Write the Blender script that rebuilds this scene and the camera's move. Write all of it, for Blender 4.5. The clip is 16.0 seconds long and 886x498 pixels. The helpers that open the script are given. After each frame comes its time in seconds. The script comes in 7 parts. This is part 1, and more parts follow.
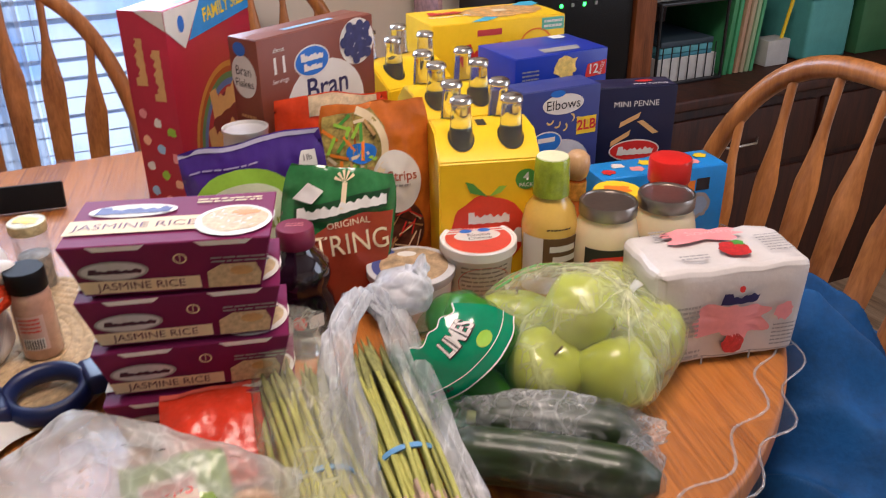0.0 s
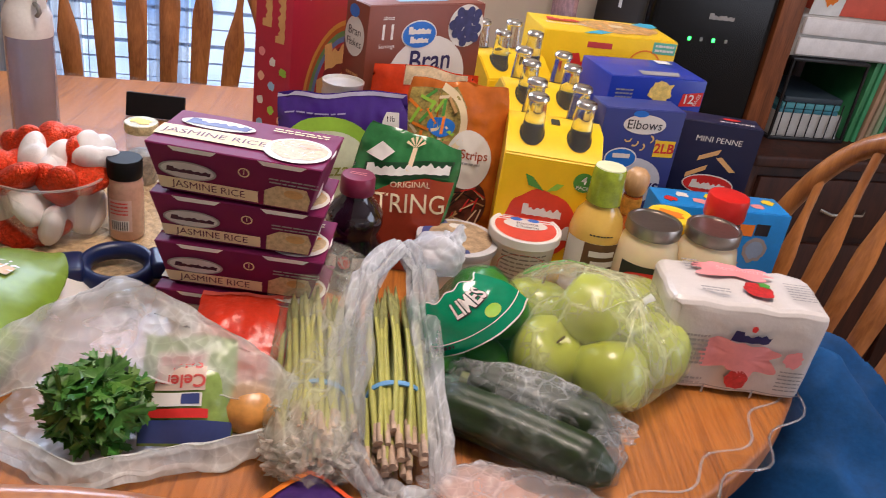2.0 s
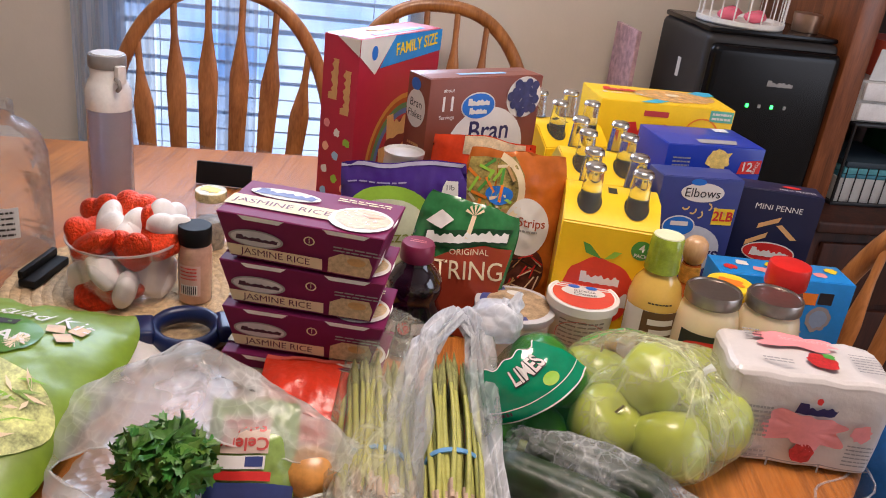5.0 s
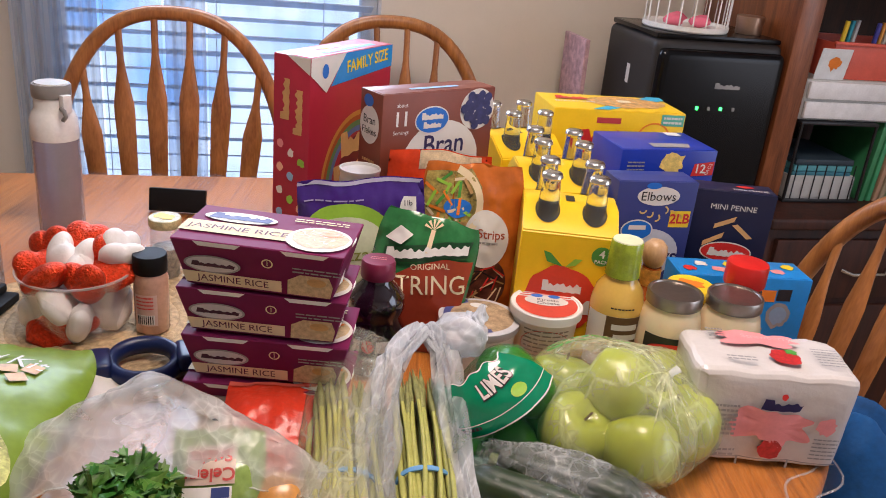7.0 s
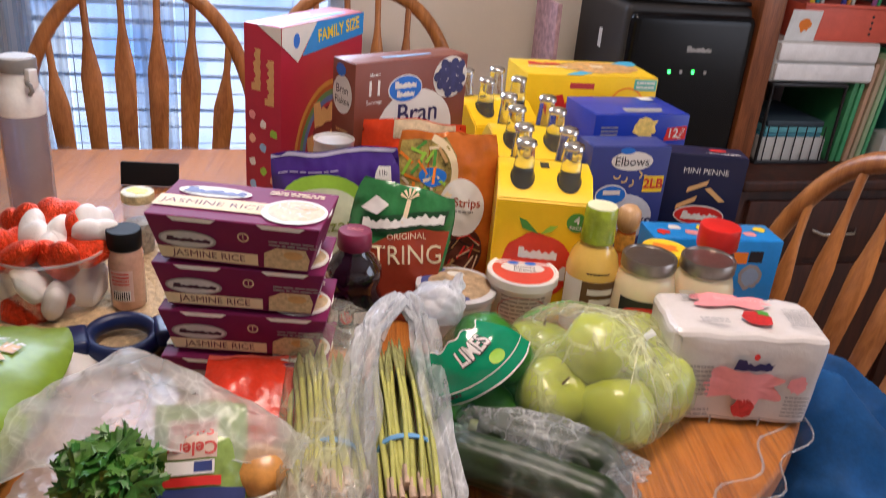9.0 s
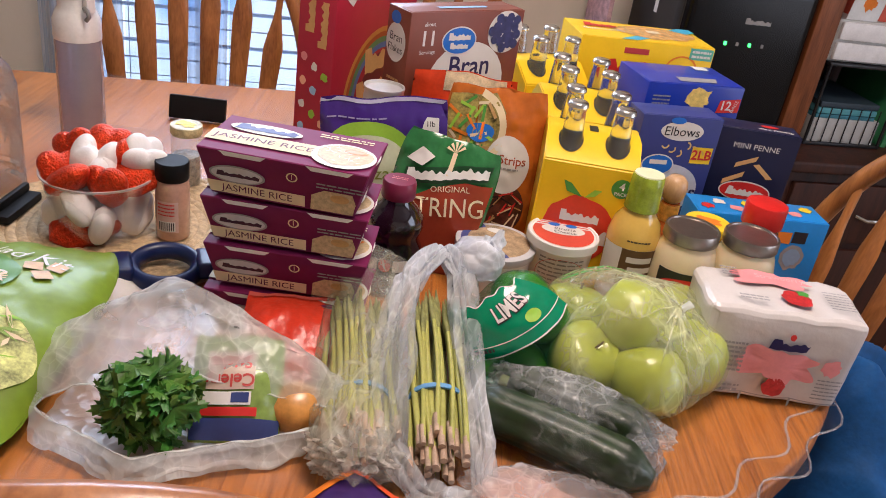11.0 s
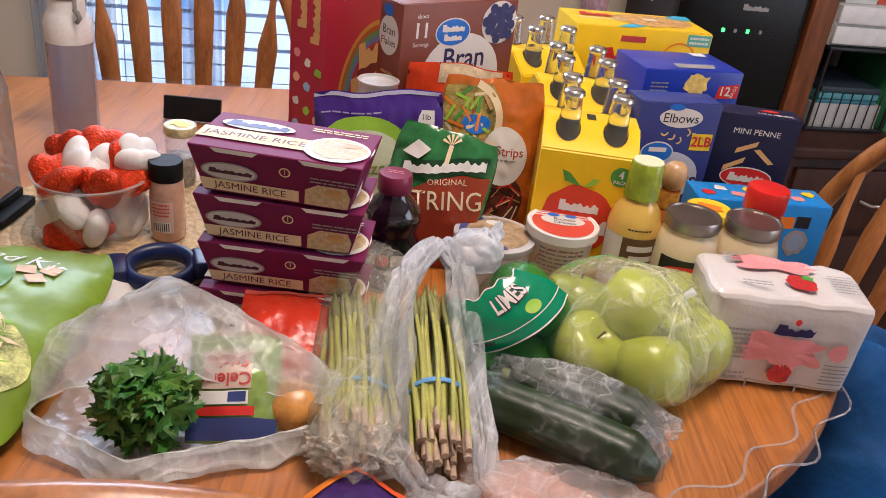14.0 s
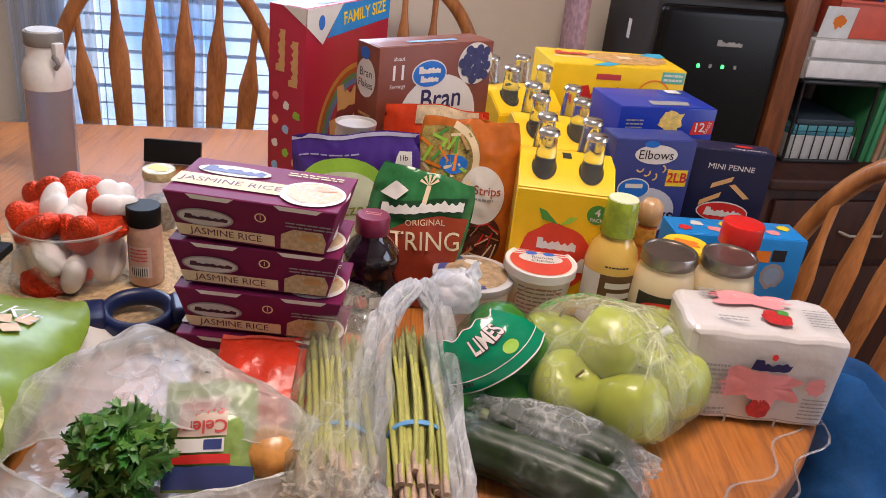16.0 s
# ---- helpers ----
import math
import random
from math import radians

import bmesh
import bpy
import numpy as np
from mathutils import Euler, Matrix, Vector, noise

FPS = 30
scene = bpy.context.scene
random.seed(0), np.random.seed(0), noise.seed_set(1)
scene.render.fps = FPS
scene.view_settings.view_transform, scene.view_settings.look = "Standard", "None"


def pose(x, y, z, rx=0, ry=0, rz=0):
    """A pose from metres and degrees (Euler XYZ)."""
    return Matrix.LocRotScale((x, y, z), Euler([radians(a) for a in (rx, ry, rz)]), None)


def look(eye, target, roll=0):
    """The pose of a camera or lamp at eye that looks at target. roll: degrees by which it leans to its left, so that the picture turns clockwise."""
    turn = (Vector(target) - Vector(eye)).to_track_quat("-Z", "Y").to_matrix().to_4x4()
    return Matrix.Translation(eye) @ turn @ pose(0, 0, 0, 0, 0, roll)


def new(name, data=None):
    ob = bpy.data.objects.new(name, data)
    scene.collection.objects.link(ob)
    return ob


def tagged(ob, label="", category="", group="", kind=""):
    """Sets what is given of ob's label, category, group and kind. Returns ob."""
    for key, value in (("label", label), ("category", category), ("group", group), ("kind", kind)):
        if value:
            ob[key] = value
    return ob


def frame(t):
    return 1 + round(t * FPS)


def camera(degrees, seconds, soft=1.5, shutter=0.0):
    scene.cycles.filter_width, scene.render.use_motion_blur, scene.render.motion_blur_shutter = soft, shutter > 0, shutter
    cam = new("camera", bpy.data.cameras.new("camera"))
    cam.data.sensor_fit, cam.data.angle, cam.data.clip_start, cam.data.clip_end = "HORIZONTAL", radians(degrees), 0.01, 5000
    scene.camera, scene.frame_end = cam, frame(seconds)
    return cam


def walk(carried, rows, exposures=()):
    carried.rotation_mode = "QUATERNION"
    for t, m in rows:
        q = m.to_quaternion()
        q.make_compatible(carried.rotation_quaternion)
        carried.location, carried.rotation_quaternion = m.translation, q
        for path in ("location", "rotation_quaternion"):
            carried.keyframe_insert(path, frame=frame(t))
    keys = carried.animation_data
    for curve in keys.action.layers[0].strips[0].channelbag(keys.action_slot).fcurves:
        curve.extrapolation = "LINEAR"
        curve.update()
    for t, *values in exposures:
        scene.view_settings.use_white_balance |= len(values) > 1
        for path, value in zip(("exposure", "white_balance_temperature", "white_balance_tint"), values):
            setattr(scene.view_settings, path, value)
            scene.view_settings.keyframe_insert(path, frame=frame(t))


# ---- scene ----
cam = camera(55.9, 16.0, soft=0.9, shutter=0.5)
PATH = [
    (0, (0.095, 0.109, 1.287), (0.163, 1.892, 0.385), -0.7),
    (0.5, (0.072, 0.066, 1.28), (0.145, 1.833, 0.347), 1.7),
    (1, (0.078, 0.028, 1.279), (0.147, 1.787, 0.329), 4.3),
    (1.5, (0.126, 0.026, 1.304), (0.016, 1.79, 0.368), 5.7),
    (2, (0.181, 0.033, 1.296), (-0.016, 1.799, 0.379), 9.0),
    (2.5, (0.197, 0.033, 1.299), (-0.022, 1.809, 0.406), 8.4),
    (3, (0.179, 0.03, 1.294), (-0.107, 1.785, 0.379), 9.1),
    (3.5, (0.171, 0.02, 1.295), (-0.125, 1.758, 0.35), 9.2),
    (4, (0.178, 0.017, 1.3), (-0.159, 1.804, 0.467), 9.6),
    (4.2, (0.178, 0.017, 1.303), (-0.172, 1.804, 0.475), 9.3),
    (6.3, (0.178, 0.027, 1.309), (-0.132, 1.855, 0.558), 4.9),
    (6.5, (0.18, 0.026, 1.306), (-0.126, 1.851, 0.548), 5.0),
    (7, (0.178, 0.027, 1.305), (-0.094, 1.857, 0.546), 5.5),
    (7.5, (0.177, 0.024, 1.308), (-0.075, 1.859, 0.553), 5.5),
    (8, (0.178, 0.028, 1.307), (-0.058, 1.865, 0.553), 5.3),
    (8.5, (0.178, 0.024, 1.308), (-0.045, 1.863, 0.555), 5.1),
    (9, (0.178, 0.025, 1.309), (-0.027, 1.835, 0.482), 5.1),
    (9.5, (0.173, 0.028, 1.305), (-0.008, 1.777, 0.352), 5.1),
    (10, (0.163, 0.02, 1.307), (-0.046, 1.773, 0.366), 6.6),
    (10.2, (0.16, 0.016, 1.307), (-0.053, 1.767, 0.364), 7.9),
    (12.5, (0.175, 0.027, 1.296), (-0.115, 1.801, 0.419), 8.8),
    (13, (0.174, 0.029, 1.292), (-0.104, 1.807, 0.419), 8.4),
    (13.5, (0.177, 0.03, 1.298), (-0.1, 1.778, 0.367), 7.6),
    (14, (0.171, 0.028, 1.295), (-0.093, 1.778, 0.365), 7.2),
    (14.5, (0.169, 0.026, 1.298), (-0.105, 1.78, 0.377), 7.0),
    (15, (0.169, 0.029, 1.3), (-0.105, 1.792, 0.398), 7.0),
    (15.5, (0.179, 0.03, 1.306), (-0.078, 1.811, 0.433), 7.1),
    (16, (0.182, 0.031, 1.306), (-0.069, 1.82, 0.449), 6.5),
]
walk(cam, [(t, look(eye, target, roll)) for t, eye, target, roll in PATH], [(0, -0.19, 5900, 17), (16, -0.19, 5900, 17)])

# ---- world and light ----
world = bpy.data.worlds.new("sky")
scene.world = world
world.use_nodes = True
wn = world.node_tree.nodes
sky = wn.new("ShaderNodeTexSky")
sky.sky_type, sky.sun_disc, sky.sun_elevation, sky.sun_rotation = "NISHITA", False, radians(40), radians(150)
world.node_tree.links.new(sky.outputs[0], wn["Background"].inputs[0])
wn["Background"].inputs[1].default_value = 0.12
YAW = 22.7
ROOM = pose(0, 0, 0, 0, 0, YAW)


def lamp(name, m, size, size_y, power, colour):
    data = bpy.data.lights.new(name, "AREA")
    data.shape, data.size, data.size_y, data.energy, data.color = "RECTANGLE", size, size_y, power, colour
    ob = new(name, data)
    ob.matrix_world = m
    return ob


sun_data = bpy.data.lights.new("sun", "SUN")
sun_data.energy, sun_data.angle, sun_data.color = 2.0, radians(0.6), (1.0, 0.95, 0.88)
sun = new("sun", sun_data)
sun.matrix_world = pose(0, 0, 5, 50, 0, 150)
lamp("window_light", ROOM @ pose(0.1, 2.09, 1.62, -90, 0, 0), 0.75, 0.7, 24, (0.78, 0.89, 1.0))
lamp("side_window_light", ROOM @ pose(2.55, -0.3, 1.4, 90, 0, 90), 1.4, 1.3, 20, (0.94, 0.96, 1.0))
# Unseen warm overhead lamp, added without any fitting.
lamp("unseen_ceiling_light", ROOM @ pose(0.5, 0.6, 2.30, 0, 0, 0), 0.5, 0.5, 29, (1.0, 0.80, 0.61))

# ---- materials ----
MATS = {}


def M(name, col, rough=0.5, metal=0.0, var=0.10, scale=30.0, bump=0.0, bscale=150.0, coat=0.0, alpha=1.0, trans=0.0, ior=1.45, emit=0.0, island=False, sss=0.0):
    """A procedural surface: colour varied at two scales, roughness varied, fine relief."""
    if name in MATS:
        return MATS[name]
    m = MATS[name] = bpy.data.materials.new(name)
    m.use_nodes = True
    nt = m.node_tree
    b = nt.nodes["Principled BSDF"]
    tc = nt.nodes.new("ShaderNodeTexCoord")
    n1, n2 = nt.nodes.new("ShaderNodeTexNoise"), nt.nodes.new("ShaderNodeTexNoise")
    n1.inputs["Scale"].default_value, n2.inputs["Scale"].default_value = scale, scale * 7
    n1.inputs["Detail"].default_value = 4
    for n in (n1, n2):
        nt.links.new(tc.outputs["Object"], n.inputs["Vector"])
    mix = nt.nodes.new("ShaderNodeMath")
    mix.operation = "MULTIPLY_ADD"
    mix.inputs[1].default_value = 0.4
    nt.links.new(n2.outputs["Fac"], mix.inputs[0])
    nt.links.new(n1.outputs["Fac"], mix.inputs[2])
    mr = nt.nodes.new("ShaderNodeMapRange")
    mr.inputs[1].default_value, mr.inputs[2].default_value = 0.45, 0.95
    mr.inputs[3].default_value, mr.inputs[4].default_value = 1 - var, 1 + var
    nt.links.new(mix.outputs[0], mr.inputs[0])
    hsv = nt.nodes.new("ShaderNodeHueSaturation")
    hsv.inputs["Color"].default_value = (*col, 1)
    nt.links.new(mr.outputs[0], hsv.inputs["Value"])
    if island:
        g = nt.nodes.new("ShaderNodeNewGeometry")
        h2 = nt.nodes.new("ShaderNodeMapRange")
        h2.inputs[3].default_value, h2.inputs[4].default_value = 0.47, 0.53
        nt.links.new(g.outputs["Random Per Island"], h2.inputs[0])
        nt.links.new(h2.outputs[0], hsv.inputs["Hue"])
    nt.links.new(hsv.outputs[0], b.inputs["Base Color"])
    b.inputs["Roughness"].default_value = rough
    b.inputs["Metallic"].default_value = metal
    b.inputs["Coat Weight"].default_value = coat
    b.inputs["Coat Roughness"].default_value = 0.12
    b.inputs["Transmission Weight"].default_value = trans
    b.inputs["IOR"].default_value = ior
    b.inputs["Alpha"].default_value = alpha
    if sss:
        b.inputs["Subsurface Weight"].default_value = sss
        b.inputs["Subsurface Scale"].default_value = 0.01
    if emit:
        b.inputs["Emission Color"].default_value = (*col, 1)
        b.inputs["Emission Strength"].default_value = emit
    if bump:
        bn, bp = nt.nodes.new("ShaderNodeTexNoise"), nt.nodes.new("ShaderNodeBump")
        bn.inputs["Scale"].default_value, bn.inputs["Detail"].default_value = bscale, 5
        bp.inputs["Strength"].default_value, bp.inputs["Distance"].default_value = bump, 0.004
        nt.links.new(tc.outputs["Object"], bn.inputs["Vector"])
        nt.links.new(bn.outputs["Fac"], bp.inputs["Height"])
        nt.links.new(bp.outputs[0], b.inputs["Normal"])
    return m


def film(name, tint, low, high, scale, rough=0.12, bump=0.5, stretch=(1, 1, 1), crease=0.07, gloss=0.32):
    """Thin plastic film: mostly clear, faceted like crumpled foil, milkier along its creases to paint their highlights.
    """
    if name in MATS:
        return MATS[name]
    m = MATS[name] = bpy.data.materials.new(name)
    m.use_nodes = True
    nt = m.node_tree
    b, out = nt.nodes["Principled BSDF"], nt.nodes["Material Output"]

    def node(kind, **sockets):
        n = nt.nodes.new(kind)
        for k, v in sockets.items():
            n.inputs[k].default_value = v
        return n

    def sums(op, a, c, clamp=False):
        n = nt.nodes.new("ShaderNodeMath")
        n.operation, n.use_clamp = op, clamp
        for i, v in enumerate((a, c)):
            if isinstance(v, (int, float)):
                n.inputs[i].default_value = v
            else:
                nt.links.new(v, n.inputs[i])
        return n.outputs[0]

    tc, mp = node("ShaderNodeTexCoord"), node("ShaderNodeMapping", Scale=stretch)
    nt.links.new(tc.outputs["Object"], mp.inputs["Vector"])
    n = node("ShaderNodeTexNoise", Scale=scale * 0.5, Detail=2.5, Distortion=0.6)
    nt.links.new(mp.outputs[0], n.inputs["Vector"])
    mr = node("ShaderNodeMapRange")
    for i, v in enumerate((0.40, 0.70, low, high)):
        mr.inputs[i + 1].default_value = v
    nt.links.new(n.outputs["Fac"], mr.inputs[0])
    total, height = mr.outputs[0], n.outputs["Fac"]
    # facets at two sizes, bent a little by the noise
    bend = nt.nodes.new("ShaderNodeVectorMath")
    bend.operation = "SCALE"
    bend.inputs[3].default_value = 0.35 / scale
    nt.links.new(n.outputs["Color"], bend.inputs[0])
    place = nt.nodes.new("ShaderNodeVectorMath")
    nt.links.new(mp.outputs[0], place.inputs[0])
    nt.links.new(bend.outputs[0], place.inputs[1])
    for k, gain, deep in ((1.4, 1.0, 0.8), (3.6, 0.5, 0.35)):
        cone, edge = node("ShaderNodeTexVoronoi", Scale=scale * k), node("ShaderNodeTexVoronoi", Scale=scale * k)
        edge.feature = "DISTANCE_TO_EDGE"
        for v in (cone, edge):
            nt.links.new(place.outputs[0], v.inputs["Vector"])
        line = sums("ADD", sums("MULTIPLY", edge.outputs["Distance"], -1 / 0.09), 1.0, True)
        fade = sums("MULTIPLY", sums("SUBTRACT", n.outputs["Fac"], 0.42), 5.0, True)
        # whiter lines on the facet edges: highlights of the folds, put into opacity
        total = sums("ADD", total, sums("MULTIPLY", sums("MULTIPLY", line, fade), crease * gain), True)
        height = sums("ADD", height, sums("MULTIPLY", cone.outputs["Distance"], deep))
    bp = node("ShaderNodeBump", Strength=min(1.0, bump), Distance=0.16 / scale)
    nt.links.new(height, bp.inputs["Height"])
    nt.links.new(bp.outputs[0], b.inputs["Normal"])
    b.inputs["Base Color"].default_value = (*tint, 1)
    b.inputs["Roughness"].default_value = max(rough, 0.35)
    clear, mix = node("ShaderNodeBsdfTransparent", Color=tuple(0.85 + 0.15 * c for c in tint) + (1,)), nt.nodes.new("ShaderNodeMixShader")
    glow, both = node("ShaderNodeBsdfTranslucent", Color=(*tint, 1)), nt.nodes.new("ShaderNodeMixShader")
    both.inputs[0].default_value = 0.42
    nt.links.new(b.outputs[0], both.inputs[1])
    nt.links.new(glow.outputs[0], both.inputs[2])
    nt.links.new(total, mix.inputs[0])
    nt.links.new(clear.outputs[0], mix.inputs[1])
    nt.links.new(both.outputs[0], mix.inputs[2])
    shine, fres, last = node("ShaderNodeBsdfGlossy", Roughness=max(0.20, rough)), node("ShaderNodeFresnel", IOR=1.40), nt.nodes.new("ShaderNodeMixShader")
    nt.links.new(bp.outputs[0], shine.inputs["Normal"])
    nt.links.new(bp.outputs[0], fres.inputs["Normal"])
    nt.links.new(sums("MULTIPLY", fres.outputs[0], gloss), last.inputs[0])
    nt.links.new(mix.outputs[0], last.inputs[1])
    nt.links.new(shine.outputs[0], last.inputs[2])
    nt.links.new(last.outputs[0], out.inputs["Surface"])
    return m


def wood(name, dark, light, along=(1, 1, 12), scale=8.0, rough=0.35, plank=0.0, coat=0.2, turn=0.0, ends=(0.48, 0.96)):
    """Grained wood; with plank, boards of that width side by side along local y."""
    if name in MATS:
        return MATS[name]
    m = MATS[name] = bpy.data.materials.new(name)
    m.use_nodes = True
    nt = m.node_tree
    b = nt.nodes["Principled BSDF"]
    tc, mp = nt.nodes.new("ShaderNodeTexCoord"), nt.nodes.new("ShaderNodeMapping")
    mp.inputs["Scale"].default_value = along
    spin = nt.nodes.new("ShaderNodeMapping")
    spin.inputs["Rotation"].default_value = (0, 0, radians(turn))
    nt.links.new(tc.outputs["Object"], spin.inputs["Vector"])
    nt.links.new(spin.outputs[0], mp.inputs["Vector"])
    n1, n2 = nt.nodes.new("ShaderNodeTexNoise"), nt.nodes.new("ShaderNodeTexNoise")
    n1.inputs["Scale"].default_value, n1.inputs["Detail"].default_value, n1.inputs["Distortion"].default_value = scale, 8, 0.8
    n2.inputs["Scale"].default_value, n2.inputs["Detail"].default_value = scale * 9, 3
    nt.links.new(mp.outputs[0], n1.inputs["Vector"])
    nt.links.new(mp.outputs[0], n2.inputs["Vector"])
    add = nt.nodes.new("ShaderNodeMath")
    add.operation = "MULTIPLY_ADD"
    add.inputs[1].default_value = 0.45
    nt.links.new(n2.outputs["Fac"], add.inputs[0])
    nt.links.new(n1.outputs["Fac"], add.inputs[2])
    fac = add.outputs[0]
    if plank:
        br, rot = nt.nodes.new("ShaderNodeTexBrick"), nt.nodes.new("ShaderNodeMapping")
        rot.inputs["Rotation"].default_value = (0, 0, radians(90 + turn))
        nt.links.new(tc.outputs["Object"], rot.inputs["Vector"])
        nt.links.new(rot.outputs[0], br.inputs["Vector"])
        br.inputs["Color1"].default_value, br.inputs["Color2"].default_value, br.inputs["Mortar"].default_value = (0.0,) * 3 + (1,), (0.5,) * 3 + (1,), (-0.7,) * 3 + (1,)
        br.inputs["Scale"].default_value, br.inputs["Brick Width"].default_value, br.inputs["Row Height"].default_value = 1, plank * 9, plank
        br.inputs["Mortar Size"].default_value, br.inputs["Bias"].default_value = 0.0012, 0.0
        ad2 = nt.nodes.new("ShaderNodeMath")
        ad2.operation = "MULTIPLY_ADD"
        ad2.inputs[1].default_value = 0.5
        nt.links.new(br.outputs["Color"], ad2.inputs[0])
        nt.links.new(fac, ad2.inputs[2])
        fac = ad2.outputs[0]
    ramp = nt.nodes.new("ShaderNodeValToRGB")
    ramp.color_ramp.elements[0].position, ramp.color_ramp.elements[1].position = ends
    ramp.color_ramp.elements[0].color, ramp.color_ramp.elements[1].color = (*dark, 1), (*light, 1)
    nt.links.new(fac, ramp.inputs[0])
    nt.links.new(ramp.outputs[0], b.inputs["Base Color"])
    bp = nt.nodes.new("ShaderNodeBump")
    bp.inputs["Strength"].default_value, bp.inputs["Distance"].default_value = 0.12, 0.002
    nt.links.new(n2.outputs["Fac"], bp.inputs["Height"])
    nt.links.new(bp.outputs[0], b.inputs["Normal"])
    b.inputs["Roughness"].default_value = rough
    b.inputs["Coat Weight"].default_value = coat
    b.inputs["Coat Roughness"].default_value = 0.2
    return m


def glitter(name, col):
    m = M(name, col, 0.30, 0.75, 0.35, 220, 0.9, 320)
    return m


OAK = wood("oak_chair", (0.20, 0.065, 0.014), (0.50, 0.20, 0.055), (1, 1, 0.10), 30)
OAK_TOP = wood("oak_top", (0.19, 0.046, 0.004), (0.56, 0.190, 0.022), (16, 0.5, 1), 13, 0.42, 0.075, 0.04, 12.0, (0.52, 0.98))
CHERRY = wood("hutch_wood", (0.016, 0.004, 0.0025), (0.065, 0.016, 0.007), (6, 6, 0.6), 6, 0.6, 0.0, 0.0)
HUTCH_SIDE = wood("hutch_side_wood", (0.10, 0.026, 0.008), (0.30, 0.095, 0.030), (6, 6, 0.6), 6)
WHITE = M("white_print", (0.72, 0.70, 0.67), 0.6, var=0.04, ior=1.35)
CREAM = M("cream_print", (0.76, 0.62, 0.40), 0.6, var=0.05, ior=1.35)
BLACK = M("black_plastic", (0.012, 0.012, 0.014), 0.35)
MATT_BLACK = M("soft_black", (0.008, 0.008, 0.009), 0.55, ior=1.25)
DARK = M("dark_ink", (0.02, 0.016, 0.02), 0.5)
GREY = M("grey_ink", (0.30, 0.29, 0.29), 0.5)
NAVY = M("navy_card", (0.012, 0.016, 0.075), 0.4)
BLUE = M("logo_blue", (0.02, 0.16, 0.62), 0.4)
SKY = M("bright_blue_card", (0.02, 0.26, 0.72), 0.35)
YELLOW = M("yellow_card", (0.86, 0.55, 0.0), 0.4, var=0.05)
YELLOW_INK = M("yellow_ink", (0.88, 0.62, 0.02), 0.4, var=0.05)
ORANGE_INK = M("orange_ink", (0.80, 0.22, 0.02), 0.4)
RED = M("red_ink", (0.62, 0.03, 0.025), 0.4)
PINK = M("pink_ink", (0.80, 0.30, 0.31), 0.4)
GREEN_INK = M("green_ink", (0.08, 0.30, 0.05), 0.4)
LIMEG = M("light_green_ink", (0.30, 0.55, 0.05), 0.4)
TAN = M("tan_ink", (0.55, 0.33, 0.13), 0.45, var=0.2, scale=120)
STEEL = M("brushed_steel", (0.62, 0.60, 0.57), 0.25, 1.0, 0.08)
GLASS = M("clear_glass", (0.95, 0.97, 0.97), 0.03, trans=1.0, var=0.0)
CLEAR = film("clear_plastic", (0.92, 0.95, 0.97), 0.10, 0.28, 9, 0.06, 0.08, crease=0.0)


# ---- mesh tools ----
def finish(bm, smooth=40):
    bmesh.ops.recalc_face_normals(bm, faces=bm.faces)
    for f in bm.faces:
        f.smooth = True
    for e in bm.edges:
        if len(e.link_faces) == 2 and e.calc_face_angle(0) > radians(smooth):
            e.smooth = False
    return bm


def part(name, bm, material, parent=None, label="", m=None):
    me = bpy.data.meshes.new(name)
    bm.to_mesh(me)
    bm.free()
    for one in (material if isinstance(material, (list, tuple)) else (material,)):
        me.materials.append(one)
    ob = new(name, me)
    if parent is not None:
        ob.parent = parent
    if m is not None:
        ob.matrix_basis = m
    if label:
        ob["label"] = label
    return ob


def thing(name, m, label, category, group="", kind=""):
    ob = new(name)
    ob.empty_display_size = 0.05
    ob.matrix_basis = m
    return tagged(ob, label, category, group, kind)


def block(x0, y0, z0, x1, y1, z1, bevel=0.0, seg=2):
    bm = bmesh.new()
    bmesh.ops.create_cube(bm, size=1.0)
    for v in bm.verts:
        v.co = Vector(((x0 + x1) / 2 + v.co.x * (x1 - x0), (y0 + y1) / 2 + v.co.y * (y1 - y0), (z0 + z1) / 2 + v.co.z * (z1 - z0)))
    if bevel:
        bmesh.ops.bevel(bm, geom=bm.edges[:], offset=bevel, segments=seg, affect="EDGES", profile=0.6)
    return finish(bm)


def join(*bms):
    out = bmesh.new()
    for bm in bms:
        me = bpy.data.meshes.new("tmp")
        bm.to_mesh(me)
        bm.free()
        out.from_mesh(me)
        bpy.data.meshes.remove(me)
    return out


def lathe(profile, seg=40, cap=True):
    """A turned form from (radius, height) pairs."""
    bm = bmesh.new()
    rings = []
    for r, z in profile:
        rings.append([bm.verts.new((r * math.cos(2 * math.pi * i / seg), r * math.sin(2 * math.pi * i / seg), z)) for i in range(seg)])
    for a, b in zip(rings, rings[1:]):
        for i in range(seg):
            bm.faces.new((a[i], a[(i + 1) % seg], b[(i + 1) % seg], b[i]))
    if cap:
        bm.faces.new(rings[0][::-1])
        bm.faces.new(rings[-1])
    return finish(bm)


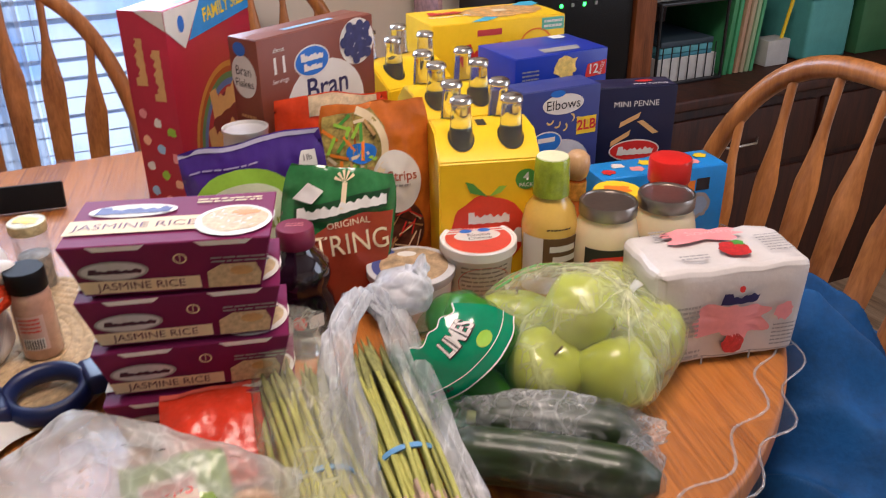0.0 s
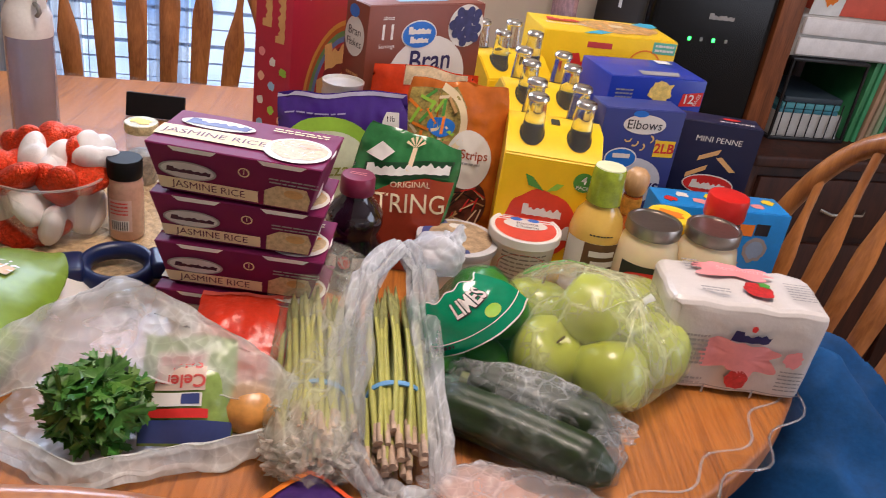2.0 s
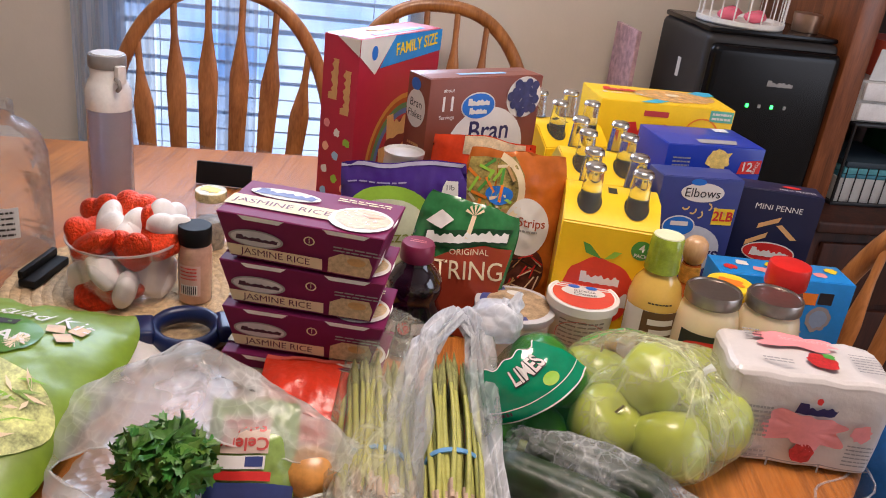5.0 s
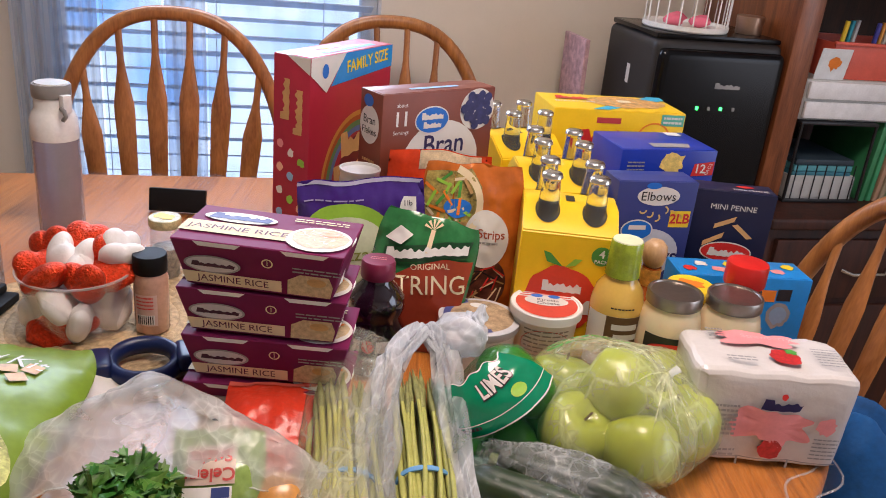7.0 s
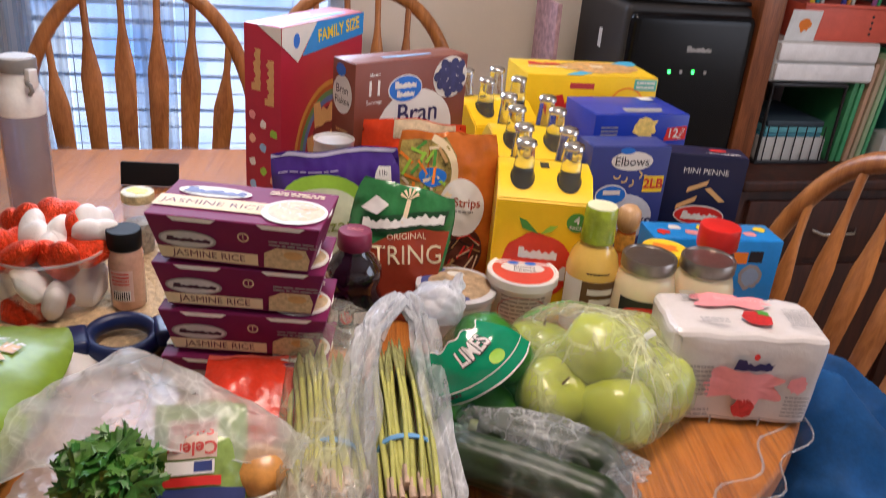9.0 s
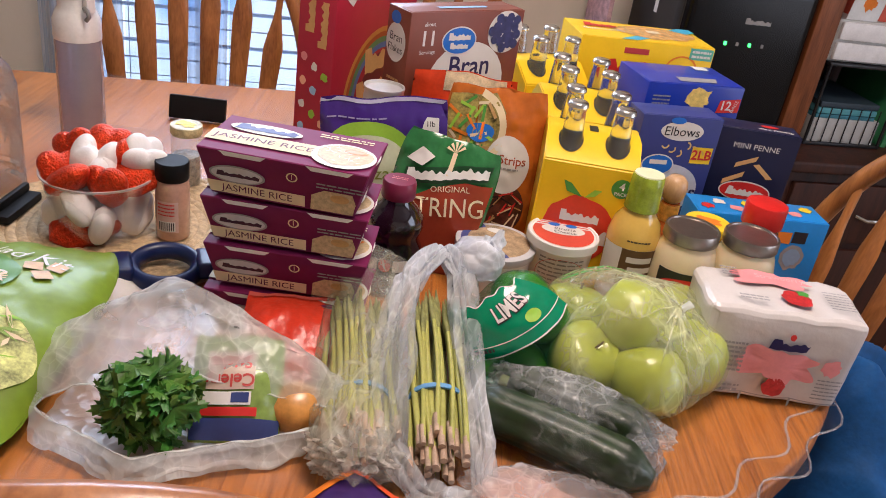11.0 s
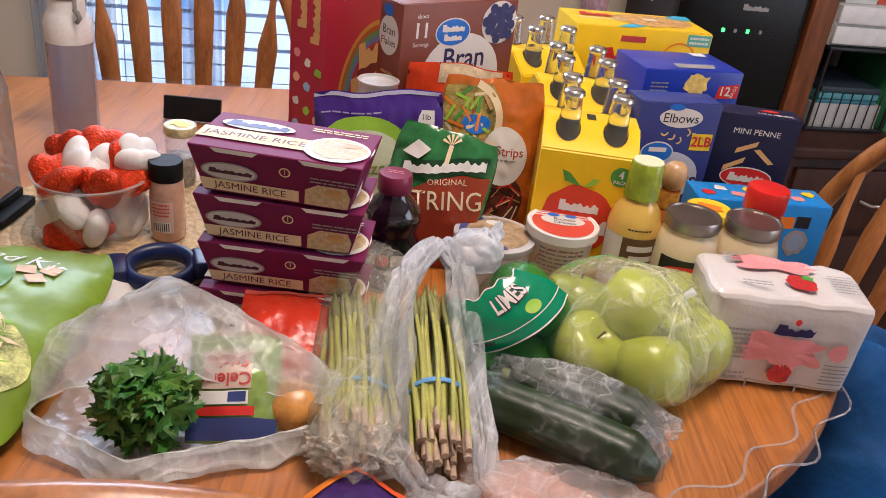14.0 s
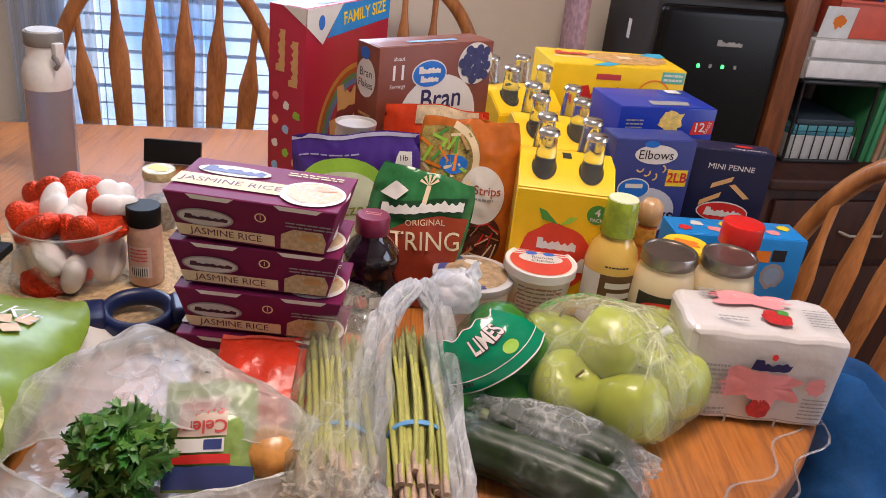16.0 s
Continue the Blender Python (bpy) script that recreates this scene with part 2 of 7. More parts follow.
def sweep(points, rx, ry=None, sides=10, up=(0, 0, 1)):
    """A bar along a line; rx and ry are its half widths, numbers or functions of 0..1."""
    ry = ry if ry is not None else rx
    bm = bmesh.new()
    pts = [Vector(p) for p in points]
    rings, n = [], len(pts)
    for i, p in enumerate(pts):
        d = (pts[min(i + 1, n - 1)] - pts[max(i - 1, 0)]).normalized()
        a = d.cross(Vector(up))
        a = a.normalized() if a.length > 1e-4 else Vector((1, 0, 0))
        b = a.cross(d).normalized()
        t = i / (n - 1)
        wx, wy = (rx(t) if callable(rx) else rx), (ry(t) if callable(ry) else ry)
        rings.append([bm.verts.new(p + a * wx * math.cos(2 * math.pi * k / sides) + b * wy * math.sin(2 * math.pi * k / sides)) for k in range(sides)])
    for a, b in zip(rings, rings[1:]):
        for k in range(sides):
            bm.faces.new((a[k], a[(k + 1) % sides], b[(k + 1) % sides], b[k]))
    bm.faces.new(rings[0][::-1])
    bm.faces.new(rings[-1])
    return finish(bm, 60)


def ball(rx, ry, rz, sub=3, rough=0.0, freq=8.0, seed=0, centre=(0, 0, 0), ridges=0.0):
    bm = bmesh.new()
    bmesh.ops.create_icosphere(bm, subdivisions=sub, radius=1.0)
    off = Vector((seed * 7.3, seed * 3.1, seed * 5.7))
    for v in bm.verts:
        n = v.co.normalized()
        k = 1 + rough * noise.noise(n * freq * 0.25 + off) + ridges * abs(noise.noise(n * freq + off))
        v.co = Vector((n.x * rx * k + centre[0], n.y * ry * k + centre[1], n.z * rz * k + centre[2]))
    return finish(bm, 80)


# ---- printed shapes, laid on any surface by a map (u, v) -> place ----
def lay(name, shape, surf, material, parent, label="", lift=0.0006):
    verts, faces = shape
    bm = bmesh.new()
    vs = [bm.verts.new(surf(u, v, lift)) for u, v in verts]
    for f in faces:
        try:
            bm.faces.new([vs[i] for i in f])
        except ValueError:
            pass
    for f in bm.faces:
        f.smooth = True
    return part(name, bm, material, parent, label)


def disc(cx, cy, rx, ry, rings=4, seg=28, wob=0.0, seed=0):
    verts, faces = [(cx, cy)], []
    for j in range(1, rings + 1):
        for i in range(seg):
            a = 2 * math.pi * i / seg
            k = j / rings * (1 + wob * noise.noise(Vector((math.cos(a) * 2.2, math.sin(a) * 2.2, seed * 3.7))))
            verts.append((cx + rx * k * math.cos(a), cy + ry * k * math.sin(a)))
    for i in range(seg):
        faces.append((0, 1 + i, 1 + (i + 1) % seg))
        for j in range(rings - 1):
            a, b = 1 + j * seg + i, 1 + j * seg + (i + 1) % seg
            faces.append((a, a + seg, b + seg, b))
    return verts, faces


def rect(x0, y0, x1, y1, nx=1, ny=1, skew=0.0):
    verts = [(x0 + (x1 - x0) * i / nx + skew * (j / ny), y0 + (y1 - y0) * j / ny) for j in range(ny + 1) for i in range(nx + 1)]
    faces = [(j * (nx + 1) + i, j * (nx + 1) + i + 1, (j + 1) * (nx + 1) + i + 1, (j + 1) * (nx + 1) + i) for j in range(ny) for i in range(nx)]
    return verts, faces


def poly(*pts):
    return list(pts), [tuple(range(len(pts)))]


def fill(*pts, nx=24, ny=8):
    """A shape that lies between its lower and upper outline, cut fine enough to follow a bulge."""
    xs = [p[0] for p in pts]
    x0, x1 = min(xs), max(xs)
    verts, faces = [], []
    for i in range(nx + 1):
        x = x0 + (x1 - x0) * min(max(i / nx, 0.002), 0.998)
        cut = []
        for (ax, ay), (bx, by) in zip(pts, pts[1:] + pts[:1]):
            if (ax - x) * (bx - x) < 0:
                cut.append(ay + (by - ay) * (x - ax) / (bx - ax))
        lo, hi = min(cut), max(cut)
        verts += [(x, lo + (hi - lo) * j / ny) for j in range(ny + 1)]
    for i in range(nx):
        for j in range(ny):
            a = i * (ny + 1) + j
            faces.append((a, a + ny + 1, a + ny + 2, a + 1))
    return verts, faces


def ring2(cx, cy, r0, r1, ry=1.0, a0=0.0, a1=360.0, seg=32):
    verts, faces = [], []
    for i in range(seg + 1):
        a = radians(a0 + (a1 - a0) * i / seg)
        verts += [(cx + r0 * math.cos(a), cy + r0 * ry * math.sin(a)), (cx + r1 * math.cos(a), cy + r1 * ry * math.sin(a))]
    for i in range(seg):
        faces.append((2 * i, 2 * i + 1, 2 * i + 3, 2 * i + 2))
    return verts, faces


def bars(x0, y0, w, rows, pitch, thick, seed=1):
    """Lines of writing too small to read, as plain bars."""
    rnd = random.Random(seed)
    verts, faces = [], []
    for r in range(rows):
        x, y = x0, y0 - r * pitch
        while x < x0 + w:
            l = rnd.uniform(0.08, 0.25) * w
            x1 = min(x + l, x0 + w)
            k = len(verts)
            verts += [(x, y), (x1, y), (x1, y + thick), (x, y + thick)]
            faces.append((k, k + 1, k + 2, k + 3))
            x = x1 + 0.03 * w
    return verts, faces


def blobs(n, x0, y0, w, h, skew=0.0):
    """A brand name as one plain band, its upper edge uneven, the first stretch tall."""
    verts, faces, m = [], [], n * 6
    for i in range(m + 1):
        a = i / 6
        tall = h * (0.98 if a < 0.9 else 0.60 + 0.10 * math.sin(2 * math.pi * a) + 0.16 * max(0.0, math.sin(2.4 * a + 1)))
        x = x0 + w * i / m
        verts += [(x, y0 + 0.03 * h * math.sin(5 * a)), (x + skew, y0 + tall)]
    for i in range(m):
        faces.append((2 * i, 2 * i + 2, 2 * i + 3, 2 * i + 1))
    return verts, faces


def turned(shape, cx, cy, deg):
    c, t = math.cos(radians(deg)), math.sin(radians(deg))
    return [(cx + (x - cx) * c - (y - cy) * t, cy + (x - cx) * t + (y - cy) * c) for x, y in shape[0]], shape[1]


def words(text, cx, cy, size, turn=0.0, shear=0.0, wide=1.0, fat=0.0):
    cu = bpy.data.curves.new("words", "FONT")
    cu.body, cu.size, cu.align_x, cu.align_y, cu.shear, cu.offset = text, 1.0, "CENTER", "CENTER", shear, fat
    cu.resolution_u = 3
    ob = bpy.data.objects.new("words", cu)
    me = bpy.data.meshes.new_from_object(ob)
    c, s = math.cos(radians(turn)), math.sin(radians(turn))
    verts = [(cx + size * (v.co.x * wide * c - v.co.y * s), cy + size * (v.co.x * wide * s + v.co.y * c)) for v in me.vertices]
    faces = [tuple(p.vertices) for p in me.polygons]
    bpy.data.objects.remove(ob)
    bpy.data.curves.remove(cu)
    bpy.data.meshes.remove(me)
    return verts, faces


def front_of(y=0.0):
    return lambda u, v, e: (u, y - e, v)


def top_of(h):
    return lambda u, v, e: (u, v, h + e)


def left_of(d):
    return lambda u, v, e: (-e, d - u, v)


def round_of(r, facing=-90.0):
    return lambda u, v, e: ((r + e) * math.cos(radians(facing) + u / r), (r + e) * math.sin(radians(facing) + u / r), v)


def carton(name, m, w, d, h, material, label, category, group=""):
    """A card box whose origin is the foot of its front left edge; its lid has a seam."""
    box = thing(name, m, label, category, group)
    part("body", block(0, 0, 0, w, d, h, 0.0016, 2), material, box)
    part("lid_flap", block(0.002, 0.002, h, w - 0.002, d * 0.55, h + 0.0008, 0.0003, 1), material, box)
    return box

# ---- the room ----
PLASTER = M("beige_wall_paint", (0.76, 0.69, 0.59), 0.8, var=0.04, scale=3, bump=0.08, bscale=120)
CEILING = M("ceiling_paint", (0.58, 0.56, 0.53), 0.9, var=0.03, scale=3)
FLOOR = wood("floor_laminate", (0.16, 0.10, 0.06), (0.42, 0.30, 0.20), (9, 0.8, 1), 5, 0.45, 0.16, 0.1)
TRIM = M("white_trim", (0.78, 0.77, 0.74), 0.5, var=0.03)


def setting(name, bm, material, label, category, m=ROOM):
    return tagged(part(name, bm, material, None, "", m), label, category, kind="structure")


U0, U1, V0, V1 = -2.2, 2.6, -2.2, 2.15
WU0, WU1, WZ0, WZ1 = -0.30, 0.50, 0.42, 2.0
setting("floor", block(U0, V0, -0.05, U1, V1, 0), FLOOR, "wood-look floor boards under the dining table", "floor")
setting("ceiling", block(U0, V0, 2.4, U1, V1, 2.45), CEILING, "plain white painted ceiling", "ceiling")
setting("wall_north", join(block(U0, V1, 0, WU0, V1 + 0.12, 2.4), block(WU1, V1, 0, U1, V1 + 0.12, 2.4), block(WU0, V1, 0, WU1, V1 + 0.12, WZ0), block(WU0, V1, WZ1, WU1, V1 + 0.12, 2.4)), PLASTER, "beige painted wall with a window", "wall")
setting("wall_west", block(U0 - 0.12, V0, 0, U0, V1, 2.4), PLASTER, "plain beige painted wall", "wall")
setting("wall_south", block(U0, V0 - 0.12, 0, U1, V0, 2.4), PLASTER, "plain beige painted wall", "wall")
EZ0, EZ1, EV0, EV1 = 0.75, 2.05, -1.0, 0.4
setting("wall_east", join(block(U1, V0, 0, U1 + 0.12, EV0, 2.4), block(U1, EV1, 0, U1 + 0.12, V1, 2.4), block(U1, EV0, 0, U1 + 0.12, EV1, EZ0), block(U1, EV0, EZ1, U1 + 0.12, EV1, 2.4)), PLASTER, "beige painted wall with a window opening", "wall")
setting("baseboard", block(U0, V1 - 0.012, 0, U1, V1 - 0.002, 0.09, 0.003), TRIM, "white painted baseboard along the wall", "baseboard")

# the window: frame, panes, slats of the blind, curtain
win = thing("window_1", ROOM, "window with white mini blinds closed over bright daylight", "window", kind="structure")
part("window_frame", join(block(WU0, V1 + 0.02, WZ0, WU0 + 0.04, V1 + 0.08, WZ1, 0.004), block(WU1 - 0.04, V1 + 0.02, WZ0, WU1, V1 + 0.08, WZ1, 0.004), block(WU0 + 0.04, V1 + 0.02, 1.16, WU1 - 0.04, V1 + 0.08, 1.21, 0.004), block(WU0 + 0.04, V1 + 0.02, WZ0, WU1 - 0.04, V1 + 0.08, WZ0 + 0.04, 0.004)), TRIM, win)
part("window_sill", block(WU0 - 0.04, V1 - 0.03, WZ0 - 0.03, WU1 + 0.04, V1 + 0.02, WZ0, 0.005), TRIM, win)
for z0, z1 in ((WZ0 + 0.04, 1.16), (1.21, WZ1)):
    pane = part("pane", block(WU0 + 0.04, V1 + 0.048, z0, WU1 - 0.04, V1 + 0.052, z1), GLASS, win)
    pane.visible_shadow = False
SLAT = M("blind_slat", (0.74, 0.83, 0.94), 0.5, var=0.03)
slat_mesh = None
n = 0
z = 0.47
while z < WZ1 - 0.03:
    if slat_mesh is None:
        ob = part("slat", block(WU0 + 0.015, -0.024, -0.0012, WU1 - 0.015, 0.024, 0.0012), SLAT, win)
        slat_mesh = ob.data
    else:
        ob = new("slat", slat_mesh)
        ob.parent = win
    ob.matrix_basis = pose(0, V1 - 0.004, z, -20 + 4 * math.sin(n * 2.3), 0, 0.1 * math.sin(n))
    z += 0.044
    n += 1
for u in (-0.16, 0.10, 0.36):
    part("ladder_cord", sweep([(u, V1 - 0.032, 0.46), (u, V1 - 0.032, 1.98)], 0.0012, sides=6, up=(0, 1, 0)), SLAT, win)
CURTAIN = film("sheer_curtain", (0.42, 0.56, 0.78), 0.38, 0.66, 5, 0.8, 0.1, (6, 6, 0.5), 0.0)


def curtain(u0, u1, folds, seed):
    bm = bmesh.new()
    cols, rows = folds * 8, 12
    grid = [[bm.verts.new((u0 + (u1 - u0) * i / cols, V1 - 0.05 + 0.014 * math.sin(i / 8 * 2 * math.pi + 0.5 * math.sin(j * 0.7 + seed)), 0.15 + 1.95 * j / rows)) for i in range(cols + 1)] for j in range(rows + 1)]
    for j in range(rows):
        for i in range(cols):
            bm.faces.new((grid[j][i], grid[j][i + 1], grid[j + 1][i + 1], grid[j + 1][i]))
    return finish(bm, 80)


tagged(part("curtain", curtain(-0.36, -0.17, 5, 1), CURTAIN, None, "", ROOM), "sheer blue-grey curtain hanging beside the window", "curtain")
tagged(part("curtain", curtain(-0.02, 0.075, 2, 4), CURTAIN, None, "", ROOM), "thin blue-grey curtain fold hanging across the blind", "curtain")
SHEER = film("blue_voile", (0.40, 0.64, 1.0), 0.10, 0.26, 4, 0.8, 0.1, (8, 8, 0.4), 0.0, 0.0)
tagged(part("curtain", curtain(-0.165, -0.025, 3, 2), SHEER, None, "", ROOM), "pale blue voile drawn across the blind", "curtain")
tagged(part("curtain", curtain(0.08, 0.50, 7, 6), SHEER, None, "", ROOM), "pale blue voile drawn across the blind", "curtain")
tagged(part("curtain_rod", sweep([(-0.5, V1 - 0.05, 2.11), (0.7, V1 - 0.05, 2.11)], 0.008, up=(0, 1, 0)), STEEL, None, "", ROOM), "metal curtain rod above the window", "curtain rod")
OUT = bpy.data.materials.new("daylight_outside")
OUT.use_nodes = True
nt = OUT.node_tree
em = nt.nodes.new("ShaderNodeEmission")
tcn, nz, rp = nt.nodes.new("ShaderNodeTexCoord"), nt.nodes.new("ShaderNodeTexNoise"), nt.nodes.new("ShaderNodeValToRGB")
nz.inputs["Scale"].default_value = 3.0
nt.links.new(tcn.outputs["Object"], nz.inputs["Vector"])
nt.links.new(nz.outputs["Fac"], rp.inputs[0])
rp.color_ramp.elements[0].position, rp.color_ramp.elements[1].position = 0.40, 0.60
rp.color_ramp.elements[0].color, rp.color_ramp.elements[1].color = (0.26, 0.48, 0.95, 1), (0.80, 0.90, 1.0, 1)
nt.links.new(rp.outputs[0], em.inputs[0])
em.inputs[1].default_value = 1.7
nt.links.new(em.outputs[0], nt.nodes["Material Output"].inputs["Surface"])
setting("backdrop", block(-1.6, 2.9, -0.3, 1.9, 2.95, 2.8), OUT, "bright hazy daylight outside the window", "backdrop")

# ---- the table ----
VC, R0, UA, UB = 1.042, 0.616, -0.45, 0.372


def table_edge(off=0.0, wave=0.0, n=160):
    """An oblong with round ends, in room coordinates; wave gives it a scalloped edge."""
    straight, arc = UB - UA, math.pi * (R0 + off)
    total, pts = 2 * straight + 2 * arc, []
    for i in range(n):
        q = total * i / n
        k = off + wave * math.sin(2 * math.pi * round(total / 0.115) * i / n)
        if q < arc:
            a = -math.pi / 2 + q / (R0 + off)
            pts.append((UB + (R0 + k) * math.cos(a), VC + (R0 + k) * math.sin(a)))
        elif q < arc + straight:
            pts.append((UB - (q - arc), VC + R0 + k))
        elif q < 2 * arc + straight:
            a = math.pi / 2 + (q - arc - straight) / (R0 + off)
            pts.append((UA + (R0 + k) * math.cos(a), VC + (R0 + k) * math.sin(a)))
        else:
            pts.append((UA + (q - 2 * arc - straight), VC - R0 - k))
    return pts


def slab(pts, z0, z1, round_over=0.0):
    bm = bmesh.new()
    f = bm.faces.new([bm.verts.new((x, y, z0)) for x, y in pts])
    r = bmesh.ops.extrude_face_region(bm, geom=[f])
    top = [v for v in r["geom"] if isinstance(v, bmesh.types.BMVert)]
    for v in top:
        v.co.z = z1
    if round_over:
        es = [e for e in bm.edges if all(v in top for v in e.verts)]
        bmesh.ops.bevel(bm, geom=es, offset=round_over, segments=4, affect="EDGES", profile=0.5)
    return finish(bm, 50)


table = thing("dining_table", ROOM, "oval honey oak dining table covered with groceries", "table")
part("tabletop", slab(table_edge(), 0.715, 0.7465, 0.008), OAK_TOP, table)
part("apron", slab(table_edge(-0.09), 0.63, 0.715), OAK, table)
for u in (-0.55, 0.6):
    part("pedestal", lathe([(0.05, 0.12), (0.075, 0.2), (0.055, 0.35), (0.085, 0.5), (0.06, 0.63)], 24), OAK, table, m=pose(u, VC, 0))
    for s in (1, -1):
        part("foot", sweep([(u, VC + s * 0.02, 0.18), (u, VC + s * 0.2, 0.12), (u, VC + s * 0.4, 0.035)], 0.03, 0.035), OAK, table)
VINYL = film("clear_vinyl", (0.95, 0.97, 1.0), 0.0, 0.015, 5, 0.32, 0.06, crease=0.0, gloss=0.10)
cover = thing("vinyl_table_cover", ROOM, "clear vinyl table protector with a scalloped wavy edge", "table cover")
part("edge_welt", sweep([(x, y, 0.7492 + 0.003 * math.sin(i * 0.35)) for i, (x, y) in enumerate(table_edge(0.006, 0.011, 420)[:112])], 0.0014, sides=6), M("vinyl_edge", (0.92, 0.95, 1.0), 0.05, trans=0.85, var=0.0), cover)
part("sheet", slab(table_edge(0.006, 0.011, 420), 0.7472, 0.7482), VINYL, cover)
part("hem_line", sweep([(x, y, 0.7484) for x, y in table_edge(-0.024, 0.011, 420)[:112]], 0.0016, 0.0007, sides=6), film("vinyl_hem", (0.90, 0.94, 1.0), 0.12, 0.30, 12, 0.08, 0.3, crease=0.0), cover)


# ---- chairs ----
def chair(m, label, rise=0.588):
    ch = thing("dining_chair", m, label, "chair", "chairs round the table")
    out = []
    for i in range(40):
        a = 2 * math.pi * i / 40
        c, s = math.cos(a), math.sin(a)
        out.append((0.215 * math.copysign(abs(c) ** 0.7, c) * (1.0 - 0.10 * s), 0.20 * math.copysign(abs(s) ** 0.7, s)))
    part("seat", slab(out, 0.425, 0.46, 0.010), OAK, ch)
    lean = 0.20

    def back(x, z):
        return (x, 0.175 + (z - 0.45) * lean, z)

    pts = []
    for i in range(49):
        a = math.pi * i / 48
        x, z = 0.262 * math.copysign(abs(math.cos(a)) ** 0.8, math.cos(a)), 0.45 + rise * abs(math.sin(a)) ** 0.72
        x *= 0.86 + 0.14 * min(1.0, (z - 0.45) / 0.28)
        pts.append(back(x, z))
    part("bow", sweep(pts, 0.016, 0.013, 10, up=(0, 1, 0.05)), OAK, ch)
    for k in range(6):
        xb, xt = -0.135 + 0.054 * k, -0.185 + 0.074 * k
        zt = 0.45 + rise * max(0.0, 1 - (abs(xt) / 0.262) ** 2.6) ** 0.40 - 0.008
        line = [back(xb + (xt - xb) * j / 24, 0.455 + (zt - 0.455) * j / 24) for j in range(25)]

        def wide(t):
            if t > 0.86:
                return 0.0075
            if t > 0.70:
                return 0.0075 + 0.0145 * (0.86 - t) / 0.16
            return 0.011 + 0.011 * t / 0.70

        part("spindle", sweep(line, wide, 0.006, 10, up=(0, 1, 0.05)), OAK, ch)
    for x in (-1, 1):
        for y in (-1, 1):
            part("leg", sweep([(x * 0.14, y * 0.13, 0.43), (x * 0.17, y * 0.165, 0.22), (x * 0.195, y * 0.20, 0.0)], lambda t: 0.014 + 0.010 * math.sin(math.pi * min(1, t * 1.2))), OAK, ch)
    for x in (-1, 1):
        part("stretcher", sweep([(x * 0.172, -0.165, 0.2), (x * 0.172, 0.0, 0.2), (x * 0.172, 0.165, 0.2)], 0.009), OAK, ch)
    return ch


chair(ROOM @ pose(0.015, 1.60, 0), "oak arrow-back chair standing before the window")
chair(ROOM @ pose(0.51, 1.68, 0), "oak arrow-back chair between window and water cooler")
chair(ROOM @ pose(0.80, 0.80, 0, 0, 0, -90), "oak arrow-back chair at the end of the table", 0.545)
chair(ROOM @ pose(0.07, 0.495, 0, 0, 0, 180), "oak arrow-back chair pushed in on the near side", 0.602)

# ---- water cooler and hutch ----
cooler = thing("water_cooler", ROOM @ pose(1.055, 1.69, 0), "black bottom-loading water cooler with green lights", "water cooler")
GLOSSB = M("gloss_black", (0.004, 0.004, 0.005), 0.22, ior=1.3)
part("body", block(0.01, 0.02, 0.0, 0.335, 0.29, 1.072, 0.02, 4), M("grey_black_side", (0.022, 0.020, 0.020), 0.5), cooler)
part("front_panel", block(0.014, -0.006, 0.06, 0.332, 0.03, 1.055, 0.022, 5), GLOSSB, cooler)
part("top_plate", block(0.014, 0.03, 1.072, 0.330, 0.285, 1.085, 0.006, 2), GLOSSB, cooler)
for i, x in enumerate((0.125, 0.155, 0.186, 0.218)):
    part("indicator_light", block(x - 0.003, -0.009, 0.922, x + 0.003, -0.005, 0.930), M("green_led", (0.05, 1.0, 0.10), 0.4, emit=6.0) if i in (0, 2) else GREY, cooler, "lit green light" if i in (0, 2) else "")
lay("brand_mark", blobs(5, 0.160, 0.972, 0.064, 0.014), front_of(-0.0065), GREY, cooler, "silver brand mark of plain blots")
lay("side_label", rect(0.20, 0.93, 0.225, 0.975), lambda u, v, e: (0.01 - e, 0.29 - u * 0.7, v + 0.02), WHITE, cooler)
cage = thing("bird_cage", ROOM @ pose(1.185, 1.82, 1.0855, 0, 0, 0) @ Matrix.Scale(1.14, 4), "white wire bird cage ornament with pink filling", "ornament")
WIRE = M("white_wire", (0.78, 0.76, 0.72), 0.4)
part("tray", lathe([(0.085, 0), (0.088, 0.003), (0.088, 0.012), (0.084, 0.012), (0.080, 0.006)], 36), WIRE, cage)
for i in range(20):
    a = 2 * math.pi * i / 20
    part("wire", sweep([(0.085 * math.cos(a), 0.085 * math.sin(a), 0.01), (0.085 * math.cos(a), 0.085 * math.sin(a), 0.16), (0.04 * math.cos(a), 0.04 * math.sin(a), 0.22)], 0.0016, sides=6), WIRE, cage)
for i in range(4):
    part("filling", ball(0.022, 0.018, 0.012, 2, 0.3, 6, i, (0.035 * math.cos(i * 1.7), 0.035 * math.sin(i * 1.7), 0.018)), M("pink_filling", (0.75, 0.15, 0.22), 0.5), cage)
tin = thing("candle_tin", ROOM @ pose(1.342, 1.80, 1.0855), "small round copper-coloured candle tin", "candle")
COPPER = M("copper_tin", (0.42, 0.28, 0.20), 0.35, 0.8)
part("body", lathe([(0.030, 0), (0.031, 0.003), (0.031, 0.026)], 32), COPPER, tin)
part("lid", lathe([(0.0325, 0.026), (0.0325, 0.04), (0.030, 0.042)], 32), COPPER, tin)
board = thing("leaning_panel", ROOM @ pose(1.018, 1.93, 0, -1, 0, 90), "pink patterned board leaning beside the water cooler", "board")
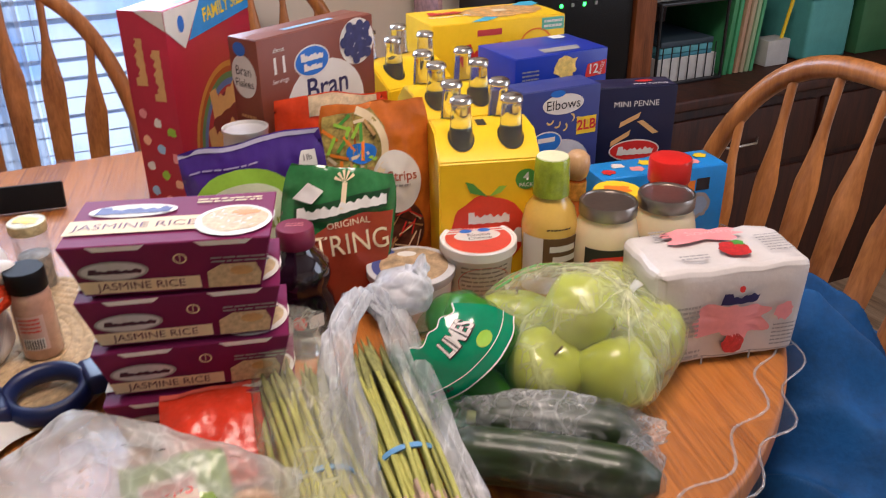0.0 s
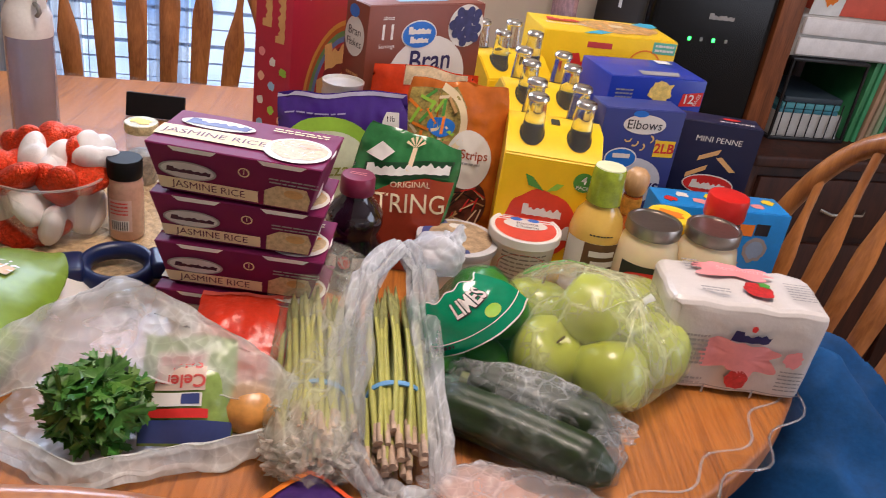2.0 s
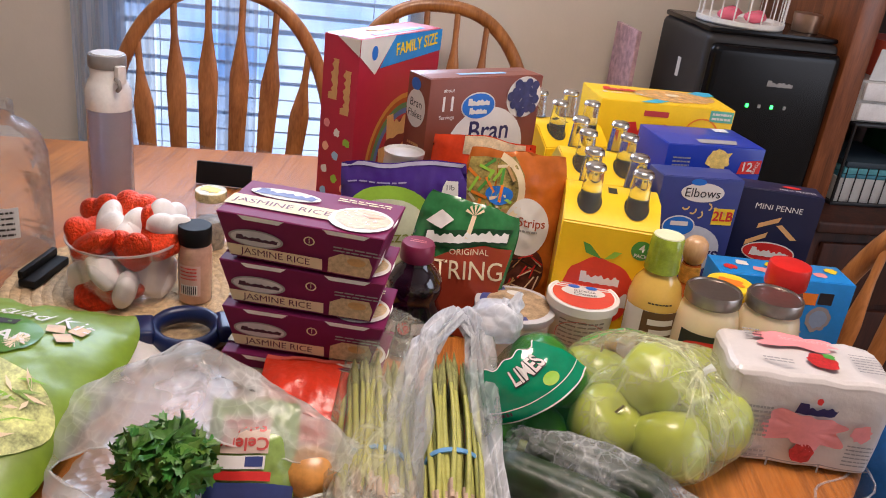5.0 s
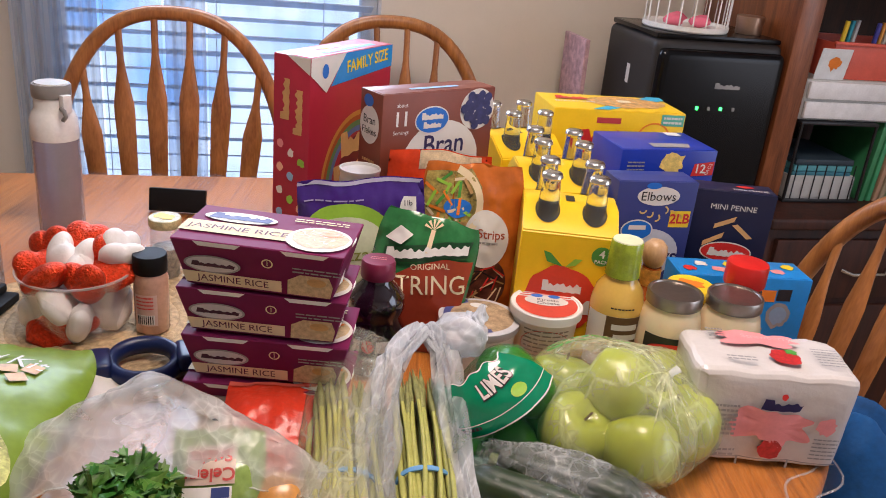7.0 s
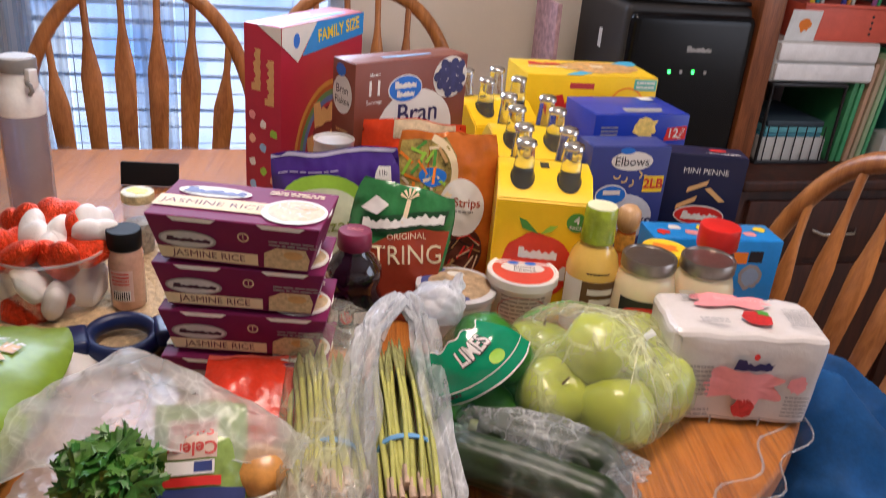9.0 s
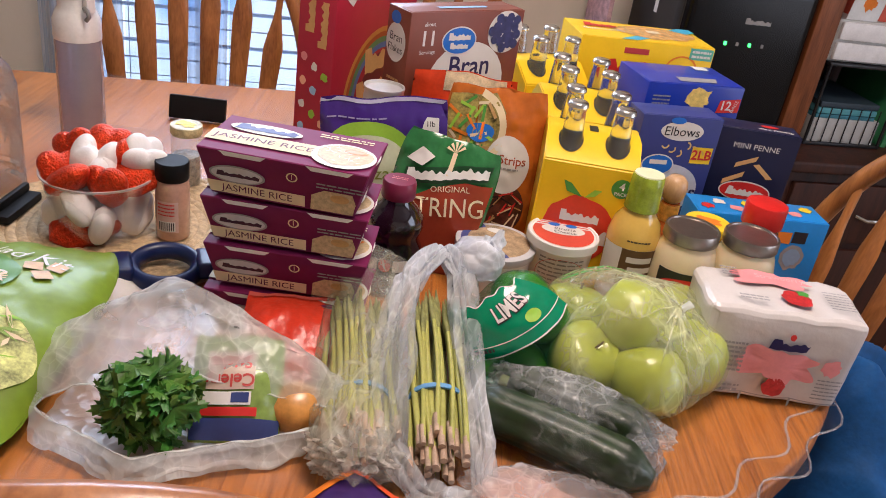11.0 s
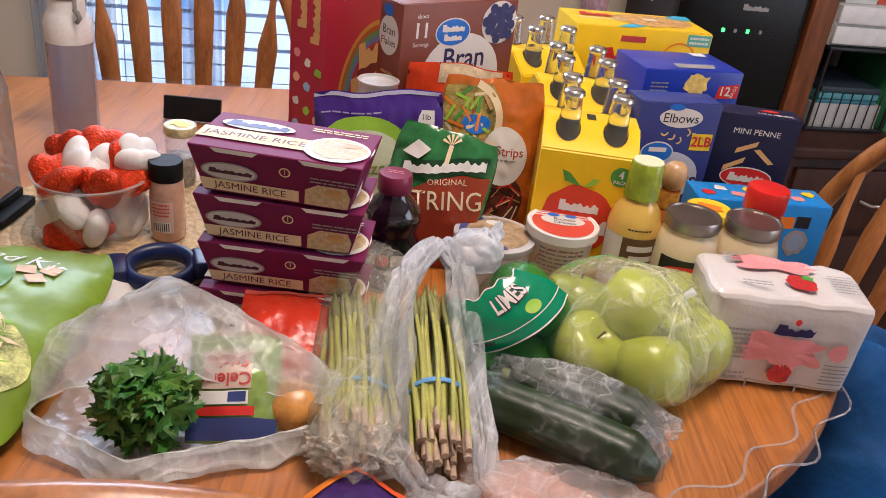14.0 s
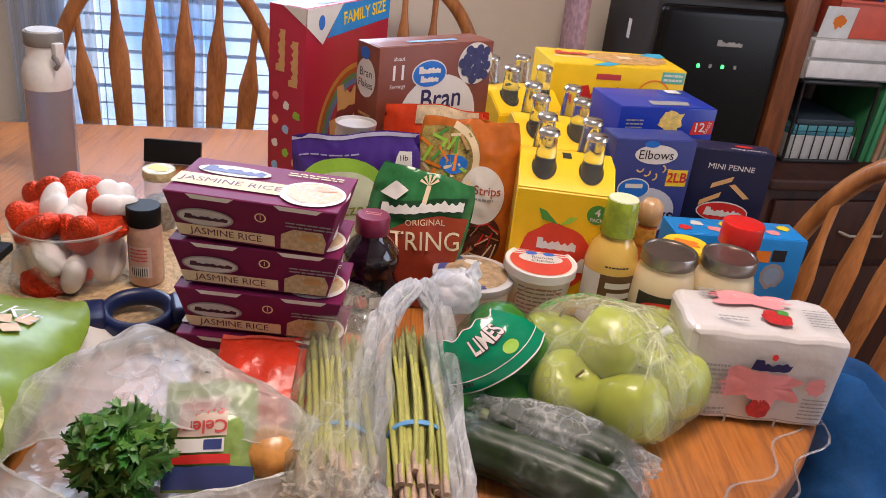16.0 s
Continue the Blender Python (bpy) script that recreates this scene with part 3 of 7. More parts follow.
part("panel", block(0, 0, 0, 0.15, 0.012, 1.03, 0.002), M("pink_pattern", (0.50, 0.32, 0.36), 0.6, var=0.4, scale=60), board)

hutch = thing("hutch", ROOM @ pose(1.395, 1.64, 0), "dark cherry wood hutch with open shelves", "hutch")
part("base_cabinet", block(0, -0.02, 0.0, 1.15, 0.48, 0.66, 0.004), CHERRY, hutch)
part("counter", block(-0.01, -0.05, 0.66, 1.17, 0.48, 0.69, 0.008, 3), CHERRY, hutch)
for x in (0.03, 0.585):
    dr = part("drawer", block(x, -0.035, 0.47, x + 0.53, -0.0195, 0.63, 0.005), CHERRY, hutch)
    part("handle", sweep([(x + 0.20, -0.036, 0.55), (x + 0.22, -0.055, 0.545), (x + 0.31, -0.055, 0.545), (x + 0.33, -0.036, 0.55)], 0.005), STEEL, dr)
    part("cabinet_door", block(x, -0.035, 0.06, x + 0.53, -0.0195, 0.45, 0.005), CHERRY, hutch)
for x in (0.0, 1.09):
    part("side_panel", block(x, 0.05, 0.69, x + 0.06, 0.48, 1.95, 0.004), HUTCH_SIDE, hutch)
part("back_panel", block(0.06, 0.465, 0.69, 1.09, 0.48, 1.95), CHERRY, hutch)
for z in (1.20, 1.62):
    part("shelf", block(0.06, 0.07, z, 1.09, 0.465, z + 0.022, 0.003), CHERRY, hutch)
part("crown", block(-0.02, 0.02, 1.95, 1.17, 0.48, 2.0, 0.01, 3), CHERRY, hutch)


def on_hutch(x, y, z, yaw=0):
    return ROOM @ pose(1.395 + x, 1.64 + y, z, 0, 0, yaw)


rack = thing("wire_rack", on_hutch(0.09, 0.07, 0.6905), "black wire desk rack holding papers and trays", "rack")
part("base", block(0, 0, 0, 0.22, 0.30, 0.008, 0.002), BLACK, rack)
part("top", block(0, 0, 0.20, 0.22, 0.30, 0.208, 0.002), BLACK, rack)
for x in (0.004, 0.216):
    for y in (0.004, 0.296):
        part("post", sweep([(x, y, 0.004), (x, y, 0.204)], 0.004), BLACK, rack)
tray = thing("letter_tray", on_hutch(0.10, 0.078, 0.699), "white plastic basket behind black wires", "basket")
part("body", join(block(0.0, 0.0, 0.0, 0.19, 0.006, 0.06, 0.002), block(0, 0, 0, 0.006, 0.24, 0.06, 0.002), block(0.184, 0, 0, 0.19, 0.24, 0.06, 0.002), block(0, 0.234, 0, 0.19, 0.24, 0.06, 0.002), block(0, 0, 0, 0.19, 0.24, 0.004)), M("white_plastic", (0.50, 0.50, 0.49), 0.45), tray)
for i in range(7):
    part("wire", sweep([(0.012 + i * 0.028, -0.004, 0.0), (0.012 + i * 0.028, -0.004, 0.09)], 0.0017, sides=6), BLACK, tray)
stack = thing("paper_stack", on_hutch(0.108, 0.09, 0.7035), "stack of dark folders and teal notebooks", "folders")
for i, c in enumerate(((0.02, 0.02, 0.03), (0.03, 0.03, 0.05), (0.02, 0.02, 0.02), (0.05, 0.22, 0.30), (0.10, 0.35, 0.42), (0.03, 0.05, 0.07))):
    part("folder", block(0.002 * i, 0, 0.016 * i, 0.172 + 0.001 * i, 0.21, 0.016 * i + 0.0145, 0.002), M("folder_%d" % i, c, 0.5), stack)
box = thing("drawer_box", on_hutch(0.085, 0.08, 0.899), "white plastic two-drawer box on the rack", "drawer box")
part("body", block(0, 0.006, 0, 0.30, 0.30, 0.10, 0.006, 3), MATS["white_plastic"], box)
for z in (0.006, 0.054):
    part("drawer", block(0.008, -0.004, z, 0.292, 0.006, z + 0.041, 0.004, 2), M("white_drawer", (0.78, 0.78, 0.80), 0.4), box)
bask = thing("red_basket", on_hutch(0.15, 0.10, 0.9995), "coral red plastic basket full of pens", "basket")
CORAL = M("coral_plastic", (0.62, 0.10, 0.06), 0.45)
for y0, y1 in ((0.0, 0.004), (0.156, 0.16)):
    part("side", block(0, y0, 0, 0.26, y1, 0.085, 0.0015), CORAL, bask)
for x in (0.0, 0.256):
    part("side", block(x, 0.004, 0, x + 0.004, 0.156, 0.085, 0.0015), CORAL, bask)
part("rim", join(block(-0.004, -0.005, 0.081, 0.264, 0.004, 0.089, 0.002), block(-0.004, 0.156, 0.081, 0.264, 0.165, 0.089, 0.002)), CORAL, bask)
part("bottom", block(0.004, 0.004, 0, 0.256, 0.156, 0.003), CORAL, bask)
for r in range(4):
    lay("hole", disc(0, 0, 0.004, 0.004, 1, 10), lambda u, v, e, r=r: (0.03 + u, -e - 0.0002, 0.02 + 0.014 * r + v), DARK, bask)
    lay("hole", disc(0, 0, 0.004, 0.004, 1, 10), lambda u, v, e, r=r: (0.20 + u, -e - 0.0002, 0.02 + 0.014 * r + v), DARK, bask)
for i, c in enumerate(((0.7, 0.5, 0.03), (0.03, 0.3, 0.4), (0.6, 0.6, 0.6), (0.05, 0.05, 0.3), (0.7, 0.3, 0.05), (0.75, 0.72, 0.65), (0.3, 0.1, 0.3), (0.05, 0.4, 0.15))):
    tagged(part("pen", sweep([(0, 0, 0), (0.01, 0, 0.13)], 0.006, sides=8), M("pen_%d" % i, c, 0.4), None, "", on_hutch(0.18 + 0.03 * i, 0.13 + 0.02 * (i % 3), 1.004)), "coloured pen standing in the red basket", "pen", "pens in the basket")
card = tagged(part("greeting_card", block(0, 0, 0, 0.085, 0.002, 0.075), M("card_white", (0.75, 0.78, 0.8), 0.6), None, "", on_hutch(0.10, 0.086, 0.9995, 2) @ pose(0, 0, 0, 9)), "white card with an orange fish drawing", "card")
lay("fish_drawing", disc(0.045, 0.04, 0.018, 0.016, 2, 18, 0.5), front_of(), ORANGE_INK, card)
for i, (x, c, w, hh, ln) in enumerate(((0.33, (0.05, 0.25, 0.10), 0.014, 0.25, 6), (0.352, (0.06, 0.32, 0.14), 0.012, 0.24, 5), (0.372, (0.45, 0.28, 0.18), 0.012, 0.26, 7), (0.39, (0.40, 0.33, 0.22), 0.012, 0.27, 8), (0.408, (0.30, 0.42, 0.25), 0.012, 0.28, 8), (0.425, (0.08, 0.34, 0.16), 0.010, 0.29, 8))):
    tagged(part("folder", block(0, 0, 0, w, 0.26, hh, 0.001), M("file_%d" % i, c, 0.5), None, "", on_hutch(x, 0.09, 0.6905) @ pose(0, 0, 0, 0, ln * 0.6, 0)), "upright green or tan file folder", "folder", "folders on the hutch")
bin_ = thing("storage_bin", on_hutch(0.62, 0.09, 0.6905), "translucent teal plastic storage bin", "bin")
part("body", block(0, 0, 0, 0.16, 0.26, 0.17, 0.012, 3), M("teal_plastic", (0.10, 0.38, 0.38), 0.3), bin_)
part("lid", block(-0.005, -0.005, 0.17, 0.165, 0.265, 0.185, 0.005, 2), M("teal_lid", (0.20, 0.48, 0.46), 0.35), bin_)
hold = thing("pen_holder", on_hutch(0.49, 0.10, 0.6905), "white ridged pen holder with a yellow pencil", "pen holder")
part("body", block(0, 0, 0, 0.08, 0.06, 0.07, 0.004, 2), MATS["white_plastic"], hold)
part("pencil", sweep([(0.06, 0.02, 0.05), (0.085, 0.02, 0.17)], 0.005, sides=6), YELLOW_INK, hold)
tagged(part("green_crate", block(0, 0, 0, 0.14, 0.26, 0.24, 0.006, 2), M("green_crate_plastic", (0.05, 0.18, 0.08), 0.4), None, "", on_hutch(0.82, 0.09, 0.6905)), "dark green plastic crate on the hutch", "crate")

# blue cloth over the chair end
CLOTH = M("blue_cloth", (0.002, 0.066, 0.23), 0.75, var=0.3, scale=20, bump=0.35, bscale=60)


def heap(nx, ny, fn):
    bm = bmesh.new()
    g = [[bm.verts.new(fn(i / nx, j / ny)) for i in range(nx + 1)] for j in range(ny + 1)]
    for j in range(ny):
        for i in range(nx):
            bm.faces.new((g[j][i], g[j][i + 1], g[j + 1][i + 1], g[j + 1][i]))
    return finish(bm, 80)


def cloth_at(s, t):
    u, v = 0.76 + 0.30 * s, 0.45 + 0.42 * t
    hgt = 0.745 - 0.22 * (abs(s - 0.55) * 1.6) ** 2 - 0.30 * max(0, 0.5 - t) - 0.02 * t
    w = 0.055 * noise.noise(Vector((u * 8 + v * 5, v * 6, 1))) + 0.030 * (1 - 2.2 * abs(noise.noise(Vector((u * 13 + v * 8, v * 7, 3))))) + 0.006 * noise.noise(Vector((u * 30, v * 26, 4)))
    return (u + 0.02 * noise.noise(Vector((v * 9, u * 4, 7))), v, max(0.47, hgt + w))


tagged(part("blue_towel", heap(110, 110, cloth_at), CLOTH, None, "", ROOM), "crumpled deep blue cloth heaped over the chair seat", "cloth")

# ---- groceries in boxes ----
T = 0.7486
RICE_PURPLE = M("plum_card", (0.17, 0.012, 0.075), 0.6, var=0.06, ior=1.3)
CUP = M("cup_white", (0.80, 0.79, 0.77), 0.4, var=0.03)
RICE_GRAIN = M("rice_photo", (0.56, 0.43, 0.25), 0.5, var=0.3, scale=220)


def rice_pack(m, label):
    """A card sleeve, narrower below, round two plastic cups side by side."""
    w, d, h = 0.181, 0.102, 0.0535
    pk = thing("rice_twin_pack", m, label, "rice pack", "stack of rice packs")
    bm = bmesh.new()
    lo = [(0.014, 0.010), (w - 0.014, 0.010), (w - 0.014, d - 0.010), (0.014, d - 0.010)]
    hi = [(0, 0), (w, 0), (w, d), (0, d)]
    a = [bm.verts.new((x, y, 0)) for x, y in lo]
    b = [bm.verts.new((x, y, h)) for x, y in hi]
    for i in range(4):
        bm.faces.new((a[i], a[(i + 1) % 4], b[(i + 1) % 4], b[i]))
    bm.faces.new(a[::-1])
    bm.faces.new(b)
    bmesh.ops.bevel(bm, geom=bm.edges[:], offset=0.0012, segments=1, affect="EDGES")
    part("sleeve", finish(bm), RICE_PURPLE, pk)
    for x in (0.047, 0.135):
        cup = part("cup", lathe([(0.030, 0.001), (0.034, 0.004), (0.041, 0.048), (0.046, 0.0505), (0.046, 0.0525), (0.042, 0.0528)], 32), CUP, pk, "white plastic rice cup", pose(x, d / 2, 0))
        cup.scale = (1.02, 1.10, 1.0)
    sl = lambda u, v, e: (u, 0.010 * (1 - v / h) - e - 0.0002, v)
    for x0 in (0.024, 0.115):
        lay("cup_rim", poly((x0, h - 0.0005), (x0 + 0.006, h - 0.0055), (x0 + 0.044, h - 0.0055), (x0 + 0.05, h - 0.0005)), sl, CUP, pk)
    lay("band", poly((0.0135, 0.003), (0.115, 0.003), (0.115, 0.0165), (0.010, 0.0165)), sl, CREAM, pk)
    lay("lettering", words("JASMINE RICE", 0.064, 0.0098, 0.0112, wide=1.12), sl, M("plum_ink", (0.10, 0.012, 0.045), 0.5), pk, lift=0.001)
    lay("logo_oval", disc(0.043, 0.027, 0.030, 0.0105), sl, GREY, pk, lift=0.001)
    lay("logo_edge", disc(0.043, 0.027, 0.0275, 0.0088), sl, M("pale_oval", (0.56, 0.54, 0.55), 0.55), pk, lift=0.0012)
    lay("logo_bar", blobs(6, 0.021, 0.0242, 0.045, 0.0060, 0.0015), sl, M("logo_plum", (0.05, 0.008, 0.03), 0.5), pk, lift=0.0015)
    lay("bowl_photo", poly((0.121, 0.0025), (0.166, 0.0025), (0.169, 0.016), (0.165, 0.0275), (0.135, 0.0275), (0.122, 0.020)), sl, RICE_GRAIN, pk, lift=0.001)
    lay("garnish", disc(0.152, 0.020, 0.010, 0.005), sl, TAN, pk, lift=0.0014)
    lay("minute_badge", ring2(0.101, 0.036, 0.0045, 0.0060, 0.9), sl, CREAM, pk)
    lay("numeral", words("1", 0.101, 0.036, 0.0085), sl, CREAM, pk)
    lay("small_print", bars(0.127, 0.0335, 0.05, 2, 0.004, 0.0016, 5), sl, GREY, pk)
    tp = top_of(h + 0.001)
    lay("top_band", poly((0.0, 0.022), (0.118, 0.022), (0.118, 0.052), (0.0, 0.052)), tp, CREAM, pk)
    lay("top_lettering", words("JASMINE RICE", 0.060, 0.036, 0.0165, wide=1.08), tp, MATS["plum_ink"], pk, lift=0.001)
    lay("top_logo", disc(0.052, 0.070, 0.040, 0.0145), tp, WHITE, pk)
    lay("top_logo_bar", blobs(6, 0.018, 0.0625, 0.066, 0.0165, 0.004), tp, M("logo_navy", (0.03, 0.03, 0.16), 0.5), pk, lift=0.001)
    lay("top_bowl", disc(0.146, 0.036, 0.0345, 0.033, 4, 36), tp, WHITE, pk, lift=0.0009)
    lay("top_rice", disc(0.147, 0.038, 0.0295, 0.0265, 3, 30, 0.10), tp, RICE_GRAIN, pk, lift=0.0013)
    rg = random.Random(3)
    for _ in range(26):
        gx, gy, ga = 0.147 + rg.uniform(-0.022, 0.022), 0.038 + rg.uniform(-0.019, 0.019), rg.uniform(0, 3.14)
        gc, gs = 0.0032 * math.cos(ga), 0.0032 * math.sin(ga)
        lay("rice_grain", poly((gx - gc, gy - gs), (gx + gs * 0.3, gy - gc * 0.3), (gx + gc, gy + gs), (gx - gs * 0.3, gy + gc * 0.3)), tp, WHITE, pk, lift=0.0015)
    lay("top_garnish", disc(0.156, 0.050, 0.013, 0.006, 2, 16, 0.5), tp, ORANGE_INK, pk, lift=0.0017)
    lay("top_print", bars(0.108, 0.086, 0.06, 2, 0.006, 0.0025, 9), tp, CREAM, pk)
    return pk


for i, (dx, dy, yaw) in enumerate(((0.004, 0.000, 8.0), (0.003, 0.002, 8.5), (0.0, 0.0, 7.5), (-0.002, -0.004, 4.5))):
    rice_pack(pose(-0.208 + dx, 0.757 + dy, T + 0.0565 * i, 0, 0, yaw), "plum and cream twin pack of jasmine rice cups, stacked")

lucky = carton("cereal_box", pose(-0.213, 1.192, T, 0, 0, 72.5), 0.226, 0.067, 0.335, M("cherry_card", (0.40, 0.018, 0.045), 0.35, var=0.06), "tall cherry red family size cereal box", "cereal box")
f, tp, lf = front_of(), top_of(0.336), left_of(0.067)
lay("blue_band", poly((0.052, 0.288), (0.226, 0.300), (0.226, 0.335), (0.088, 0.335)), f, SKY, lucky)
lay("white_triangle", poly((0.0, 0.335), (0.090, 0.335), (0.040, 0.280), (0.0, 0.310)), f, WHITE, lucky, lift=0.001)
lay("white_corner", poly((0.024, 0.335), (0.067, 0.335), (0.067, 0.310)), lf, WHITE, lucky)
lay("mark", disc(0.036, 0.313, 0.008, 0.011), f, BLUE, lucky, lift=0.0014)
lay("lettering", words("FAMILY SIZE", 0.152, 0.316, 0.026, 4, wide=0.86, fat=0.02), f, YELLOW_INK, lucky, lift=0.0014)
lay("top_band", rect(0.05, 0.010, 0.19, 0.022), tp, SKY, lucky)
lay("top_badge", disc(0.10, 0.042, 0.03, 0.010, wob=0.4), tp, YELLOW_INK, lucky)
for r0, r1, mt in ((0.097, 0.104, M("dull_gold_ink", (0.52, 0.24, 0.05), 0.4)), (0.090, 0.097, M("dull_orange_ink", (0.36, 0.07, 0.02), 0.4)), (0.082, 0.090, M("dull_green_ink", (0.10, 0.22, 0.10), 0.4)), (0.074, 0.082, M("dull_blue_ink", (0.10, 0.16, 0.42), 0.4))):
    lay("rainbow", ring2(0.135, 0.12, r0, r1, 1.15, 20, 190), f, mt, lucky)
lay("front_patch", disc(0.135, 0.10, 0.066, 0.10), f, M("dark_red_ink", (0.16, 0.012, 0.03), 0.4), lucky, lift=0.0009)
lay("logo_bar", turned(blobs(5, 0.085, 0.172, 0.105, 0.042), 0.13, 0.19, 6), f, M("gold_ink", (0.62, 0.36, 0.14), 0.45), lucky, lift=0.0013)
lay("logo_bar", turned(blobs(6, 0.068, 0.122, 0.130, 0.042), 0.13, 0.14, 6), f, MATS["gold_ink"], lucky, lift=0.0013)
lay("bowl", disc(0.14, 0.05, 0.05, 0.04, wob=0.2), f, TAN, lucky, lift=0.0013)
lay("side_logo", turned(blobs(5, 0.010, 0.258, 0.062, 0.017), 0.030, 0.258, 90), lf, MATS["gold_ink"], lucky)
lay("side_logo", turned(blobs(6, 0.018, 0.242, 0.068, 0.017), 0.048, 0.248, 90), lf, MATS["gold_ink"], lucky)
for i in range(15):
    lay("charm", disc(0.014 + 0.022 * ((i * 7) % 3) * 0.9, 0.20 - 0.0125 * i, 0.0062, 0.0068, 2, 12, 0.5, i), lf, (PINK, WHITE, LIMEG, M("peach_ink", (0.78, 0.42, 0.28), 0.4), M("pale_blue_ink", (0.3, 0.5, 0.75), 0.4))[i % 5], lucky)

bran = carton("bran_flakes_box", pose(-0.094, 1.156, T, 0, 0, 49), 0.211, 0.056, 0.304, M("brown_card", (0.19, 0.048, 0.028), 0.38, var=0.06), "brown bran flakes cereal box with blueberries printed", "cereal box")
f, lf, tp = front_of(), left_of(0.056), top_of(0.305)
lay("white_oval", disc(0.112, 0.194, 0.074, 0.066), f, WHITE, bran)
lay("lettering", words("Bran", 0.116, 0.222, 0.043, fat=0.012), f, M("indigo_ink", (0.02, 0.015, 0.09), 0.5), bran, lift=0.001)
lay("lettering", words("Flakes", 0.116, 0.186, 0.043, fat=0.012), f, MATS["indigo_ink"], bran, lift=0.001)
lay("brand_oval", disc(0.090, 0.262, 0.032, 0.021), f, WHITE, bran, lift=0.001)
lay("brand_oval", disc(0.090, 0.262, 0.030, 0.019), f, BLUE, bran, lift=0.0014)
lay("brand_bar", blobs(5, 0.070, 0.263, 0.040, 0.011), f, WHITE, bran, lift=0.0018)
lay("brand_bar", blobs(5, 0.074, 0.250, 0.033, 0.010), f, WHITE, bran, lift=0.0018)
lay("lettering", words("11", 0.034, 0.266, 0.030, fat=0.02), f, WHITE, bran)
lay("lettering", words("about", 0.034, 0.287, 0.0085), f, WHITE, bran)
lay("lettering", words("Servings", 0.034, 0.247, 0.0085), f, WHITE, bran)
lay("berry_badge", disc(0.177, 0.272, 0.034, 0.032), f, WHITE, bran)
BERRY = M("berry_ink", (0.035, 0.04, 0.14), 0.5, var=0.4, scale=90)
for i in range(19):
    a, r = i * 2.4, 0.0064 * math.sqrt(i + 0.3)
    lay("berry", disc(0.177 + r * math.cos(a), 0.273 + r * math.sin(a), 0.0075, 0.0075, 2, 14), f, BERRY, bran, lift=0.001 + 0.00005 * i)
lay("top_strip", rect(0.06, 0.015, 0.15, 0.024), tp, M("pale_blue", (0.25, 0.45, 0.7), 0.5), bran)
lay("side_oval", disc(0.026, 0.255, 0.024, 0.028), lf, WHITE, bran)
lay("side_lettering", words("Bran", 0.026, 0.262, 0.017), lf, DARK, bran, lift=0.001)
lay("side_lettering", words("Flakes", 0.026, 0.246, 0.015), lf, DARK, bran, lift=0.001)
lay("side_brand", disc(0.022, 0.290, 0.012, 0.009), lf, BLUE, bran, lift=0.001)
lay("side_print", bars(0.012, 0.20, 0.03, 4, 0.01, 0.004, 3), lf, TAN, bran)

waf = carton("waffle_box", pose(0.134, 1.470, T, 0, 0, 20), 0.245, 0.125, 0.251, YELLOW, "yellow frozen waffle box with waffles on the lid", "waffle box")
f, tp = front_of(), top_of(0.252)
lay("waffle_photo", disc(0.155, 0.065, 0.075, 0.045, wob=0.2), tp, M("waffle_ink", (0.62, 0.33, 0.10), 0.5, var=0.4, scale=80), waf)
for i in range(5):
    lay("waffle_ridge", rect(0.10 + 0.025 * i, 0.035, 0.104 + 0.025 * i, 0.095), tp, TAN, waf, lift=0.001)
lay("butter", rect(0.14, 0.06, 0.165, 0.078), tp, CREAM, waf, lift=0.0013)
lay("blue_corner", poly((0.07, 0.0), (0.10, 0.0), (0.245, 0.10), (0.245, 0.125), (0.22, 0.125)), tp, M("cyan_ink", (0.05, 0.42, 0.62), 0.4), waf, lift=0.0004)
lay("top_logo", blobs(4, 0.025, 0.075, 0.060, 0.026, 0.004), tp, RED, waf)
lay("lettering", words("Buttermilk", 0.055, 0.055, 0.018), tp, WHITE, waf, lift=0.001)
lay("logo_bar", turned(blobs(4, 0.045, 0.170, 0.090, 0.045, 0.008), 0.05, 0.19, 8), f, RED, waf)
lay("maker_bar", rect(0.08, 0.228, 0.125, 0.238), f, M("maker_red", (0.5, 0.05, 0.05), 0.5), waf)
lay("round_badge", ring2(0.19, 0.20, 0.030, 0.033), f, ORANGE_INK, waf)
lay("lettering", words("24", 0.19, 0.20, 0.03, fat=0.02), f, ORANGE_INK, waf)
lay("green_tag", rect(0.20, 0.228, 0.243, 0.248), f, M("tag_green", (0.12, 0.45, 0.35), 0.4), waf)
lay("tag_print", bars(0.204, 0.240, 0.035, 2, 0.008, 0.004, 8), f, WHITE, waf, lift=0.001)

pop = carton("popcorn_box", pose(0.253, 1.334, T, 0, 0, 25), 0.170, 0.113, 0.228, M("royal_blue_card", (0.010, 0.035, 0.36), 0.3, var=0.06), "royal blue microwave popcorn box of twelve bags", "popcorn box")
f, tp = front_of(), top_of(0.229)
lay("red_tag", poly((0.128, 0.185), (0.168, 0.187), (0.168, 0.210), (0.132, 0.206)), f, RED, pop)
lay("lettering", words("12", 0.143, 0.197, 0.021, fat=0.02), f, WHITE, pop, lift=0.001)
lay("lettering", words("BAGS", 0.159, 0.197, 0.0085, 70), f, WHITE, pop, lift=0.001)
lay("popcorn_photo", disc(0.092, 0.205, 0.019, 0.017, wob=0.6, seed=4), f, M("popcorn_ink", (0.80, 0.58, 0.16), 0.5, var=0.3, scale=100), pop)
lay("logo_bar", poly((0.06, 0.012), (0.125, 0.012), (0.135, 0.035), (0.062, 0.035)), tp, GREY, pop)
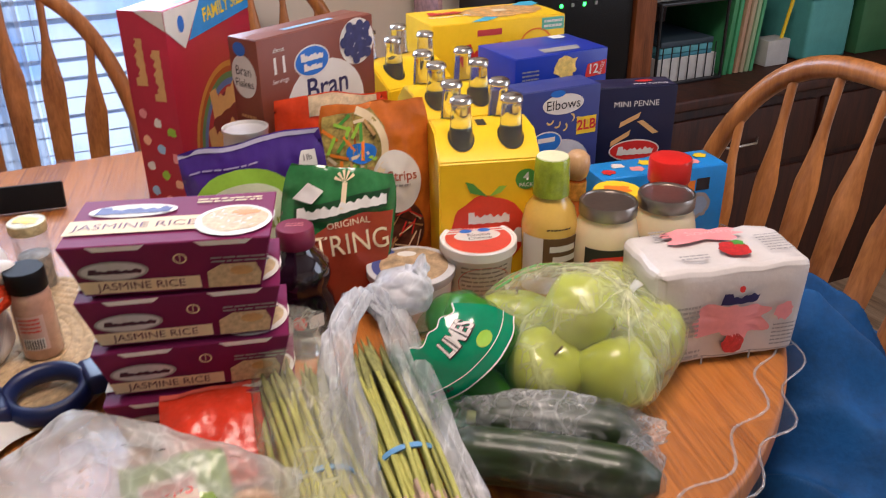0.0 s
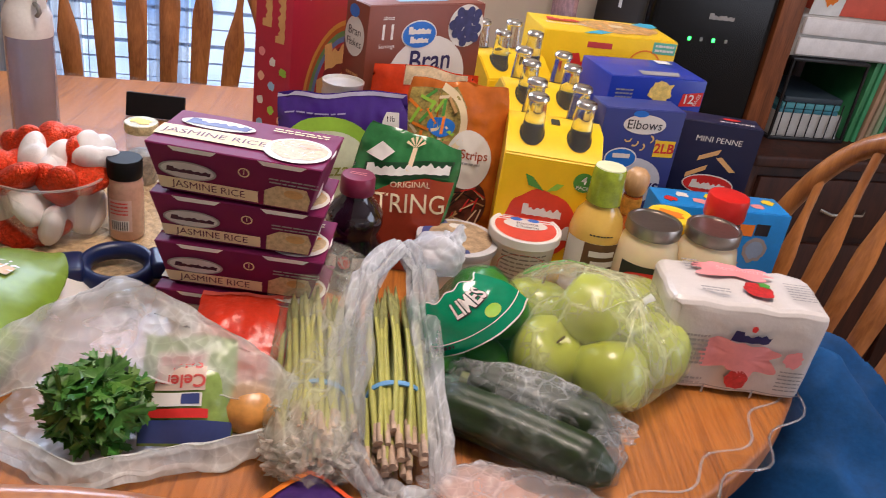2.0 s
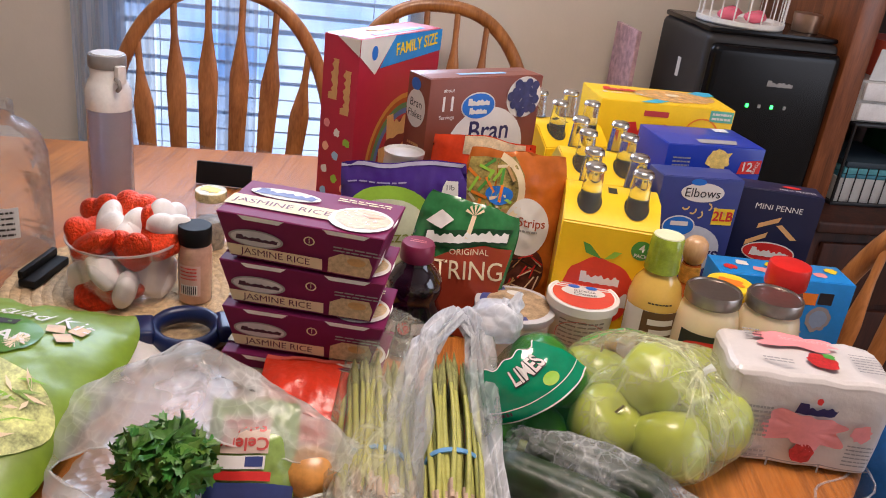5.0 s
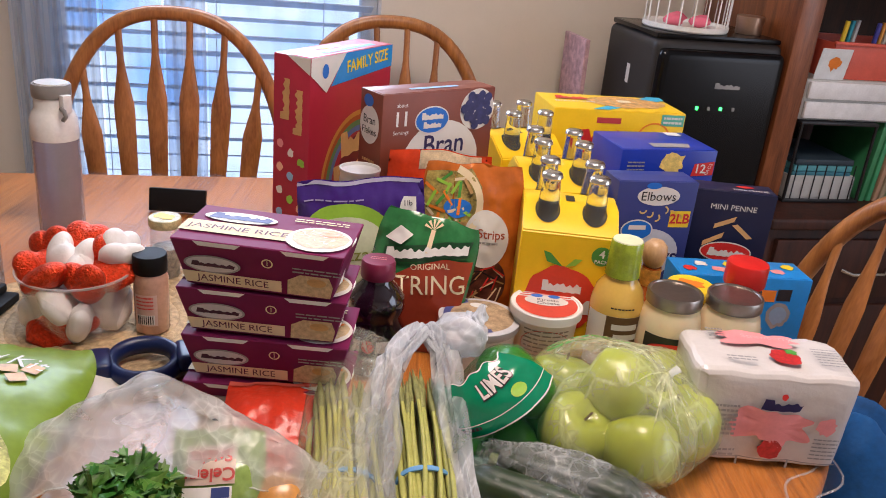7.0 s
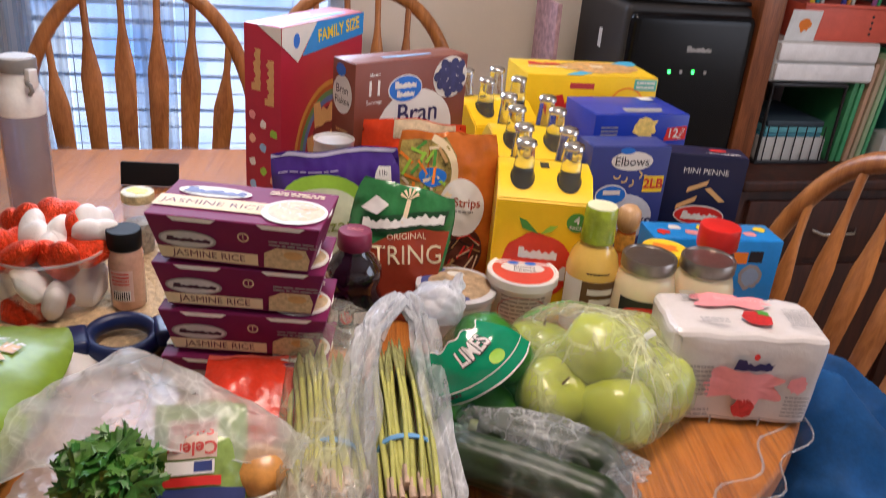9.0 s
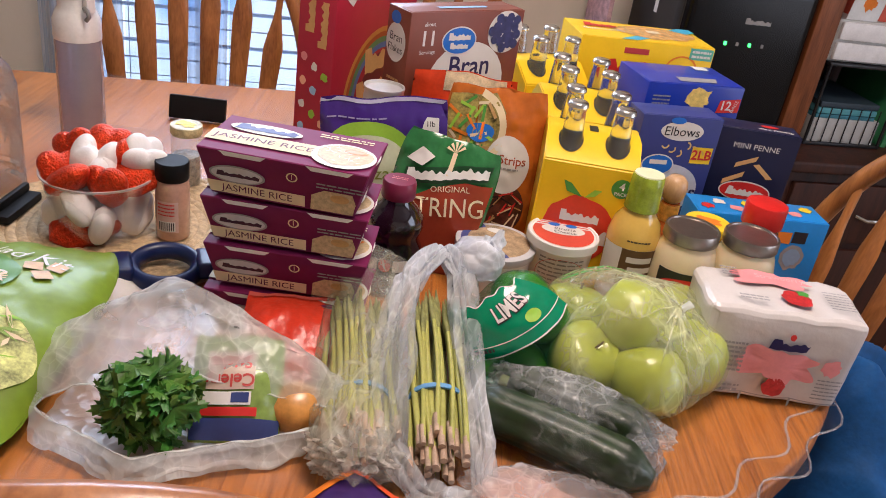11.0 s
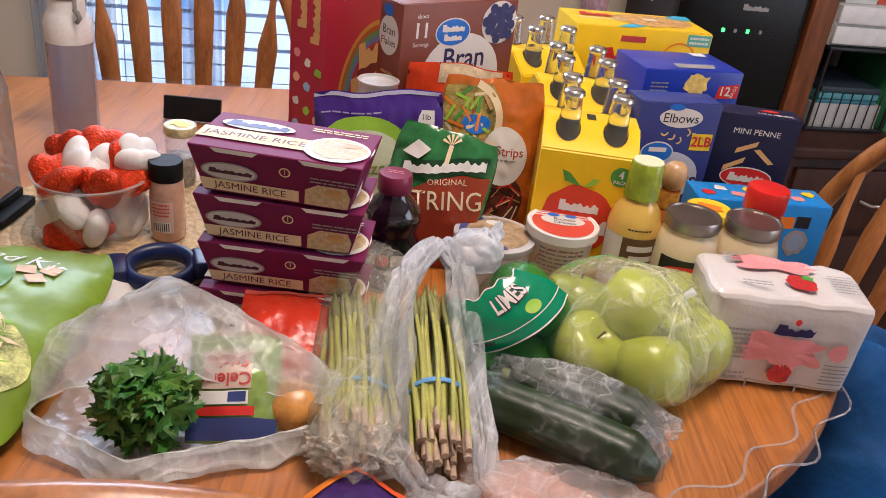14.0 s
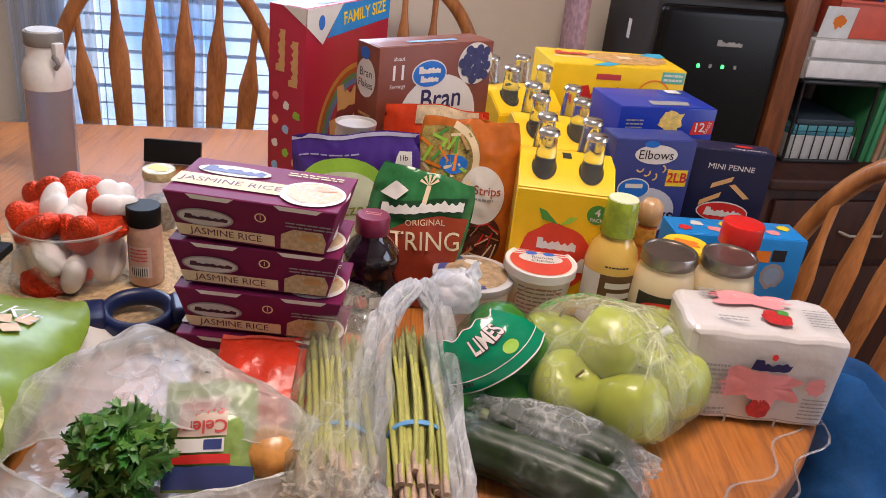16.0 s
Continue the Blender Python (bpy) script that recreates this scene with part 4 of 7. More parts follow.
lay("small_print", bars(0.012, 0.206, 0.03, 4, 0.006, 0.0025, 2), f, GREY, pop)
lay("yellow_base", rect(0.0, 0.0, 0.17, 0.160), f, YELLOW, pop)
lay("dot_band", rect(0.03, 0.160, 0.145, 0.170), f, DARK, pop)
for i in range(11):
    lay("dot", disc(0.04 + 0.0095 * i, 0.165, 0.003, 0.003, 1, 10), f, WHITE, pop, lift=0.001)
lay("lettering", words("The Best Value in Popcorn!", 0.088, 0.178, 0.0085), f, WHITE, pop)
lay("top_sticker", rect(0.125, 0.085, 0.15, 0.105), tp, WHITE, pop)

elb = carton("elbow_macaroni_box", pose(0.250, 1.222, T, 0, 0, 22), 0.128, 0.055, 0.209, M("blue_violet_card", (0.035, 0.05, 0.22), 0.38, var=0.06), "blue two-pound elbow macaroni box", "pasta box")
f = front_of()
lay("white_oval", disc(0.066, 0.187, 0.034, 0.015), f, WHITE, elb)
lay("lettering", words("Elbows", 0.066, 0.186, 0.020), f, DARK, elb, lift=0.001)
lay("brand_oval", disc(0.056, 0.203, 0.012, 0.005), f, BLUE, elb, lift=0.001)
lay("yellow_tag", rect(0.090, 0.138, 0.123, 0.164), f, YELLOW_INK, elb)
lay("lettering", words("2LB", 0.1065, 0.151, 0.021, fat=0.025), f, RED, elb, lift=0.001)
lay("big_oval", disc(0.062, 0.095, 0.052, 0.040), f, M("pale_ink", (0.55, 0.58, 0.66), 0.4), elb)
lay("lettering", words("Elbows", 0.066, 0.090, 0.034, fat=0.01), f, MATS["indigo_ink"], elb, lift=0.001)
lay("brand_oval", disc(0.040, 0.133, 0.026, 0.017), f, WHITE, elb, lift=0.001)
lay("brand_oval", disc(0.040, 0.133, 0.024, 0.015), f, BLUE, elb, lift=0.0014)
lay("brand_bar", rect(0.026, 0.134, 0.054, 0.141), f, WHITE, elb, lift=0.0018)
for i in range(6):
    lay("macaroni", ring2(0.045 + 0.013 * i * 0.9, 0.165 - 0.006 * (i % 3), 0.004, 0.0065, 1, 200 + 30 * i, 360 + 30 * i, 10), f, M("pasta_ink", (0.72, 0.50, 0.18), 0.5), elb)

penne = carton("mini_penne_box", pose(0.364, 1.286, T, 0, 0, 7), 0.128, 0.050, 0.195, M("midnight_card", (0.010, 0.012, 0.045), 0.42, var=0.06), "midnight blue mini penne pasta box", "pasta box")
f, tp = front_of(), top_of(0.196)
lay("lettering", words("MINI PENNE", 0.066, 0.170, 0.0125, wide=1.05), f, WHITE, penne)
for x, y, a in ((0.058, 0.146, 25), (0.087, 0.133, -38), (0.045, 0.118, 30), (0.08, 0.072, 25)):
    c, s = math.cos(radians(a)), math.sin(radians(a))
    lay("penne", poly(*[(x + c * p - s * q, y + s * p + c * q) for p, q in ((-0.020, -0.0035), (0.013, -0.0035), (0.019, 0.0035), (-0.015, 0.0035))]), f, M("penne_ink", (0.68, 0.40, 0.16), 0.5), penne)
lay("logo_oval", disc(0.068, 0.098, 0.040, 0.017), f, WHITE, penne, lift=0.0008)
lay("logo_oval", disc(0.068, 0.098, 0.038, 0.015), f, RED, penne, lift=0.0012)
lay("logo_bar", blobs(7, 0.040, 0.091, 0.056, 0.014, 0.003), f, WHITE, penne, lift=0.0016)
lay("top_lettering", words("MINI PENNE", 0.090, 0.012, 0.010), tp, WHITE, penne)
lay("top_logo", disc(0.085, 0.028, 0.014, 0.006), tp, RED, penne)

paw = carton("snack_box", pose(0.350, 1.140, T, 0, 0, 15), 0.195, 0.062, 0.112, SKY, "bright blue children's snack box with badges", "snack box")
f, tp = front_of(), top_of(0.113)
lay("orange_tag", rect(0.12, 0.076, 0.145, 0.094), f, ORANGE_INK, paw)
lay("dark_tag", rect(0.147, 0.078, 0.168, 0.096), f, DARK, paw)
lay("badge", disc(0.155, 0.055, 0.018, 0.020, wob=0.2), f, GREY, paw)
lay("badge", disc(0.155, 0.055, 0.013, 0.014, wob=0.2), f, M("badge_blue", (0.25, 0.35, 0.5), 0.4), paw, lift=0.001)
lay("biscuit", disc(0.12, 0.03, 0.014, 0.010, wob=0.6, seed=3), f, TAN, paw)
for i in range(8):
    lay("top_badge", disc(0.02 + 0.022 * i, 0.022 + 0.018 * (i % 2), 0.010, 0.009, 2, 14, 0.5, i), tp, (RED, WHITE, PINK, YELLOW_INK)[i % 4], paw)

# strawberry drink pack, shrink wrapped
SHRINK = M("white_shrink_wrap", (0.66, 0.62, 0.60), 0.22, var=0.04, scale=25, bump=0.45, bscale=38)
lala = thing("strawberry_drink_pack", pose(0.353, 0.866, T, 0, 0, 9), "white shrink-wrapped six-pack of strawberry drinks", "drink pack")
LW, LD, LH = 0.172, 0.096, 0.116


def pack_front(u, v):
    s = u / LW * 3
    return -0.004 * abs(math.sin(math.pi * s)) ** 0.6 * (1 - 0.7 * max(0, v / LH - 0.75) * 4)


body = block(0, 0, 0, LW, LD, LH, 0.012, 4)
bmesh.ops.subdivide_edges(body, edges=body.edges[:], cuts=5, use_grid_fill=True)
for v in body.verts:
    x, y, z = v.co
    k = 0.0016 * noise.noise(Vector((x * 45, y * 45, z * 30))) + 0.0012 * noise.noise(Vector((x * 120, y * 90, z * 120)))
    if y < 0.02 and 0.004 < z:
        v.co.y += pack_front(x, z) + k
    if z > 0.09:
        v.co.z += 0.003 * abs(math.sin(math.pi * x / LW * 3)) + k * 1.5
    v.co.x += k + (0.006 if x > LW * 0.5 else -0.006) * (z / LH)
part("wrap", finish(body, 80), SHRINK, lala)
f = lambda u, v, e: (u + (0.012 * u / LW - 0.006) * v / LH, pack_front(u, v) - 0.0034 - e, v)
tp = lambda u, v, e: (u, v, LH + 0.0062 + e)
lay("logo_bar", blobs(4, 0.070, 0.075, 0.042, 0.014, 0.003), f, MATS["indigo_ink"], lala)
for u in (LW / 3, 2 * LW / 3):
    lay("wrap_slit", rect(u - 0.0012, 0.0, u + 0.0012, 0.012), f, GREY, lala, lift=0.0009)
lay("wrap_seam", rect(0.004, 0.0105, LW - 0.004, 0.0118, 30, 1), f, GREY, lala)
lay("logo_leaf", disc(0.092, 0.093, 0.0035, 0.004, 2, 12, 0.5), f, RED, lala)
lay("milk_splash", disc(0.086, 0.054, 0.040, 0.022, 4, 72, 0.6, 2), f, PINK, lala)
lay("strawberry", disc(0.090, 0.024, 0.014, 0.012, 3, 24, 0.25, 5), f, M("berry_red", (0.50, 0.03, 0.03), 0.4, var=0.3, scale=200), lala)
lay("strawberry", disc(0.145, 0.060, 0.010, 0.012, 3, 24, 0.5, 6), f, PINK, lala)
lay("small_print", bars(0.135, 0.042, 0.028, 6, 0.005, 0.0018, 3), f, GREY, lala)
lay("small_print", bars(0.022, 0.075, 0.026, 7, 0.006, 0.003, 4), f, GREY, lala)
lay("small_print", bars(0.008, 0.018, 0.045, 2, 0.006, 0.0028, 6), f, GREY, lala)
lay("top_splash", disc(0.085, 0.070, 0.046, 0.018, 4, 72, 0.6, 8), tp, PINK, lala)
lay("lettering", words("Strawberry", 0.090, 0.074, 0.013), tp, M("pale_pink", (0.85, 0.45, 0.48), 0.4), lala, lift=0.001)
lay("top_strawberry", disc(0.098, 0.030, 0.018, 0.016, 3, 24, 0.25, 5), tp, MATS["berry_red"], lala)
lay("top_leaf", disc(0.108, 0.042, 0.008, 0.005, 2, 14, 0.9, 5), tp, GREEN_INK, lala, lift=0.001)
lay("small_print", bars(0.030, 0.022, 0.034, 2, 0.006, 0.003, 14), tp, GREY, lala)
lay("small_print", bars(0.135, 0.055, 0.030, 7, 0.006, 0.002, 15), tp, GREY, lala)
lay("small_print", bars(0.022, 0.085, 0.02, 4, 0.006, 0.003, 16), tp, GREY, lala)

# ---- bottles in yellow carriers ----
BOTTLE = M("bottle_glass", (0.90, 0.93, 0.90), 0.03, trans=0.95, var=0.0)
SODA = M("pale_soda", (0.50, 0.32, 0.08), 0.1, trans=0.5, var=0.0)
CAPM = M("crown_cap", (0.70, 0.67, 0.63), 0.25, 1.0, 0.06)
HOLE = M("dark_hole", (0.03, 0.025, 0.015), 0.7)


def bottle_pack(m, label):
    w, d, h, hs = 0.126, 0.132, 0.178, 0.205
    pk = thing("soda_carrier", m, label, "bottle pack", "yellow bottle packs")
    prof = [(0, 0), (0, h), (0.040, hs), (d - 0.040, hs), (d, h), (d, 0)]
    bm = bmesh.new()
    a = [bm.verts.new((0, y, z)) for y, z in prof]
    b = [bm.verts.new((w, y, z)) for y, z in prof]
    bm.faces.new(a)
    bm.faces.new(b[::-1])
    for i in range(6):
        bm.faces.new((a[i], b[i], b[(i + 1) % 6], a[(i + 1) % 6]))
    bmesh.ops.bevel(bm, geom=bm.edges[:], offset=0.002, segments=2, affect="EDGES")
    part("carton", finish(bm), YELLOW, pk)
    for x in (0.032, 0.094):
        for y in (0.030, 0.102):
            bt = part("bottle", lathe([(0.0165, 0.170), (0.0155, 0.190), (0.0138, 0.214), (0.0120, 0.236), (0.0120, 0.241), (0.0130, 0.243), (0.0130, 0.246), (0.0115, 0.247)], 24, False), BOTTLE, pk, "clear glass bottle neck", pose(x, y, 0))
            part("crown_cap", lathe([(0.0134, 0.2425), (0.0143, 0.2440), (0.0133, 0.2485), (0.0110, 0.2505), (0.002, 0.2510)], 30), CAPM, bt)
            hole = lay("neck_hole", disc(0, 0, 0.0165, 0.0180), lambda u, v, e, x=x, y=y: (x + u, y + v, h + (hs - h) * min(1, (y + v if y < 0.06 else d - y - v) / 0.040) + 0.0012), HOLE, pk)
    lay("centre_slot", rect(w / 2 - 0.006, d / 2 - 0.012, w / 2 + 0.006, d / 2 + 0.012), top_of(hs), HOLE, pk)
    f = front_of()
    lay("apple_print", disc(0.062, 0.084, 0.050, 0.048, 4, 36, 0.12, 3), f, M("apple_red_ink", (0.66, 0.05, 0.02), 0.4), pk)
    lay("apple_leaf", poly((0.060, 0.132), (0.042, 0.150), (0.032, 0.153), (0.038, 0.138)), f, GREEN_INK, pk, lift=0.001)
    lay("apple_leaf", poly((0.062, 0.132), (0.074, 0.145), (0.084, 0.145), (0.076, 0.136)), f, LIMEG, pk, lift=0.001)
    lay("logo_bar", blobs(6, 0.036, 0.096, 0.052, 0.016), f, WHITE, pk, lift=0.001)
    lay("logo_bar", blobs(6, 0.014, 0.066, 0.097, 0.026), f, WHITE, pk, lift=0.001)
    lay("pack_badge", disc(0.108, 0.152, 0.0135, 0.0135), f, GREEN_INK, pk)
    lay("lettering", words("4", 0.108, 0.155, 0.015, fat=0.02), f, WHITE, pk, lift=0.001)
    lay("lettering", words("PACK", 0.108, 0.1445, 0.007, fat=0.02), f, WHITE, pk, lift=0.001)
    return pk


bottle_pack(pose(0.127, 1.046, T, 0, 0, 6), "yellow card carrier holding four glass apple soda bottles")
bottle_pack(pose(0.108, 1.208, T, 0, 0, 14), "yellow card carrier of four bottles, behind another carrier")
bottle_pack(pose(0.063, 1.362, T, 0, 0, 36), "yellow card carrier of four bottles beside the brown cereal box")

# ---- jars, bottles, tubs ----
ALFREDO = M("alfredo_sauce", (0.74, 0.62, 0.40), 0.3, var=0.04, sss=0.15, coat=0.6)


def alfredo(x, y, label, turn=0.0):
    j = thing("alfredo_jar", pose(x, y, T, 0, 0, turn), label, "sauce jar", "white sauce jars")
    part("jar", lathe([(0.034, 0), (0.0385, 0.004), (0.040, 0.012), (0.0405, 0.070), (0.0395, 0.092), (0.0355, 0.110), (0.0325, 0.117), (0.0325, 0.124)], 48), ALFREDO, j, "cream sauce behind glass")
    part("lid", lathe([(0.0335, 0.119), (0.0350, 0.1205), (0.0350, 0.134), (0.0338, 0.1362), (0.0315, 0.1362), (0.0305, 0.1345), (0.004, 0.1342)], 48), M("jar_lid", (0.30, 0.27, 0.24), 0.32, 0.9), j)
    s = round_of(0.0408)
    lay("label_card", rect(-0.040, 0.018, 0.040, 0.088, 20, 1), s, M("label_black", (0.02, 0.025, 0.02), 0.5), j)
    lay("label_cream", rect(-0.037, 0.018, 0.037, 0.062, 20, 1), s, CREAM, j, lift=0.0009)
    lay("logo_oval", disc(0, 0.069, 0.033, 0.011, 4, 32), s, RED, j, lift=0.0013)
    lay("logo_bar", rect(-0.025, 0.065, 0.025, 0.073, 14, 1), s, WHITE, j, lift=0.0017)
    lay("lettering", words("ALFREDO", 0, 0.051, 0.0095), s, DARK, j, lift=0.0013)
    return j


alfredo(0.330, 1.022, "glass jar of alfredo sauce with a grey metal lid", 8)
alfredo(0.406, 1.040, "second jar of alfredo sauce behind the drink pack", -10)

dress = thing("dressing_bottle", pose(0.262, 1.036, T, 0, 0, 6), "yellow salad dressing bottle with green sealed cap", "dressing bottle")
part("bottle", lathe([(0.029, 0), (0.0325, 0.004), (0.0330, 0.05), (0.0345, 0.085), (0.0345, 0.105), (0.030, 0.124), (0.020, 0.138), (0.018, 0.143)], 44), M("dressing", (0.68, 0.44, 0.09), 0.18, coat=0.6, var=0.06), dress)
part("cap", lathe([(0.0185, 0.139), (0.0225, 0.142), (0.0215, 0.165), (0.0205, 0.186), (0.0195, 0.188)], 40), M("green_cap", (0.26, 0.34, 0.02), 0.2, coat=0.5, var=0.25, scale=70, bump=0.3, bscale=90), dress)
part("cap_top", lathe([(0.0190, 0.1881), (0.0186, 0.1895), (0.002, 0.1895)], 32), M("cap_pale", (0.72, 0.74, 0.50), 0.4), dress)
s = round_of(0.0352)
lay("label_card", rect(-0.046, 0.020, 0.046, 0.096, 24, 1), s, WHITE, dress)
lay("label_brown", rect(-0.016, 0.044, 0.036, 0.096, 16, 1), s, M("brown_label", (0.13, 0.07, 0.03), 0.5), dress, lift=0.0009)
lay("label_bar", rect(-0.008, 0.078, 0.026, 0.086, 10, 1), s, WHITE, dress, lift=0.0013)
lay("label_bar", rect(-0.004, 0.064, 0.032, 0.072, 10, 1), s, WHITE, dress, lift=0.0013)
lay("date_print", bars(-0.012, 0.106, 0.03, 1, 0.004, 0.002, 4), round_of(0.0340), DARK, dress, lift=0.001)

hot = thing("hot_sauce_bottle", pose(0.303, 1.088, T, 0, 0, 0), "small hot sauce bottle with a round wooden cap", "sauce bottle")
part("bottle", lathe([(0.020, 0), (0.021, 0.004), (0.021, 0.085), (0.017, 0.100), (0.0125, 0.110), (0.0125, 0.138)], 32), M("hot_sauce", (0.42, 0.10, 0.02), 0.12, coat=0.6), hot)
part("neck_label", lathe([(0.0130, 0.112), (0.0132, 0.114), (0.0132, 0.134), (0.0130, 0.136)], 32), M("amber_label", (0.55, 0.26, 0.04), 0.4, var=0.4, scale=150), hot)
part("wooden_cap", lathe([(0.009, 0.138), (0.013, 0.142), (0.0155, 0.150), (0.0165, 0.158), (0.0150, 0.168), (0.009, 0.1745), (0.002, 0.1755)], 32), wood("beech", (0.40, 0.22, 0.09), (0.60, 0.38, 0.20), (1, 1, 0.3), 40), hot)

mus = thing("sauce_jar", pose(0.358, 1.093, T), "jar with a bright yellow printed lid", "jar")
part("jar", lathe([(0.029, 0), (0.031, 0.004), (0.031, 0.095), (0.028, 0.104)], 36), M("tan_sauce", (0.45, 0.28, 0.10), 0.2, coat=0.5), mus)
part("lid", lathe([(0.0300, 0.103), (0.0312, 0.1045), (0.0312, 0.117), (0.0300, 0.119), (0.003, 0.1192)], 40), YELLOW_INK, mus)
lay("lid_print", disc(0, 0, 0.016, 0.012, 3, 30, 0.6, 2), top_of(0.1194), ORANGE_INK, mus)

cof = thing("spice_jar", pose(0.425, 1.098, T), "dark jar of seasoning with a red screw lid", "spice jar")
part("jar", lathe([(0.024, 0), (0.026, 0.004), (0.026, 0.118), (0.0235, 0.128), (0.0235, 0.134)], 36), M("dark_spice", (0.10, 0.035, 0.02), 0.15, coat=0.7, var=0.3, scale=150), cof)
part("lid", lathe([(0.0265, 0.129), (0.0272, 0.131), (0.0272, 0.156), (0.0262, 0.1595), (0.0225, 0.1605), (0.003, 0.1605)], 44), M("red_lid", (0.60, 0.02, 0.015), 0.3), cof)

ric = thing("ricotta_tub", pose(0.173, 1.022, T, 0, 0, 8), "white ricotta cheese tub with a red striped lid", "cheese tub")
part("tub", lathe([(0.036, 0), (0.038, 0.003), (0.0435, 0.083), (0.0445, 0.085)], 48), CUP, ric)
part("lid", lathe([(0.0455, 0.077), (0.0475, 0.079), (0.0475, 0.090), (0.0462, 0.0915), (0.0440, 0.0910), (0.0430, 0.0895), (0.003, 0.0895)], 48), CUP, ric)
tp = top_of(0.0897)
lay("red_disc", disc(0, 0, 0.0405, 0.0405, 3, 40), tp, M("coral_ink", (0.66, 0.08, 0.05), 0.4), ric)
for i in range(4):
    y = 0.016 + 0.006 * i
    hx = math.sqrt(max(0, 0.0405 ** 2 - y * y))
    lay("stripe", rect(-hx, y, hx, y + 0.0028), tp, WHITE, ric, lift=0.001)
lay("white_oval", disc(0, 0.006, 0.029, 0.0145), tp, WHITE, ric, lift=0.0013)
lay("lettering", words("Ricotta", 0.002, 0.007, 0.010), tp, DARK, ric, lift=0.0017)
lay("lettering", words("Cheese", 0.002, -0.002, 0.010), tp, DARK, ric, lift=0.0017)
for x in (-0.012, 0.011):
    lay("brand_oval", disc(x, 0.0185, 0.008, 0.005), tp, BLUE, ric, lift=0.002)
sd = lambda u, v, e: ((0.0382 + 0.0055 * v / 0.083 + e) * math.cos(-1.57 + u / 0.042), (0.0382 + 0.0055 * v / 0.083 + e) * math.sin(-1.57 + u / 0.042), v)
lay("panel_print", bars(-0.03, 0.068, 0.06, 9, 0.006, 0.0022, 12), sd, GREY, ric)
lay("panel_line", ring2(0, 0.045, 0.034, 0.0348, 0.75), sd, RED, ric)

tub = thing("spread_tub", pose(0.090, 0.995, T), "round white deli tub with a printed photo lid", "cheese tub")
part("tub", lathe([(0.042, 0), (0.045, 0.003), (0.050, 0.062)], 44), CUP, tub)
part("lid", lathe([(0.052, 0.058), (0.0535, 0.060), (0.0535, 0.069), (0.0515, 0.070), (0.003, 0.0695)], 44), M("lid_grey", (0.55, 0.54, 0.56), 0.3), tub)
lay("lid_photo", disc(0.0, 0, 0.045, 0.045), top_of(0.0698), M("lid_brown_photo", (0.42, 0.30, 0.18), 0.4, var=0.5, scale=70), tub)
lay("lid_blue", ring2(0, 0, 0.038, 0.047, 1, 120, 300), top_of(0.0698), M("lid_blue", (0.06, 0.08, 0.25), 0.4), tub, lift=0.001)
lay("lid_brand", disc(-0.005, 0.028, 0.012, 0.007), top_of(0.0698), WHITE, tub, lift=0.0013)

pom = thing("juice_bottle", pose(-0.036, 0.944, T, 0, 0, 4), "dark pomegranate juice bottle with a plum cap", "juice bottle")
part("bottle", lathe([(0.030, 0), (0.036, 0.004), (0.0385, 0.018), (0.0390, 0.046), (0.0365, 0.062), (0.0318, 0.072), (0.0330, 0.079), (0.0362, 0.090), (0.0345, 0.103), (0.026, 0.115), (0.019, 0.122), (0.0175, 0.130)], 48), M("dark_juice", (0.010, 0.004, 0.008), 0.06, coat=1.0, var=0.05), pom)
part("cap", lathe([(0.0205, 0.127), (0.0215, 0.129), (0.0210, 0.147), (0.0195, 0.1500), (0.003, 0.1505)], 44), M("plum_cap", (0.20, 0.02, 0.06), 0.35), pom)
lay("cap_print", bars(-0.010, 0.002, 0.02, 2, 0.005, 0.0018, 7), top_of(0.1507), PINK, pom)
s = round_of(0.0395)
lay("logo_block", rect(-0.029, 0.040, -0.011, 0.056, 6, 1), s, WHITE, pom, "logo drawn as plain blocks")
lay("logo_block", rect(0.009, 0.040, 0.027, 0.056, 6, 1), s, WHITE, pom)
lay("logo_heart", disc(-0.001, 0.048, 0.008, 0.0088), s, RED, pom)

can = thing("food_can", pose(-0.112, 1.118, T), "tall plain steel can behind the cheese bags", "can")
part("body", lathe([(0.0275, 0), (0.0285, 0.002), (0.0285, 0.192), (0.0276, 0.195), (0.0276, 0.201), (0.0290, 0.204), (0.0290, 0.207), (0.0270, 0.207), (0.0262, 0.203), (0.003, 0.203)], 44), M("dull_aluminium", (0.72, 0.70, 0.68), 0.48, 0.7, 0.06), can)

flask = thing("water_bottle", pose(-0.636, 1.198, T, 0, 0, -20), "grey translucent water bottle with a white loop lid", "water bottle")
part("body", lathe([(0.033, 0), (0.0355, 0.004), (0.0355, 0.162)], 44), M("smoke_plastic", (0.46, 0.43, 0.50), 0.22, trans=0.55, coat=0.4, var=0.05), flask)
part("shoulder", lathe([(0.0360, 0.160), (0.0365, 0.166), (0.0360, 0.190), (0.031, 0.203), (0.027, 0.210), (0.027, 0.226)], 44), M("white_gloss", (0.75, 0.74, 0.72), 0.2, coat=0.4), flask)
part("lid", lathe([(0.0285, 0.2262), (0.0295, 0.228), (0.0295, 0.244), (0.028, 0.247), (0.003, 0.247)], 44), M("lid_grey2", (0.22, 0.21, 0.20), 0.35), flask)
part("lid_top", lathe([(0.0245, 0.2471), (0.0240, 0.2490), (0.002, 0.2492)], 40), MATS["white_gloss"], flask)
part("loop", sweep([(0.034, -0.010, 0.214), (0.044, -0.012, 0.212), (0.047, -0.012, 0.204), (0.040, -0.012, 0.197)], 0.0035, sides=8, up=(0, 1, 0)), MATS["lid_grey2"], flask)
